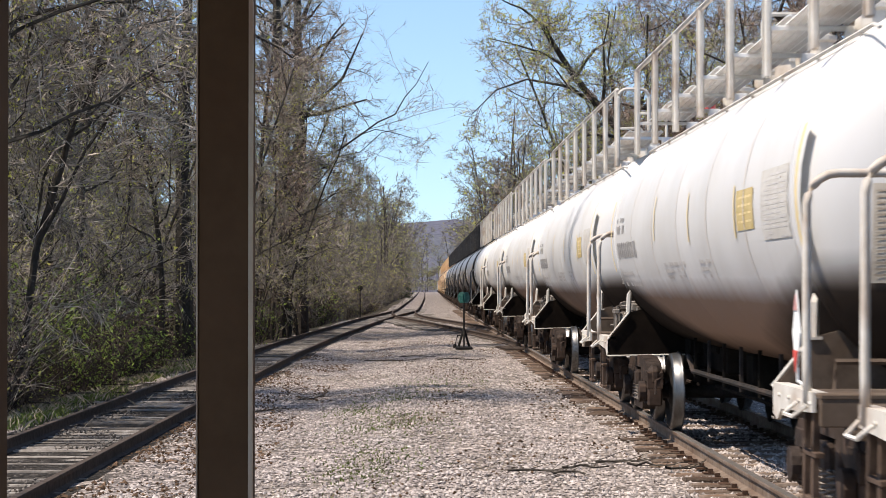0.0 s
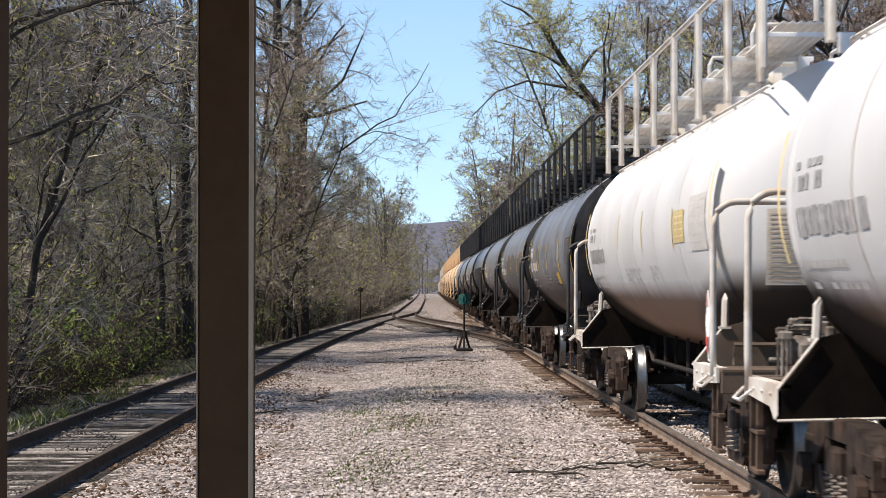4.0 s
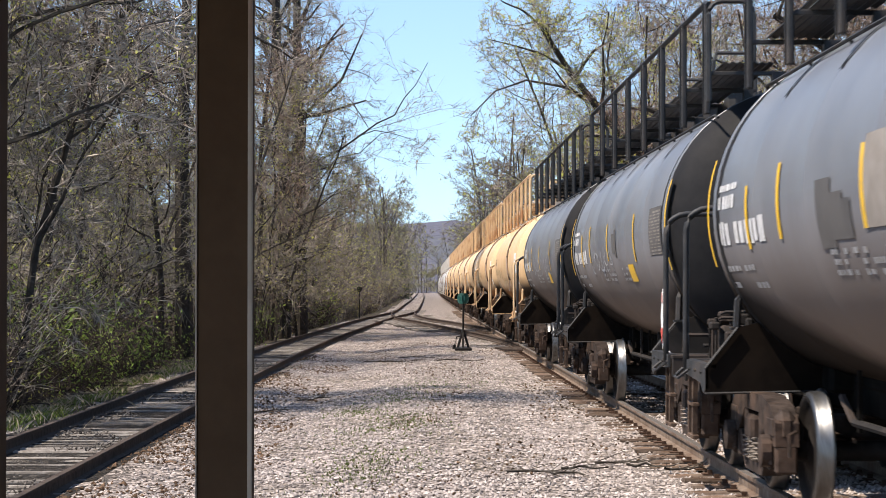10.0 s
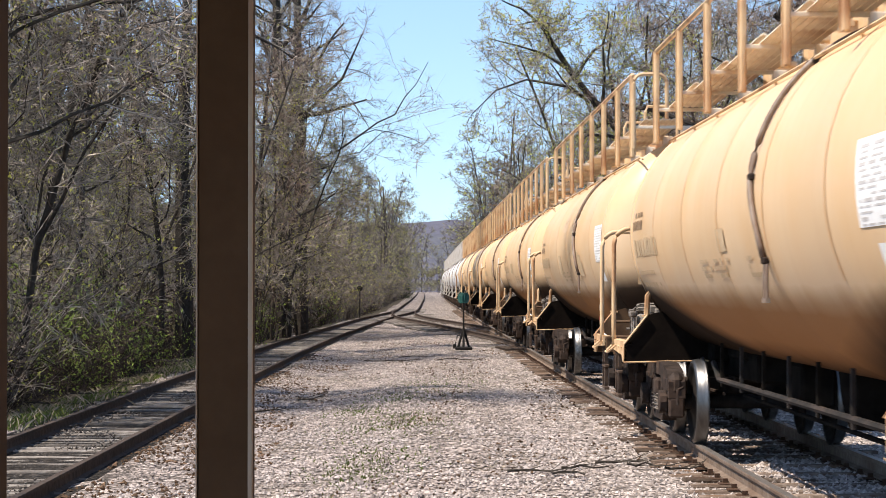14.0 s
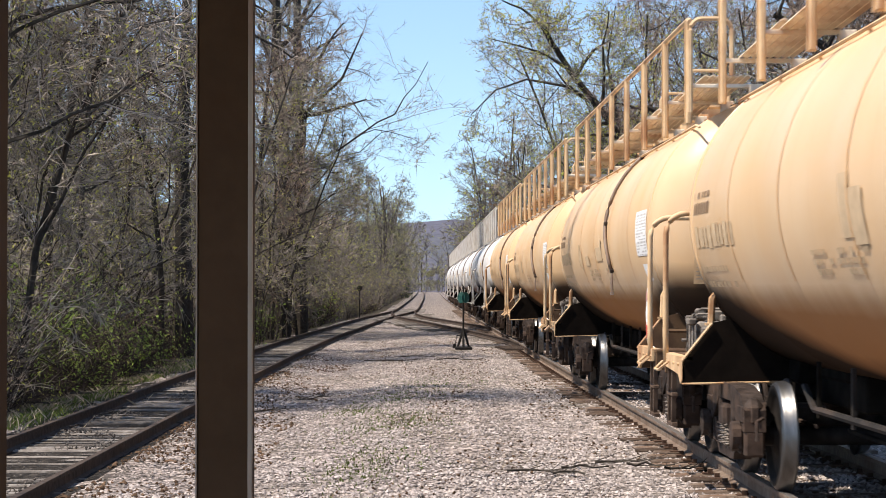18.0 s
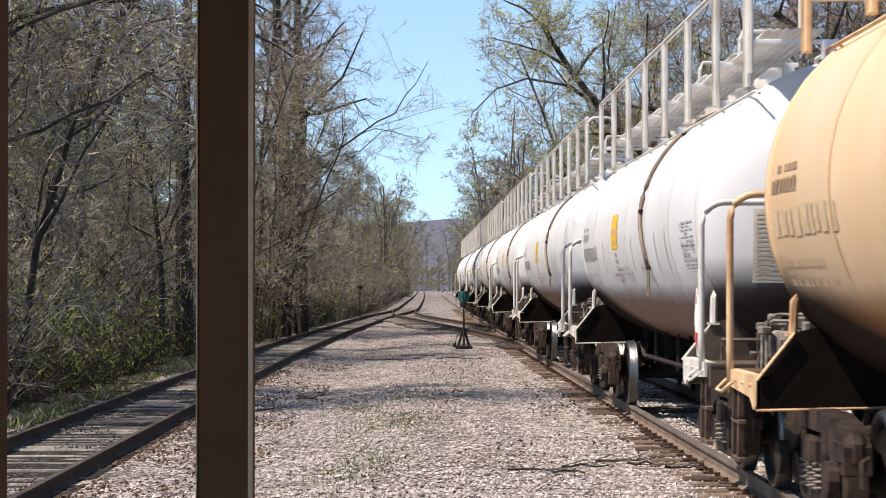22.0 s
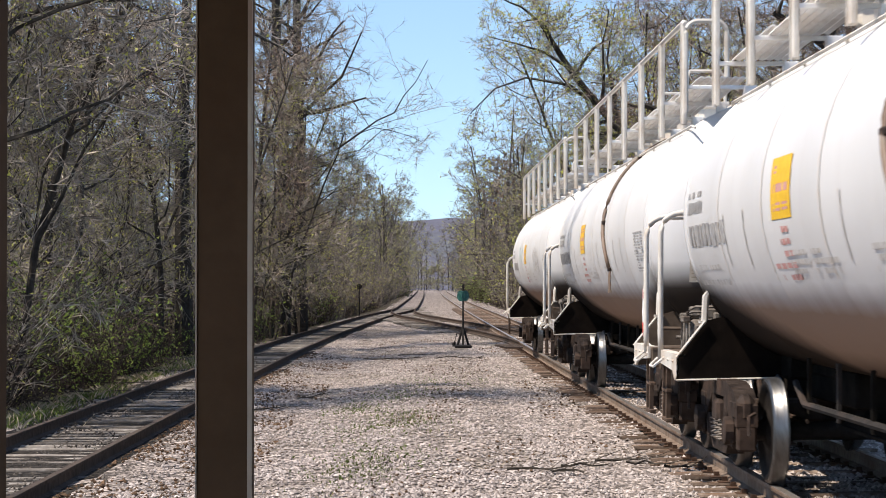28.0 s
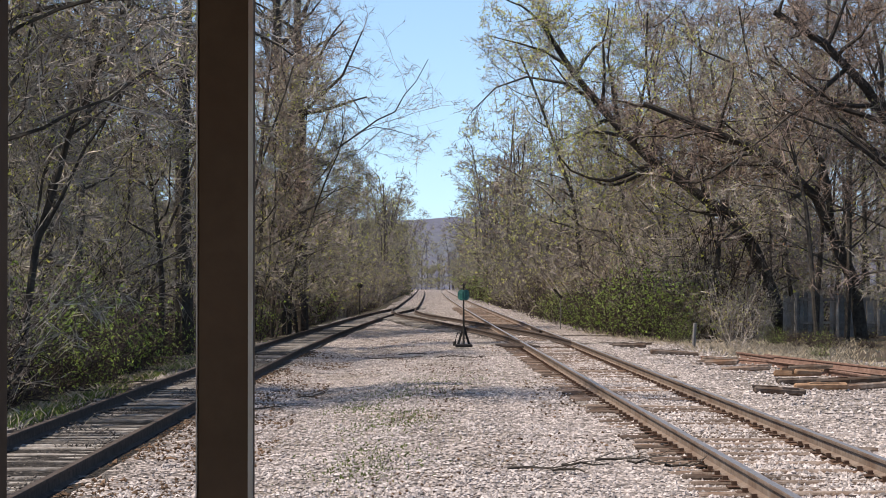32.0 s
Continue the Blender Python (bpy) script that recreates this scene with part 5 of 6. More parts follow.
rnd = random.Random(5)
BARE = [M_BARK, M_TWIG, M_BUD]
RED = [M_BARK, M_TWIGRED, M_REDBUD]
L_BARE = "tall bare spring tree with grey twigs and first buds"
L_BUD = "tall spring tree with pale yellow-green buds"
L_RED = "bare spring tree with reddish buds"
near_trees = [
    tree(1, 15, 0.13, BARE, L_BARE, leafy=0.35),
    tree(2, 13, 0.11, BARE, L_BUD, leafy=0.9, kids=(17, 7, 5, 0)),
    tree(3, 14, 0.16, BARE, L_BARE, leafy=0.4, angle=(25, 55), ratio=(0.42, 0.5, 0.5)),
    tree(4, 12, 0.09, RED, L_RED, leafy=0.40, bare=(0.2, 0.2, 0.15, 0.1)),
    tree(5, 9, 0.06, BARE, L_BUD, leafy=1.0, bare=(0.10, 0.2, 0.15, 0.1), kids=(14, 6, 5, 0), bend=(0.12, 0.16, 0.2, 0.2)),
    tree(6, 8, 0.05, BARE, L_BARE, leafy=0.65, bare=(0.08, 0.2, 0.15, 0.1), kids=(15, 6, 5, 0), bend=(0.14, 0.16, 0.2, 0.2)),
]
FAR = dict(segs=(6, 4, 3, 2), sides=(5, 3, 3, 2), kids=(11, 5, 4, 0), twigs=(5, 3), hair=0.015, fine=1.7, leaf=0.105)
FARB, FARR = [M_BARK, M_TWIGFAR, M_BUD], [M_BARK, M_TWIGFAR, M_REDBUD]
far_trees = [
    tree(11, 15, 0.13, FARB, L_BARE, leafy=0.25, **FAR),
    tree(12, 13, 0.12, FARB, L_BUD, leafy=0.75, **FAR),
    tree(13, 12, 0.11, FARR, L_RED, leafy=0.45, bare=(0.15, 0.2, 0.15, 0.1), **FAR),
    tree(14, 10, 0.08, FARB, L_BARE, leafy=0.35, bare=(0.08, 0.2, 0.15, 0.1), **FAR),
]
DIST = dict(segs=(4, 3, 2, 1), sides=(4, 3, 3, 2), kids=(10, 5, 3, 0), twigs=(4, 2), hair=0.026, fine=2.0, leaf=0.17)
far_woods = tagged(new("far_woods"), "far hazy woods of bare and budding spring trees", "woods", kind="stuff")


def dist_tree(seed, height, r, mats, **kw):
    """A simple far tree in one mesh."""
    p = Plant(seed)
    p.bough(Vector((0, 0, -0.2)), Vector((p.rnd.gauss(0, 0.05), p.rnd.gauss(0, 0.05), 1)), height, r, 0, cfg(**{**DIST, **kw}))
    (v, f, s), (v2, f2, s2) = p.wood, p.crown
    k = len(v)
    me = bpy.data.meshes.new("far_tree")
    me.from_pydata(v + v2, [], f + [tuple(i + k for i in q) for q in f2])
    for m in mats:
        me.materials.append(m)
    me.polygons.foreach_set("material_index", s + s2)
    return me


dist_trees = [dist_tree(15, 15, 0.14, FARB, leafy=0.2), dist_tree(16, 13, 0.13, FARB, leafy=0.55),
              dist_tree(17, 12, 0.12, FARR, leafy=0.4, bare=(0.15, 0.2, 0.15, 0.1)), dist_tree(18, 7, 0.05, FARB, leafy=0.5, bare=(0.03, 0.1, 0.1, 0.1))]
used = {}


def plant_tree(master, x, y, scale=1.0, turn=None):
    m = pose(x, y, ground_z(x, y), 0, 0, rnd.uniform(0, 360) if turn is None else turn) @ Matrix.Scale(scale, 4)
    if isinstance(master, bpy.types.Mesh):
        ob = new("far_tree", master)
        ob.parent = far_woods
        ob.matrix_basis = m
    elif master in used:
        ob = copy_thing(master, m)
        ob.matrix_basis = m
    else:
        ob = master
        ob.matrix_basis = m
        used[master] = True
    return ob


def left_edge(y):
    return siding_x(y) - 3.0 - 0.6 * noise.noise((0.05 * y, 0, 0))


def right_edge(y):
    return max(main_x(y) + 3.2, 10.2 - 0.075 * (y - 55)) + 0.8 * noise.noise((0.06 * y, 4, 0))


def fill(n, y0, y1, left, masters, weights, depth, inset=0.0, taper=1.0, scale=(0.8, 1.15)):
    """Scatters trees along one side of the line, denser at the edge, inside the wedge that the valley opens to."""
    done = 0
    while done < n:
        y = y0 + (y1 - y0) * rnd.random() ** taper
        d = inset + depth * rnd.random() ** 1.3
        x = left_edge(y) - d if left else right_edge(y) + d
        if (x < -0.215 * y - 3) or (x > 0.24 * y + 3):
            continue
        plant_tree(rnd.choices(masters, weights)[0], x, y, rnd.uniform(*scale))
        done += 1


fill(44, 34, 80, True, near_trees, (2, 3, 1, 2, 4, 5), 14, 0.3)
fill(26, 76, 112, True, near_trees, (1, 2, 1, 2, 4, 5), 9, 0.6, 1.0, (0.65, 1.0))
fill(46, 55, 190, True, far_trees, (3, 2, 2, 3), 34, 6)
fill(22, 110, 180, True, far_trees, (2, 2, 3, 4), 8, 0.4, 1.0, (0.5, 0.78))
fill(26, 180, 300, True, dist_trees, (3, 3, 2, 1), 9, 0.2, 1.1, (0.75, 1.0))
fill(26, 290, 460, True, dist_trees, (3, 3, 2, 1), 7, -0.9, 1.1, (0.9, 1.15))
fill(27, 56, 120, False, near_trees, (1, 3, 1, 5, 4, 5), 14, 1.5, 1.0, (0.65, 0.95))
fill(26, 70, 220, False, far_trees, (2, 3, 3, 3), 34, 5, 1.0, (0.75, 1.05))
fill(24, 115, 190, False, far_trees, (2, 4, 3, 3), 9, 0.8, 1.0, (0.6, 0.85))
fill(56, 185, 480, False, dist_trees, (2, 4, 3, 1), 9, 0.3, 1.1, (0.95, 1.25))
for k in range(44):
    plant_tree(rnd.choice(dist_trees), -22 + 1.05 * k + rnd.uniform(-1, 1), 640 + rnd.uniform(0, 160), rnd.uniform(0.8, 1.3))
for x, y, k, s in ((-6.3, 80, 0, 0.85), (-5.7, 82, 3, 1.0), (-5.2, 84, 5, 1.3), (-6.8, 84, 2, 0.9), (-4.9, 86, 4, 1.1), (-5.9, 78, 5, 1.2), (-6.6, 76, 3, 0.9)):
    plant_tree(near_trees[k], x, y, s)
for x, y, s in ((-5.4, 79, 0.95), (-6.2, 83, 1.1), (-5.2, 92, 0.9)):
    plant_tree(near_trees[4], x, y, s)

fill(34, 95, 420, True, dist_trees[3:], (1,), 6, 0.0, 1.0, (0.55, 1.0))
fill(26, 110, 420, False, dist_trees[3:], (1,), 6, 0.0, 1.0, (0.55, 1.0))
for k in range(26):
    plant_tree(dist_trees[3], -15 + 1.15 * k + rnd.uniform(-1, 1), 600 + rnd.uniform(0, 30), rnd.uniform(0.7, 1.2))

# trees behind the fence, and the wood going on to the left of the porch, out of view, added to cast shadows on the
# gravel
for k in range(16):
    y = rnd.uniform(80, 130)
    plant_tree(rnd.choice(near_trees[3:] + far_trees), rnd.uniform(0.165, 0.24) * y, y, rnd.uniform(0.8, 1.1))
for k in range(14):
    y = rnd.uniform(105, 210)
    plant_tree(rnd.choice(far_trees), rnd.uniform(0.12, 0.18) * y, y, rnd.uniform(0.9, 1.2))
for x, y, s in ((-10.0, 21, 0.8), (-11.0, 26, 0.85), (-9.6, 30, 0.75), (-12, 15, 0.85), (-10.2, 34, 0.85)):
    plant_tree(near_trees[2], x, y, s)

# the dense budding edge of the right-hand wood
for x, y, k, s in ((10.2, 84, 3, 1.1), (12.6, 83, 3, 1.15), (14.6, 81, 3, 1.1), (16.8, 84, 3, 1.2), (18.6, 88, 1, 1.1), (11.4, 92, 1, 1.15), (13.8, 95, 3, 1.25), (16.2, 97, 1, 1.2),
                   (19.5, 96, 3, 1.25), (9.4, 100, 1, 1.15), (8.8, 112, 1, 1.2), (21.0, 102, 3, 1.3), (15.2, 88, 4, 1.2), (12.0, 88, 4, 1.1)):
    plant_tree(near_trees[k], x, y, s)

# trees that stand out by their trunks


def traced(seed, pts, r, mats, label, extra=(), **kw):
    """A tree whose trunk follows given points; extra limbs likewise."""
    p = Plant(seed)
    o = Vector(pts[0])
    c = cfg(**kw)
    tr = [Vector(q) - o for q in pts]
    p.limb(tr, sum((b - a).length for a, b in zip(tr, tr[1:])), r, 0, c)
    for lp, lr in extra:
        ll = [Vector(q) - o for q in lp]
        p.limb(ll, sum((b - a).length for a, b in zip(ll, ll[1:])), lr, 1, c)
    ob = p.build("tree", mats, label, "tree", "trees of the woods")
    ob.matrix_basis = pose(*o)
    return ob


L_BIG = "big dark-barked tree with heavy limbs over the side track"
traced(31, [(-5.5, 86, -0.5), (-5.4, 86, 4), (-5.5, 86, 8), (-5.75, 86, 11), (-5.8, 86, 14), (-5.9, 86.3, 19)], 0.34, BARE, L_BIG,
       [([(-5.6, 86, 6.2), (-4.6, 85.8, 6.8), (-3.2, 85.4, 7.4), (-2.3, 85, 8.0), (-1.6, 84.9, 8.5), (-0.9, 84.7, 8.8), (-0.5, 84.6, 9.5), (-0.05, 84.5, 10.0), (0.45, 84.3, 10.9)], 0.05),
        ([(-2.3, 85, 8.0), (-1.7, 84.8, 8.2), (-1.0, 84.4, 8.05), (-0.2, 84.2, 7.8), (0.5, 84, 7.4)], 0.022),
        ([(-5.6, 86, 8.6), (-4.4, 85, 9.0), (-3.0, 84, 10.2), (-2.2, 84, 12.0)], 0.11)], leafy=0.08, kids=(17, 7, 6, 0), bare=(0.35, 0.2, 0.15, 0.1), twigs=(9, 5), hair=0.0075, segs=(9, 7, 4, 2), ratio=(0.25, 0.5, 0.5))
traced(32, [(-4.9, 89, -0.5), (-4.95, 89, 5), (-5.0, 89, 9), (-5.1, 89, 12), (-5.1, 89, 15), (-5.0, 89, 20)], 0.30, BARE, L_BIG,
       [([(-5.0, 89, 5.6), (-4.2, 88.6, 6.2), (-3.4, 88.4, 7.3), (-2.4, 88.2, 7.5), (-1.5, 88, 8.3), (-0.6, 88, 8.5)], 0.035)], leafy=0.15, kids=(17, 7, 6, 0), bare=(0.3, 0.2, 0.15, 0.1), twigs=(9, 5), hair=0.0075, segs=(9, 7, 4, 2), ratio=(0.25, 0.5, 0.5))
traced(33, [(-7.1, 64, -0.8), (-7.15, 64, 3.5), (-7.2, 64, 6.2), (-7.05, 64, 9.8), (-7.05, 64, 14)], 0.31, BARE, "straight dark tree trunk at the wood's edge", leafy=0.08, kids=(13, 7, 5, 0), bare=(0.45, 0.2, 0.15, 0.1))
traced(34, [(-7.3, 38, -0.4), (-6.9, 38, 2.6), (-6.5, 38, 3.9), (-6.25, 38, 4.8), (-5.9, 38, 5.5), (-5.7, 38, 6.3), (-5.2, 38, 7.0), (-4.7, 38, 8.4)], 0.075, BARE,
       "thin crooked tree leaning out of the thicket", [([(-6.9, 38, 2.6), (-6.5, 38.2, 3.4), (-6.1, 38.3, 4.3), (-5.5, 38.4, 5.2), (-5.0, 38.5, 6.4)], 0.045)], leafy=0.06, ratio=(0.28, 0.5, 0.5), kids=(13, 7, 5, 0), bare=(0.3, 0.1, 0.1, 0.1))
traced(35, [(13.4, 76, -0.3), (12.9, 76, 1.6), (12.2, 75.8, 3.2), (11.3, 75.5, 4.35), (10.3, 75, 4.9), (9.36, 75, 5.64), (8.35, 75, 6.35), (7.34, 75, 7.36), (6.5, 75, 8.3), (5.5, 75, 9.6), (4.6, 75, 11)], 0.27, BARE,
       "old leaning tree reaching over the main track, pale buds", [([(6.5, 75, 8.3), (5.3, 74.6, 9.0), (3.9, 74.2, 9.2), (2.8, 74, 8.8), (1.9, 74, 7.9)], 0.06),
        ([(5.5, 75, 9.6), (4.6, 75, 10.2), (3.7, 75.2, 10.5), (2.6, 75.4, 10.8)], 0.06), ([(7.34, 75, 7.36), (7.1, 75.3, 8.6), (6.9, 75.5, 10), (7.2, 75.5, 12)], 0.07),
        ([(8.35, 75, 6.35), (8.6, 74.5, 7.6), (8.4, 74, 9.2), (8.8, 74, 11)], 0.06), ([(10.3, 75, 4.9), (10.2, 75, 6.6), (9.8, 75, 8.6), (9.9, 75, 10.6)], 0.08),
        ([(11.3, 75.5, 4.35), (10.6, 75, 4.3), (9.6, 74.5, 4.5), (8.6, 74.2, 5.1)], 0.06)],
       leaves=2, leafy=0.95, twigs=(9, 5), leaf=0.065, kids=(14, 8, 6, 0), bare=(0.45, 0.12, 0.1, 0.1), ratio=(0.36, 0.5, 0.5), up=(0.02, 0.07, 0.05, 0.03))
traced(36, [(15.4, 72, -0.4), (15.1, 72, 1.9), (14.4, 72, 3.4), (13.7, 71.5, 4.8), (12.6, 71, 5.7), (11.2, 70.5, 6.5), (9.6, 70, 7.1), (7.6, 70, 7.9)], 0.25, RED,
       "old leaning tree with long arching boughs and reddish buds", [([(14.4, 72, 3.4), (13.9, 71, 5.6), (13.0, 70, 7.4), (11.4, 69.5, 8.8), (9.4, 69, 9.6)], 0.11),
        ([(13.7, 71.5, 4.8), (14.0, 71, 7.0), (13.6, 71, 9.4), (13.0, 71, 12)], 0.10)], leafy=0.4, kids=(13, 8, 6, 0), bare=(0.4, 0.15, 0.1, 0.1), ratio=(0.4, 0.5, 0.5), twigs=(8, 4))
traced(37, [(17.0, 66, -0.4), (16.6, 66, 2.5), (16.0, 66, 4.6), (15.2, 65.5, 6.4), (14.0, 65, 8.0), (12.6, 64.5, 9.3), (11.0, 64, 10.2)], 0.28, RED,
       "old leaning tree with long arching boughs and reddish buds", [([(16.0, 66, 4.6), (14.6, 65, 5.5), (13.0, 64.5, 6.6), (11.2, 64, 7.2)], 0.09)],
       leafy=0.4, kids=(13, 8, 6, 0), bare=(0.35, 0.15, 0.1, 0.1), ratio=(0.4, 0.5, 0.5), twigs=(8, 4))

# thickets along both edges
GREENB = [M_BARK, M_CANE, M_LEAF]
CANE = [M_BARK, M_CANE, M_BUD]
thicket = [bush(50, 22, 2.6, CANE, 0.10), bush(51, 18, 3.4, BARE, 0.30), bush(52, 26, 2.0, CANE, 0.08, spread=0.8), bush(53, 20, 2.8, BARE, 0.5)]
green = [bush(54, 24, 2.4, GREENB, 0.85, 0.062, twigs=15), bush(55, 26, 1.8, GREENB, 0.85, 0.06, twigs=13, spread=0.8)]
saplings = [bush(60, 30, 5.0, BARE, 0.35, 0.055, 12, 0.35, 0.015), bush(61, 26, 4.2, RED, 0.35, 0.055, 13, 0.5, 0.015), bush(62, 30, 5.4, BARE, 0.22, 0.055, 12, 0.3, 0.015), bush(63, 26, 3.6, BARE, 0.8, 0.065, 12, 0.6, 0.014)]
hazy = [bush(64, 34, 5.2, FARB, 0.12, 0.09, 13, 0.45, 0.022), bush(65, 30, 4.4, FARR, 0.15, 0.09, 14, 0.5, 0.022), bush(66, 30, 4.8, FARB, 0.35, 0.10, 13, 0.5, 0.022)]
brambles = bush(56, 30, 1.1, CANE, 0.12, spread=1.3)
for side in ("left", "right"):
    under = tagged(new("undergrowth"), "dense brown brush and brambles at the wood's edge", "brush", kind="stuff")
    n = 0
    while n < 120:
        y = (34 if side == "left" else 52) + 300 * rnd.random() ** 2.3
        d = 9 * rnd.random() ** 1.6
        x = left_edge(y) - 0.2 - d if side == "left" else right_edge(y) + d - 0.4
        if (x < -0.215 * y - 2) or (x > 0.235 * y + 2):
            continue
        if side == "right" and y < 80 and x > 0.166 * y - 0.6:
            continue
        ob = new("bush", rnd.choices(thicket + [brambles], (3, 2, 3, 2, 3))[0])
        ob.parent = under
        s = rnd.uniform(1.0, 1.7) * (1.15 if d > 1.5 else 0.65) * (1.0 if y < 70 else 1.25)
        ob.matrix_basis = pose(x, y, ground_z(x, y), rnd.uniform(-8, 8), rnd.uniform(-8, 8), rnd.uniform(0, 360)) @ Matrix.Scale(s, 4)
        n += 1
    # tall saplings and young growth that close the wood's edge from the ground up
    spots = [(y0, y1, n, d0, d1, kinds, lo, hi) for y0, y1, n, d0, d1, kinds, lo, hi in (
        (38, 75, 30, 3.4, 9.0, saplings, 0.6, 1.15), (75, 115, 46, 0.2, 7.0, saplings, 0.55, 1.0), (105, 200, 60, 0.1, 7.0, hazy, 0.6, 1.15), (95, 200, 34, 2.0, 9.0, hazy, 1.2, 1.8), (200, 430, 50, 0.0, 7.0, hazy, 0.9, 1.7))]
    for y0, y1, n, d0, d1, kinds, lo, hi in spots:
        done = 0
        while done < n:
            y = rnd.uniform(y0, y1)
            d = d0 + (d1 - d0) * rnd.random() ** 1.3
            x = left_edge(y) - d if side == "left" else right_edge(y) + 0.8 + d
            if side == "right" and y < 80:
                y += 18
                x = right_edge(y) + 1.5 + d
            if side == "right" and y < 84 and x > 0.166 * y - 1.0:
                x = right_edge(y) + 0.8 + 2.5 * rnd.random()
                if x > 0.166 * y - 1.0:
                    y += 22
            ob = new("bush", rnd.choice(kinds))
            ob.parent = under
            ob.matrix_basis = pose(x, y, ground_z(x, y), rnd.uniform(-5, 5), rnd.uniform(-5, 5), rnd.uniform(0, 360)) @ Matrix.Scale(rnd.uniform(lo, hi) * (0.75 + 0.25 * min(1, d / 2)), 4)
            done += 1
    if side == "right":
        for k in range(22):
            y = rnd.uniform(72, 82)
            x = rnd.uniform(9.0, 12.2) if k < 16 else rnd.uniform(13.5, 18)
            ob = new("bush", rnd.choice(saplings + thicket))
            ob.parent = under
            ob.matrix_basis = pose(x, y + (0 if k < 16 else 9), ground_z(x, y), 0, 0, rnd.uniform(0, 360)) @ Matrix.Scale(rnd.uniform(0.45, 0.75), 4)
    if side == "right":
        for k in range(12):
            y = 62 + 1.0 * k
            x = (0.172 + 0.05 * rnd.random()) * y
            ob = new("bush", brambles)
            ob.parent = under
            ob.matrix_basis = pose(x, y, ground_z(x, y), 0, 0, rnd.uniform(0, 360)) @ Matrix.Scale(rnd.uniform(0.35, 0.6), 4)
# dead brush in front of the left-hand shrubs
pile = tagged(new("brush_pile"), "dark tangled dead brush along the grass verge", "brush", kind="stuff")
for k in range(16):
    y = 33 + 1.3 * k
    ob = new("bush", brambles if k % 3 else thicket[2])
    ob.parent = pile
    x = siding_x(y) - 3.0 - 0.5 * rnd.random()
    ob.matrix_basis = pose(x, y, ground_z(x, y), 0, 0, rnd.uniform(0, 360)) @ Matrix.Scale(rnd.uniform(0.7, 1.0), 4)
# leafy green shrubs
L_GREEN = "young shrub in fresh green leaf at the wood's edge"
for x, y, s, k in ((-7.2, 41, 1.0, 0), (-7.6, 43.5, 1.1, 0), (-7.2, 46, 0.95, 0), (-8.3, 45, 1.2, 0), (-7.8, 48, 1.15, 0), (-8.8, 48, 1.3, 0), (-7.1, 50, 0.9, 1), (-8.2, 52, 1.2, 0), (-9.4, 45, 1.1, 0), (-6.0, 74, 0.9, 0), (-5.6, 110, 1.3, 0), (-6.9, 44, 0.6, 1), (-6.8, 54, 0.7, 1),
                   (7.5, 76, 1.0, 0), (8.1, 73, 1.1, 0), (7.1, 80, 0.9, 1), (8.7, 72, 1.1, 0), (7.8, 77, 1.2, 0), (8.4, 75, 1.4, 0), (6.7, 84, 0.7, 1), (6.9, 96, 0.9, 1), (6.6, 102, 0.8, 1), (7.3, 93, 0.9, 0), (8.8, 70, 0.5, 1),
                   (6.5, 200, 1.5, 0), (6.8, 225, 1.6, 0), (7.1, 250, 1.8, 1), (6.4, 175, 0.9, 1), (11.3, 66, 0.35, 1), (12.4, 64, 0.3, 0), (10.4, 54, 0.25, 1), (-5.9, 62, 0.7, 1)):
    ob = tagged(new("shrub", green[k]), L_GREEN, "shrub", "leafy shrubs")
    ob.matrix_basis = pose(x, y, ground_z(x, y), 0, 0, rnd.uniform(0, 360)) @ Matrix.Scale(s, 4)

# an evergreen among the far trees
p = Plant(70)
for k in range(60):
    z = 0.6 + 7.2 * (k / 60)
    a = rnd.uniform(0, 2 * math.pi)
    ln = (8.2 - z) * 0.30
    e = Vector((math.cos(a), math.sin(a), -0.15)) * ln
    p.stem([Vector((0, 0, z)), Vector((0, 0, z)) + e], 0.02, 0.006, 3, 1, crown=True)
    for j in range(26):
        p.leaf(Vector((0, 0, z)) + e * rnd.uniform(0.2, 1.0), 0.28, 2)
p.stem([Vector((0, 0, -0.2)), Vector((0, 0, 8))], 0.12, 0.02, 6, 0)
ever = p.build("conifer", [M_BARK, M_TWIG, M_EVER], "dark green conifer among bare trees", "tree", "")
ever.matrix_basis = pose(-2.2, 300, -0.5) @ Matrix.Scale(0.8, 4)

# far wooded hill closing the valley
hv, hf = [], []
W = 60
for j in range(9):
    for i in range(W + 1):
        x = -900 + 1800 * i / W
        h = 50 + 14 * noise.noise((x * 0.004, 2, 0)) + 5 * noise.noise((x * 0.02, 5, 0)) + 2.2 * noise.noise((x * 0.09, 8, 0))
        f = j / 8
        hv.append((x, 1350 + 260 * f, -4 + (h + 4) * math.sin(f * math.pi / 2)))
for j in range(8):
    for i in range(W):
        hf.append((j * (W + 1) + i, j * (W + 1) + i + 1, (j + 1) * (W + 1) + i + 1, (j + 1) * (W + 1) + i))
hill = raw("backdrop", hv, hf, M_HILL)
tagged(hill, "distant hill covered in bare spring woods", "hill", kind="structure")

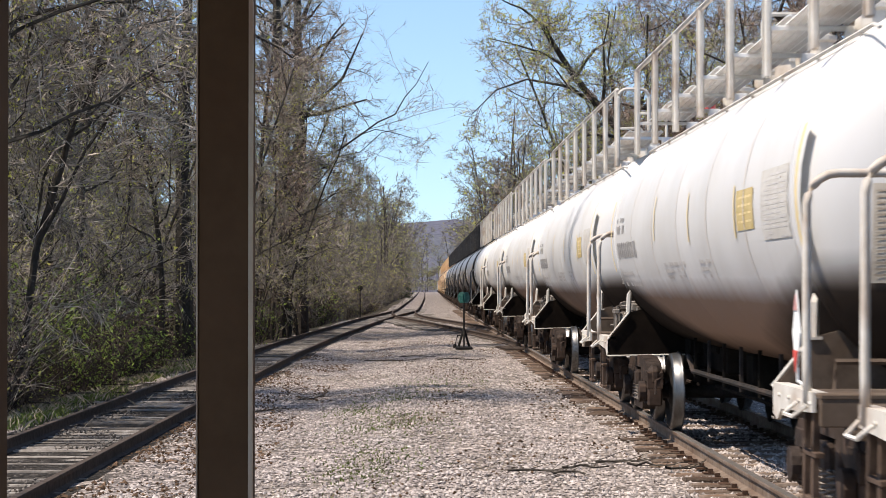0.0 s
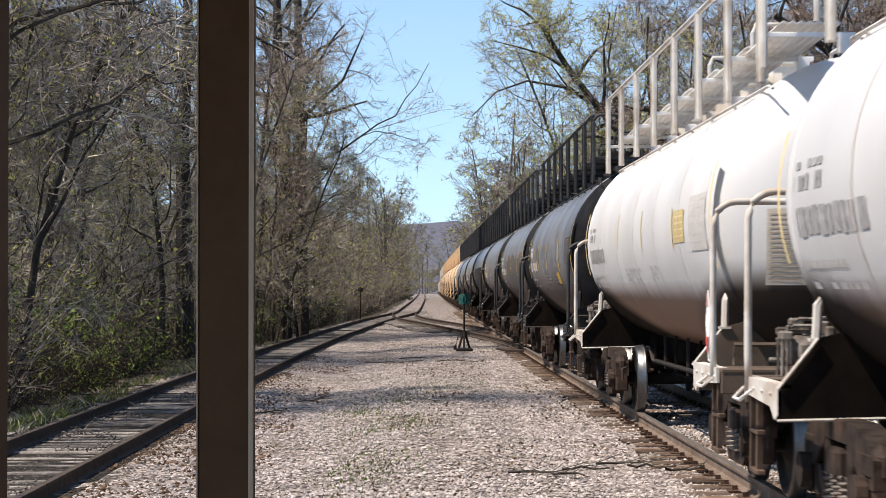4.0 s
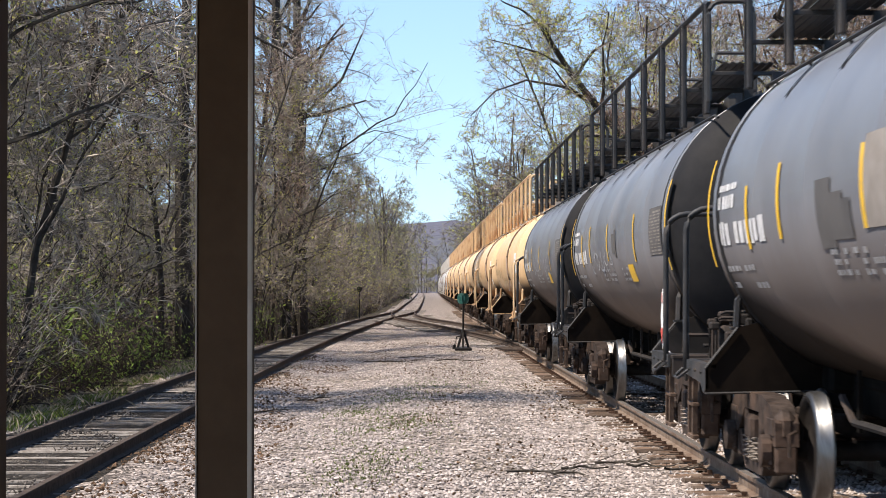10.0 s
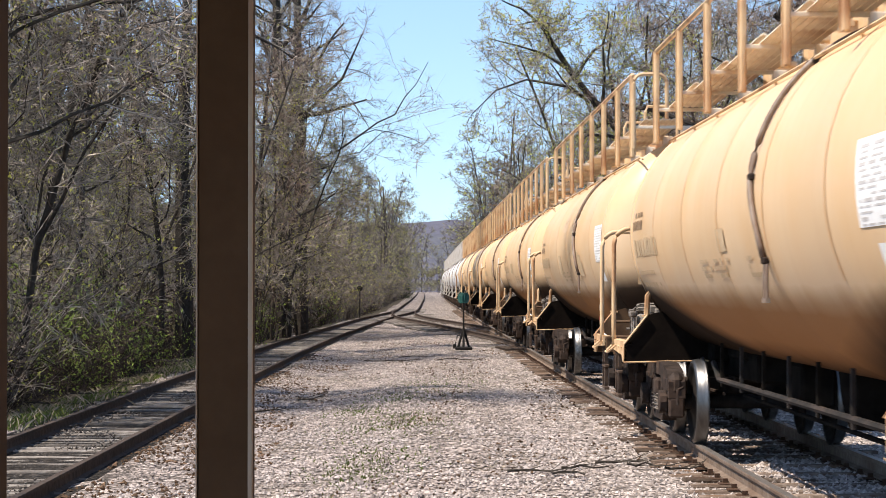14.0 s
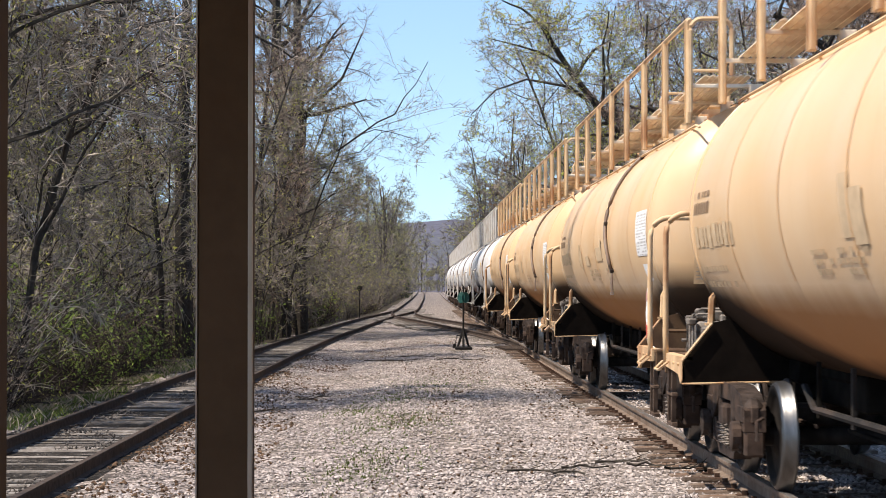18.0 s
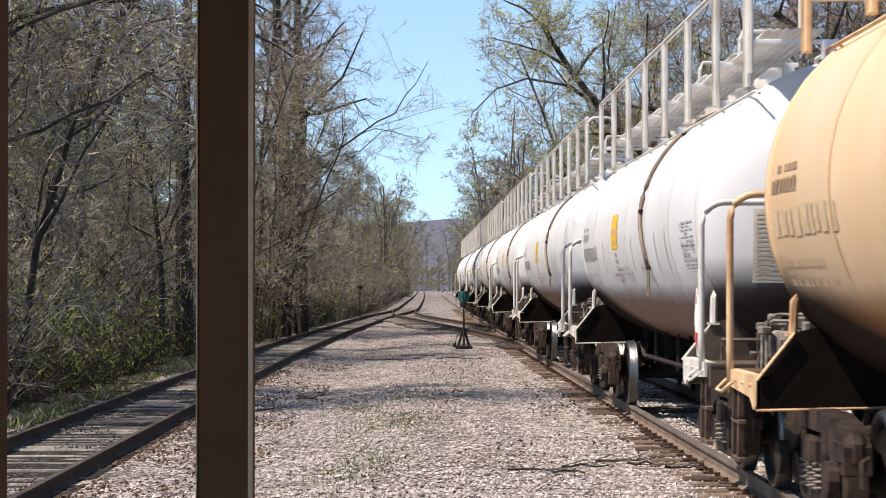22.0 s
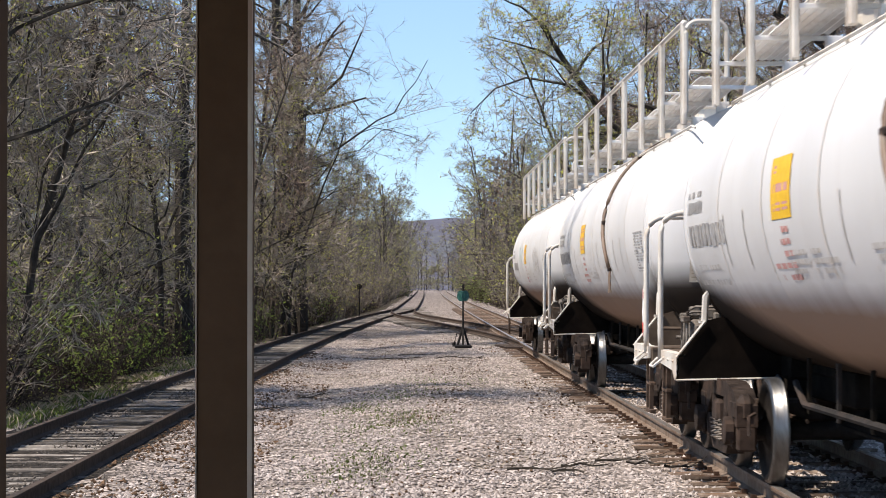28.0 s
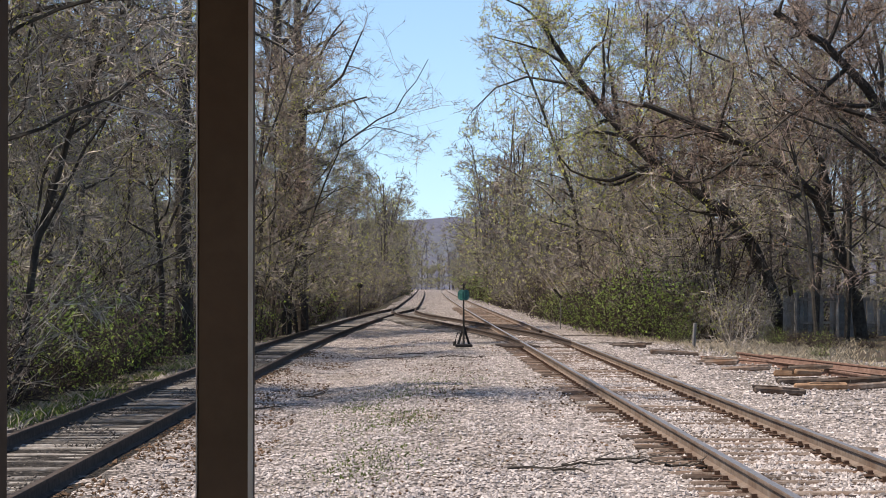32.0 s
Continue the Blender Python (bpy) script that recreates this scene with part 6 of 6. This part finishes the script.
# ---- things beside the tracks ----
# switch stand with green targets
stand = base("switch_stand", 1.36, 61.0, 0.0, "black switch stand with a round-cornered green target", "switch stand")
bm = bmesh.new()
box(bm, 0, 0, 0.05, 0.5, 0.9, 0.08, bevel=0.02)
for a in (-0.16, 0.16):
    tube(bm, [(a, 0, 0.08), (0.0, 0, 0.62)], 0.035, 6)
    tube(bm, [(0, a * 1.4, 0.08), (0.0, 0, 0.55)], 0.03, 6)
part("stand_base", bm, M_SIGNBLACK, stand)
bm = bmesh.new()
tube(bm, [(0, 0, 0.5), (0, 0, 1.82)], [0.03, 0.02], 8)
lathe(bm, [(1.76, 0.025), (1.78, 0.04), (1.84, 0.03), (1.88, 0.0)], "z", n=8)
part("mast", bm, M_SIGNBLACK, stand)
bm = bmesh.new()
tube(bm, [(0, 0, 0.40), (-0.18, 0.05, 0.42), (-0.26, 0.08, 0.12)], 0.022, 6)
lathe(bm, [(-0.06, 0.0), (-0.06, 0.05), (0.06, 0.05), (0.06, 0)], "z", at=(-0.26, 0.08, 0.10), n=8)
part("throw_lever", bm, M_SIGNBLACK, stand)
for a, w in ((-0.065, -24), (0.065, 28)):
    bm = bmesh.new()
    m = pose(a, 0, 1.52, 0, 0, w)
    pts = [(0.10 * math.cos(t) + (0.05 if math.cos(t) > 0 else -0.05) * 0.4, 0.16 * math.sin(t)) for t in (2 * math.pi * k / 16 for k in range(16))]
    vs0 = [bm.verts.new(m @ Vector((p, 0.004, q))) for p, q in pts]
    vs1 = [bm.verts.new(m @ Vector((p, -0.004, q))) for p, q in pts]
    bm.faces.new(vs0)
    bm.faces.new(vs1[::-1])
    for k in range(16):
        bm.faces.new((vs0[k], vs1[k], vs1[(k + 1) % 16], vs0[(k + 1) % 16]))
    part("target", bm, M_SIGNGREEN, stand, "green target blade")
bm = bmesh.new()
box(bm, 0, -0.02, 1.52, 0.05, 0.03, 0.09)
part("target_hub", bm, M_PLACARD_WHITE, stand)

# small line-side signs
sign = base("derail_sign", -3.55, 130, -0.3, "dark round sign on a thin post by the side track", "sign")
bm = bmesh.new()
tube(bm, [(0, 0, 0), (0, 0, 2.0)], 0.035, 6)
part("sign_post", bm, M_SIGNBLACK, sign)
bm = bmesh.new()
lathe(bm, [(-0.012, 0.0), (-0.012, 0.17), (0.012, 0.17), (0.012, 0.0)], "y", at=(0, -0.04, 1.98), n=16)
part("sign_disc", bm, M_SIGNBLACK, sign)
sign = base("whistle_sign", 5.9, 86, -0.12, "tilted black board on a thin post by the brush", "sign")
bm = bmesh.new()
tube(bm, [(0, 0, 0), (0.02, 0, 1.5)], 0.022, 6)
part("sign_post", bm, M_OLDWOOD, sign)
bm = bmesh.new()
plate(bm, [(-0.30, 1.72), (-0.27, 1.79), (0.06, 1.44), (0.06, 1.30)], "y", -0.05, 0.02)
part("sign_board", bm, M_SIGNBLACK, sign)

# weathered board fence behind the right-hand trees
fence = base("fence", 0, 0, 0, "weathered grey board fence, some boards leaning", "fence")
frnd = random.Random(8)
boards = []
for k in range(4):
    bm = bmesh.new()
    h = 1.56 + 0.06 * k
    plate(bm, [(-0.07, 0), (-0.07, h - 0.05), (-0.04, h), (0.04, h), (0.07, h - 0.05), (0.07, 0)], "y", 0, 0.022)
    me = bpy.data.meshes.new("board")
    bm.to_mesh(me)
    bm.free()
    me.materials.append(M_OLDWOOD)
    boards.append(me)
x = 13.2
while x < 21.5:
    ob = new("board", frnd.choice(boards))
    ob.parent = fence
    y = 75 + (x - 13.6) * 0.18
    ob.matrix_basis = pose(x, y, ground_z(x, y) - 0.05 + frnd.gauss(0, 0.02), 0, frnd.gauss(0, 1.0), 10)
    x += 0.155 if frnd.random() > 0.06 else 0.34
for k in range(6):
    bm = bmesh.new()
    x = 13.6 + 1.55 * k
    y = 75.1 + (x - 13.6) * 0.18
    box(bm, x, y - 0.16, ground_z(x, y) + 0.8, 0.10, 0.10, 1.7, bevel=0.01)
    part("fence_post", bm, M_OLDWOOD, fence)
for z in (0.45, 1.28):
    bm = bmesh.new()
    a, b = Vector((13.5, 74.9, ground_z(13.5, 75) + z)), Vector((21.6, 76.36, ground_z(21.5, 76) + z))
    d = (b - a)
    box(bm, 0, 0, 0, d.length, 0.04, 0.09, Matrix.Translation((a + b) / 2) @ pose(0, 0, 0, 0, 0, math.degrees(math.atan2(d.y, d.x))))
    part("fence_rail", bm, M_OLDWOOD, fence)

# scrap heap: old rails and ties beside the main track
srnd = random.Random(12)


def old_rail(x, y, z, length, turn, tilt=0.0):
    bm = bmesh.new()
    vs = []
    for s in (-length / 2, length / 2):
        vs.append([bm.verts.new((s, a, b)) for a, b in RAIL_PROF])
    k = len(RAIL_PROF)
    for i in range(k):
        bm.faces.new((vs[0][i], vs[0][(i + 1) % k], vs[1][(i + 1) % k], vs[1][i]))
    bm.faces.new(vs[0][::-1])
    bm.faces.new(vs[1])
    bmesh.ops.recalc_face_normals(bm, faces=bm.faces)
    me = bpy.data.meshes.new("scrap_rail")
    bm.to_mesh(me)
    bm.free()
    ob = link("scrap_rail", me, M_RUST, None)
    ob.matrix_basis = pose(x, y, z, srnd.uniform(-20, 20), tilt, turn)
    return tagged(ob, "rusty length of old rail lying on the gravel", "rail", "scrap rails")


for x, y, z, ln, tn in ((9.15, 50.0, 0.12, 12.0, -84.5), (8.75, 47.0, 0.12, 11.0, -86), (9.5, 48.5, 0.10, 11.5, -85.5), (8.95, 45.0, 0.26, 8.0, -82), (8.2, 51.5, 0.07, 5.0, -70), (9.9, 46.0, 0.10, 9.0, -87)):
    old_rail(x, y, z + ground_z(x, y) + 0.05, ln, tn)
scrap = [(7.65, 52, 0, 1.1, 3, 0), (7.4, 47, 0, 1.1, -4, 0), (6.25, 36, 0, 0.9, 2, 0), (7.85, 43.6, 0.05, 0.8, -12, 1), (7.5, 41, 0, 0.9, 6, 0), (7.45, 38.5, 0.0, 1.0, 4, 1), (8.5, 45, 0.1, 1.0, -8, 0),
         (8.6, 40.8, 0.05, 1.6, 5, 0), (8.3, 38.9, 0.0, 1.2, 8, 0), (7.2, 49.4, 0.0, 0.8, -10, 0), (6.9, 56, 0, 1.3, 4, 0), (6.3, 62, 0.0, 1.0, -6, 0), (7.9, 42.3, 0.12, 0.7, 30, 1)]
for x, y, z, ln, tn, k in scrap:
    bm = bmesh.new()
    m = pose(x, y, z + ground_z(x, y) + 0.09, srnd.uniform(-6, 6), srnd.uniform(-4, 4), tn)
    box(bm, 0, 0, -0.02, ln, 0.17, 0.12, m, bevel=0.03)
    for _ in range(3):
        box(bm, srnd.uniform(-0.5, 0.5) * ln, srnd.uniform(-0.05, 0.05), 0.03, srnd.uniform(0.2, 0.7), 0.06, 0.05, m)
    ob = part("scrap_tie", bm, M_TIEORANGE if k else M_TIEMAIN, None)
    tagged(ob, "split old tie showing orange rotten wood" if k else "grey discarded railway tie", "tie", "discarded ties")

stub = base("stake", 8.4, 63.5, -0.2, "short grey stake standing in the gravel", "stake")
bm = bmesh.new()
box(bm, 0, 0, 0.42, 0.09, 0.09, 0.85, pose(0, 0, 0, 0, 4, 20), bevel=0.012)
part("stake_shaft", bm, M_OLDWOOD, stub)

# broken branches and sticks on the gravel
L_STICK = "broken dead branch lying on the gravel"
for k, (x, y, ln, tn) in enumerate(((1.2, 21.3, 0.55, 3), (1.75, 21.7, 0.5, 18), (2.45, 21.9, 0.5, -12), (1.5, 21.0, 0.4, -25), (2.2, 22.4, 0.6, 8), (-0.6, 53.5, 1.5, 3), (1.1, 52.5, 1.2, -4), (0.0, 55.5, 1.0, 8), (2.75, 21.4, 0.45, 14), (-2.4, 34.0, 1.0, 60), (-1.9, 37.5, 1.4, 70),
                                    (-5.6, 40, 2.0, 8), (-6.0, 37, 1.7, -12), (-5.9, 44, 2.4, 5), (-5.8, 50, 1.8, 15), (7.0, 60, 1.6, 12), (6.6, 66, 2.0, 25), (5.9, 74, 1.8, 10))):
    p = Plant(200 + k)
    pts = [Vector((-ln / 2 + ln * i / 5, p.rnd.gauss(0, 0.05), 0.03 + abs(p.rnd.gauss(0, 0.02)))) for i in range(6)]
    p.stem(pts, 0.015, 0.007, 5, 0)
    for j in range(5):
        q = pts[j]
        e = Vector((p.rnd.uniform(0.1, 0.4), p.rnd.uniform(-0.35, 0.35), p.rnd.uniform(0.0, 0.12)))
        p.stem([q, q + e * 0.6, q + e], 0.006, 0.003, 3, 0)
    v, f, s = p.wood
    ob = raw("branch", v, f, [M_BARK], slots=s)
    ob.matrix_basis = pose(x, y, ground_z(x, y), 0, 0, tn)
    tagged(ob, L_STICK, "branch", "fallen branches")
log = Plant(240)
log.stem([Vector((-1.2, 0, 0.16)), Vector((-0.4, 0.05, 0.2)), Vector((0.5, 0, 0.17)), Vector((1.2, -0.1, 0.2))], 0.17, 0.13, 9, 0)
v, f, s = log.wood
ob = raw("log", v, f, [M_BARK], slots=s)
ob.matrix_basis = pose(-7.3, 58, ground_z(-7.3, 58), 0, 0, 12)
tagged(ob, "dark rotting log at the foot of the thicket", "log")

# grass tufts beside the side track and thin weeds on the path
grnd = np.random.RandomState(4)


def blades(name, n, spots, material, label, high):
    vs, fs = [], []
    for _ in range(n):
        cx, cy, rx, ry = spots[grnd.randint(len(spots))]
        x, y = cx + grnd.normal() * rx, cy + grnd.normal() * ry
        z = ground_z(x, y)
        h = high * grnd.uniform(0.5, 1.4)
        a = grnd.uniform(0, 6.28)
        w = 0.006 + 0.004 * grnd.rand()
        dx, dy = h * 0.6 * grnd.normal(), h * 0.6 * grnd.normal()
        i = len(vs)
        ux, uy = math.cos(a) * w, math.sin(a) * w
        vs += [(x - ux, y - uy, z - 0.01), (x + ux, y + uy, z - 0.01), (x + dx * 0.4 + ux * 0.7, y + dy * 0.4 + uy * 0.7, z + h * 0.6), (x + dx, y + dy, z + h)]
        fs += [(i, i + 1, i + 2), (i, i + 2, i + 3)]
    return tagged(raw(name, vs, fs, material), label, "grass", kind="stuff")


verge = [(siding_x(y) - 2.25 + 0.3 * math.sin(y), y, 0.30, 1.2) for y in (29, 31, 33, 36, 39, 43, 47, 50, 53, 57, 62, 68)]
blades("grass", 22000, verge, M_GRASS, "fresh green grass along the side track", 0.085)
blades("dry_grass", 15000, [(a - 0.5, b, 0.6, 2.0) for a, b, _, _ in verge] + [(0.178 * y, y, 1.2, 2.0) for y in (58, 62, 66, 70)] + [(right_edge(y) - 0.3, y, 0.7, 2.0) for y in (44, 48, 53, 58, 64, 72, 80)], M_DRYGRASS, "dead straw and stalks at the wood's edge", 0.13)
blades("weeds", 3600, [(-0.6, 21.5, 0.3, 1.0), (-0.5, 24, 0.35, 1.2), (-0.6, 28.5, 0.4, 1.2), (-0.1, 30, 0.4, 1.2), (-0.3, 36.5, 0.4, 1.2), (-0.9, 33, 0.3, 0.8), (0.4, 41, 0.6, 1.5)], M_GRASS, "sparse low weeds on the gravel", 0.030)

# ---- porch: the camera looks out past its posts ----
porch = tagged(new("porch"), "small open porch with brown posts, its unseen low roof added to shade them", "porch", kind="structure")
bm = bmesh.new()
box(bm, -0.2, 0.6, 0.0, 4.0, 8.2, 0.5, bevel=0.02)
part("porch_floor", bm, M_CONCRETE, porch)
# low roof out of view, added to keep the posts in shade
bm = bmesh.new()
box(bm, -0.3, 2.0, 2.95, 4.0, 6.0, 0.16, bevel=0.02)
part("porch_roof", bm, M_POST, porch)


def porch_post(x, y, w, worn=True):
    post = base("post", x, y, 0.25, "dark brown painted steel porch post with the light on its edges painted pale", "post", "porch posts")
    bm = bmesh.new()
    box(bm, 0, 0, 1.30, w, w, 2.60, bevel=0.006)
    part("shaft", bm, M_POST, post)
    # light along the post's edges, painted as pale strips
    for s, e in ((-1, 0.003), (1, 0.009)) if worn else ():
        bm = bmesh.new()
        box(bm, s * (w / 2 - 0.001), -w / 2 + 0.003, 1.30, e, 0.013, 2.59, bevel=0.001)
        part("worn_edge", bm, M_POSTEDGE, post)
    bm = bmesh.new()
    box(bm, 0, 0, 0.01, w + 0.08, w + 0.08, 0.02, bevel=0.004)
    part("base_plate", bm, M_POST, post)
    return post


porch_post(-0.383, 4.2, 0.108)
porch_post(-0.884, 4.2, 0.108, False)

# ---- ties, plates and loose ballast ----
prnd = random.Random(77)


def tie_mesh(seed, length, w, h, wear, material=M_TIE):
    """A weathered timber: rounded, slightly bowed, with split ends."""
    r = random.Random(seed)
    bm = bmesh.new()
    rings = []
    for i in range(5):
        x = -length / 2 + length * i / 4 + r.uniform(-0.02, 0.02)
        dz, dw = r.uniform(-wear, wear) * 0.5, r.uniform(-wear, wear)
        rings.append([bm.verts.new((x + r.uniform(-0.015, 0.015), a * (w / 2 + dw), b)) for a, b in
                      ((-1, -h), (-1, -0.02 + dz), (-0.86, dz), (-0.1, dz - 0.006), (0.86, dz), (1, -0.02 + dz), (1, -h))])
    for a, b in zip(rings, rings[1:]):
        for k in range(6):
            bm.faces.new((a[k], a[k + 1], b[k + 1], b[k]))
    bm.faces.new(rings[0][::-1])
    bm.faces.new(rings[-1])
    bmesh.ops.recalc_face_normals(bm, faces=bm.faces)
    me = bpy.data.meshes.new("tie")
    bm.to_mesh(me)
    bm.free()
    me.materials.append(material)
    return me


tie_meshes = [tie_mesh(k, 2.5, 0.155, 0.16, 0.022) for k in range(5)]
main_ties = [tie_mesh(40 + k, 2.5, 0.20, 0.16, 0.018, M_TIEMAIN) for k in range(5)]
long_ties = [tie_mesh(20 + k, 3.7, 0.22, 0.16, 0.015) for k in range(2)]
plates_v, plates_f = [], []


def add_box(vs, fs, x, y, z, sx, sy, sz):
    i = len(vs)
    vs += [(x + a * sx / 2, y + b * sy / 2, z + c * sz / 2) for a in (-1, 1) for b in (-1, 1) for c in (-1, 1)]
    fs += [tuple(i + j for j in q) for q in ((0, 1, 3, 2), (4, 6, 7, 5), (0, 4, 5, 1), (2, 3, 7, 6), (0, 2, 6, 4), (1, 5, 7, 3))]


def lay_ties(parent, line, y0, y1, gap, level, plates_to, meshes, rise=lambda y: 0.0):
    y = y0
    while y < y1:
        high = level + rise(y)
        x = line(y) + prnd.gauss(0, 0.05)
        ob = new("tie", prnd.choice(meshes))
        ob.parent = parent
        turn = math.degrees(math.atan((line(y + 1) - line(y - 1)) / 2))
        ob.matrix_basis = pose(x, y, high + prnd.gauss(0, 0.008), 0, prnd.gauss(0, 0.4), -turn + prnd.gauss(0, 1.0))
        if y < plates_to:
            for s in (-1, 1):
                cx = line(y) + s * 0.7535
                add_box(plates_v, plates_f, cx, y, high + 0.006, 0.34, 0.17, 0.014)
                for a in (-0.10, 0.10):
                    add_box(plates_v, plates_f, cx + a, y + prnd.choice((-0.05, 0.05)), high + 0.03, 0.05, 0.035, 0.045)
        y += gap + prnd.gauss(0, 0.025)


lay_ties(main_track, main_x, 13, 158, 0.54, -0.010, 70, main_ties)
lay_ties(siding, siding_x, 14, 165, 0.50, 0.012, 0, tie_meshes, siding_dz)
for k in range(52):
    y = 64 + 1.5 * k
    ob = new("tie", long_ties[k % 2])
    ob.parent = crossover
    ob.matrix_basis = pose(cross_x(y) + prnd.gauss(0, 0.1), y, -0.012 + cross_dz(y), 0, 0, prnd.gauss(0, 1.5) + 3)
tagged(raw("tie_plates", plates_v, plates_f, M_PLATE, main_track), kind="stuff")

# crushed stone: many small irregular lumps, denser round the ties than on the trodden path
SHAPES = []
for k in range(12):
    r = np.random.RandomState(k)
    d = np.array([(1, 0, 0), (-1, 0, 0), (0, 1, 0), (0, -1, 0), (0, 0, 1), (0, 0, -1)], float)
    SHAPES.append(d * r.uniform(0.55, 1.15, (6, 1)) + r.uniform(-0.25, 0.25, (6, 3)))
OCT = np.array([(0, 2, 4), (2, 1, 4), (1, 3, 4), (3, 0, 4), (2, 0, 5), (1, 2, 5), (3, 1, 5), (0, 3, 5)])


def scatter(name, n, y0, y1, x_of, size, label, seed, material, power=1.0, lift=0.3, keep=None):
    """n stones between y0 and y1; x_of gives the two sides at y."""
    r = np.random.RandomState(seed)
    vs, fs = [], []
    count = 0
    for _ in range(n):
        y = y0 + (y1 - y0) * r.rand() ** power
        a, b = x_of(y)
        x = a + (b - a) * r.rand()
        if keep and not keep(x, y, r):
            continue
        s = size * r.uniform(0.5, 1.5)
        t = r.uniform(0, 6.28)
        c, q = math.cos(t), math.sin(t)
        sh = SHAPES[r.randint(12)] * (s, s, s * 0.75)
        p = np.empty((6, 3))
        p[:, 0] = sh[:, 0] * c - sh[:, 1] * q + x
        p[:, 1] = sh[:, 0] * q + sh[:, 1] * c + y
        p[:, 2] = sh[:, 2] + ground_z(x, y) + lift * s
        vs.append(p)
        fs.append(OCT + 6 * count)
        count += 1
    ob = raw(name, np.concatenate(vs).tolist(), np.concatenate(fs).tolist(), material)
    return tagged(ob, label, "gravel", kind="stuff")


def path_keep(x, y, r):
    # the trodden middle has fewer loose stones, in patches
    return r.rand() < 0.6 + 0.8 * noise.noise((x * 0.9, y * 0.35, 2))


L_GRAVEL = "pale crushed limestone pieces, loose"
scatter("ballast", 21000, 16, 75, lambda y: (main_x(y) - 2.4, main_x(y) + 2.2), 0.027, L_GRAVEL, 1, M_STONE, 1.9, 0.0)
scatter("ballast", 13000, 16, 75, lambda y: (main_x(y) - 0.66, main_x(y) + 0.66), 0.028, L_GRAVEL, 5, M_STONE, 1.6, 0.35)
scatter("ballast", 7000, 18, 62, lambda y: (siding_x(y) - 1.8, siding_x(y) + 1.7), 0.030, L_GRAVEL, 2, M_STONEDARK, 1.5, -0.5)
scatter("gravel", 62000, 17, 80, lambda y: (siding_x(y) + 1.4, main_x(y) - 2.0), 0.021, L_GRAVEL, 3, M_STONE, 2.0, 0.4, path_keep)
scatter("ballast", 5000, 17, 60, lambda y: (siding_x(y) - 0.68, siding_x(y) + 0.66), 0.02, L_GRAVEL, 7, M_STONEDARK, 1.4, 2.4, lambda x, y, r: noise.noise((x * 1.1, y * 0.5, 12)) > 0.12)
scatter("leaf_litter", 4500, 17, 60, lambda y: (siding_x(y) + 0.85, siding_x(y) + 2.6), 0.022, "scattered dead leaves and bark bits, on the path also standing in for tree shadows", 8, M_LITTER, 1.4, 0.6, lambda x, y, r: noise.noise((x * 0.8, y * 0.3, 5)) > -0.1)
# on the path the dark patches also stand in for tree shadows
scatter("leaf_litter", 5000, 18, 75, lambda y: (siding_x(y) + 1.2, main_x(y) - 1.2), 0.02, "scattered dead leaves and bark bits, on the path also standing in for tree shadows", 6, M_LITTER, 1.2, 0.6, lambda x, y, r: noise.noise((x * 0.6, y * 0.18, 7)) > 0.08)
scatter("gravel", 7000, 24, 66, lambda y: (main_x(y) + 2.0, right_edge(y) + 1.0), 0.036, L_GRAVEL, 4, M_STONE, 1.3, 0.3)

# ---- motion ----
SPEED = [(0, 15.08), (3, 15.06), (6, 14.96), (9, 14.80), (12, 14.56), (15, 14.35), (18, 14.04), (20, 13.81), (22, 13.48), (24, 13.22), (26, 13.08), (28, 12.93), (30, 12.83), (32, 12.85)]


def speed(t):
    for (a, u), (b, w) in zip(SPEED, SPEED[1:]):
        if t <= b:
            return u + (w - u) * (t - a) / (b - a)
    return SPEED[-1][1]


GONE = [0.0]
for k in range(32 * FPS):
    GONE.append(GONE[-1] + (speed(k / FPS) + speed((k + 1) / FPS)) / 2 / FPS)


def motions():
    for car, y in cars:
        walk(car, [(t, car_pose(y - GONE[t * FPS])) for t in range(33)])
        # wheels turn while their car is near enough for it to show
        near = [k for k in range(len(GONE)) if -4 < y - GONE[k] < 34]
        if not near:
            continue
        ks = sorted({0, *range(near[0], near[-1] + 1), len(GONE) - 1})
        for truck in car.children:
            for w in truck.children:
                if w.name.startswith("wheelset"):
                    rows = []
                    for k in ks:
                        d = GONE[min(max(k, near[0]), near[-1])]
                        rows.append((k / FPS, Matrix.Translation(w.matrix_basis.translation) @ pose(0, 0, 0, math.degrees(d / 0.457) % 360)))
                    walk(w, rows)


motions()
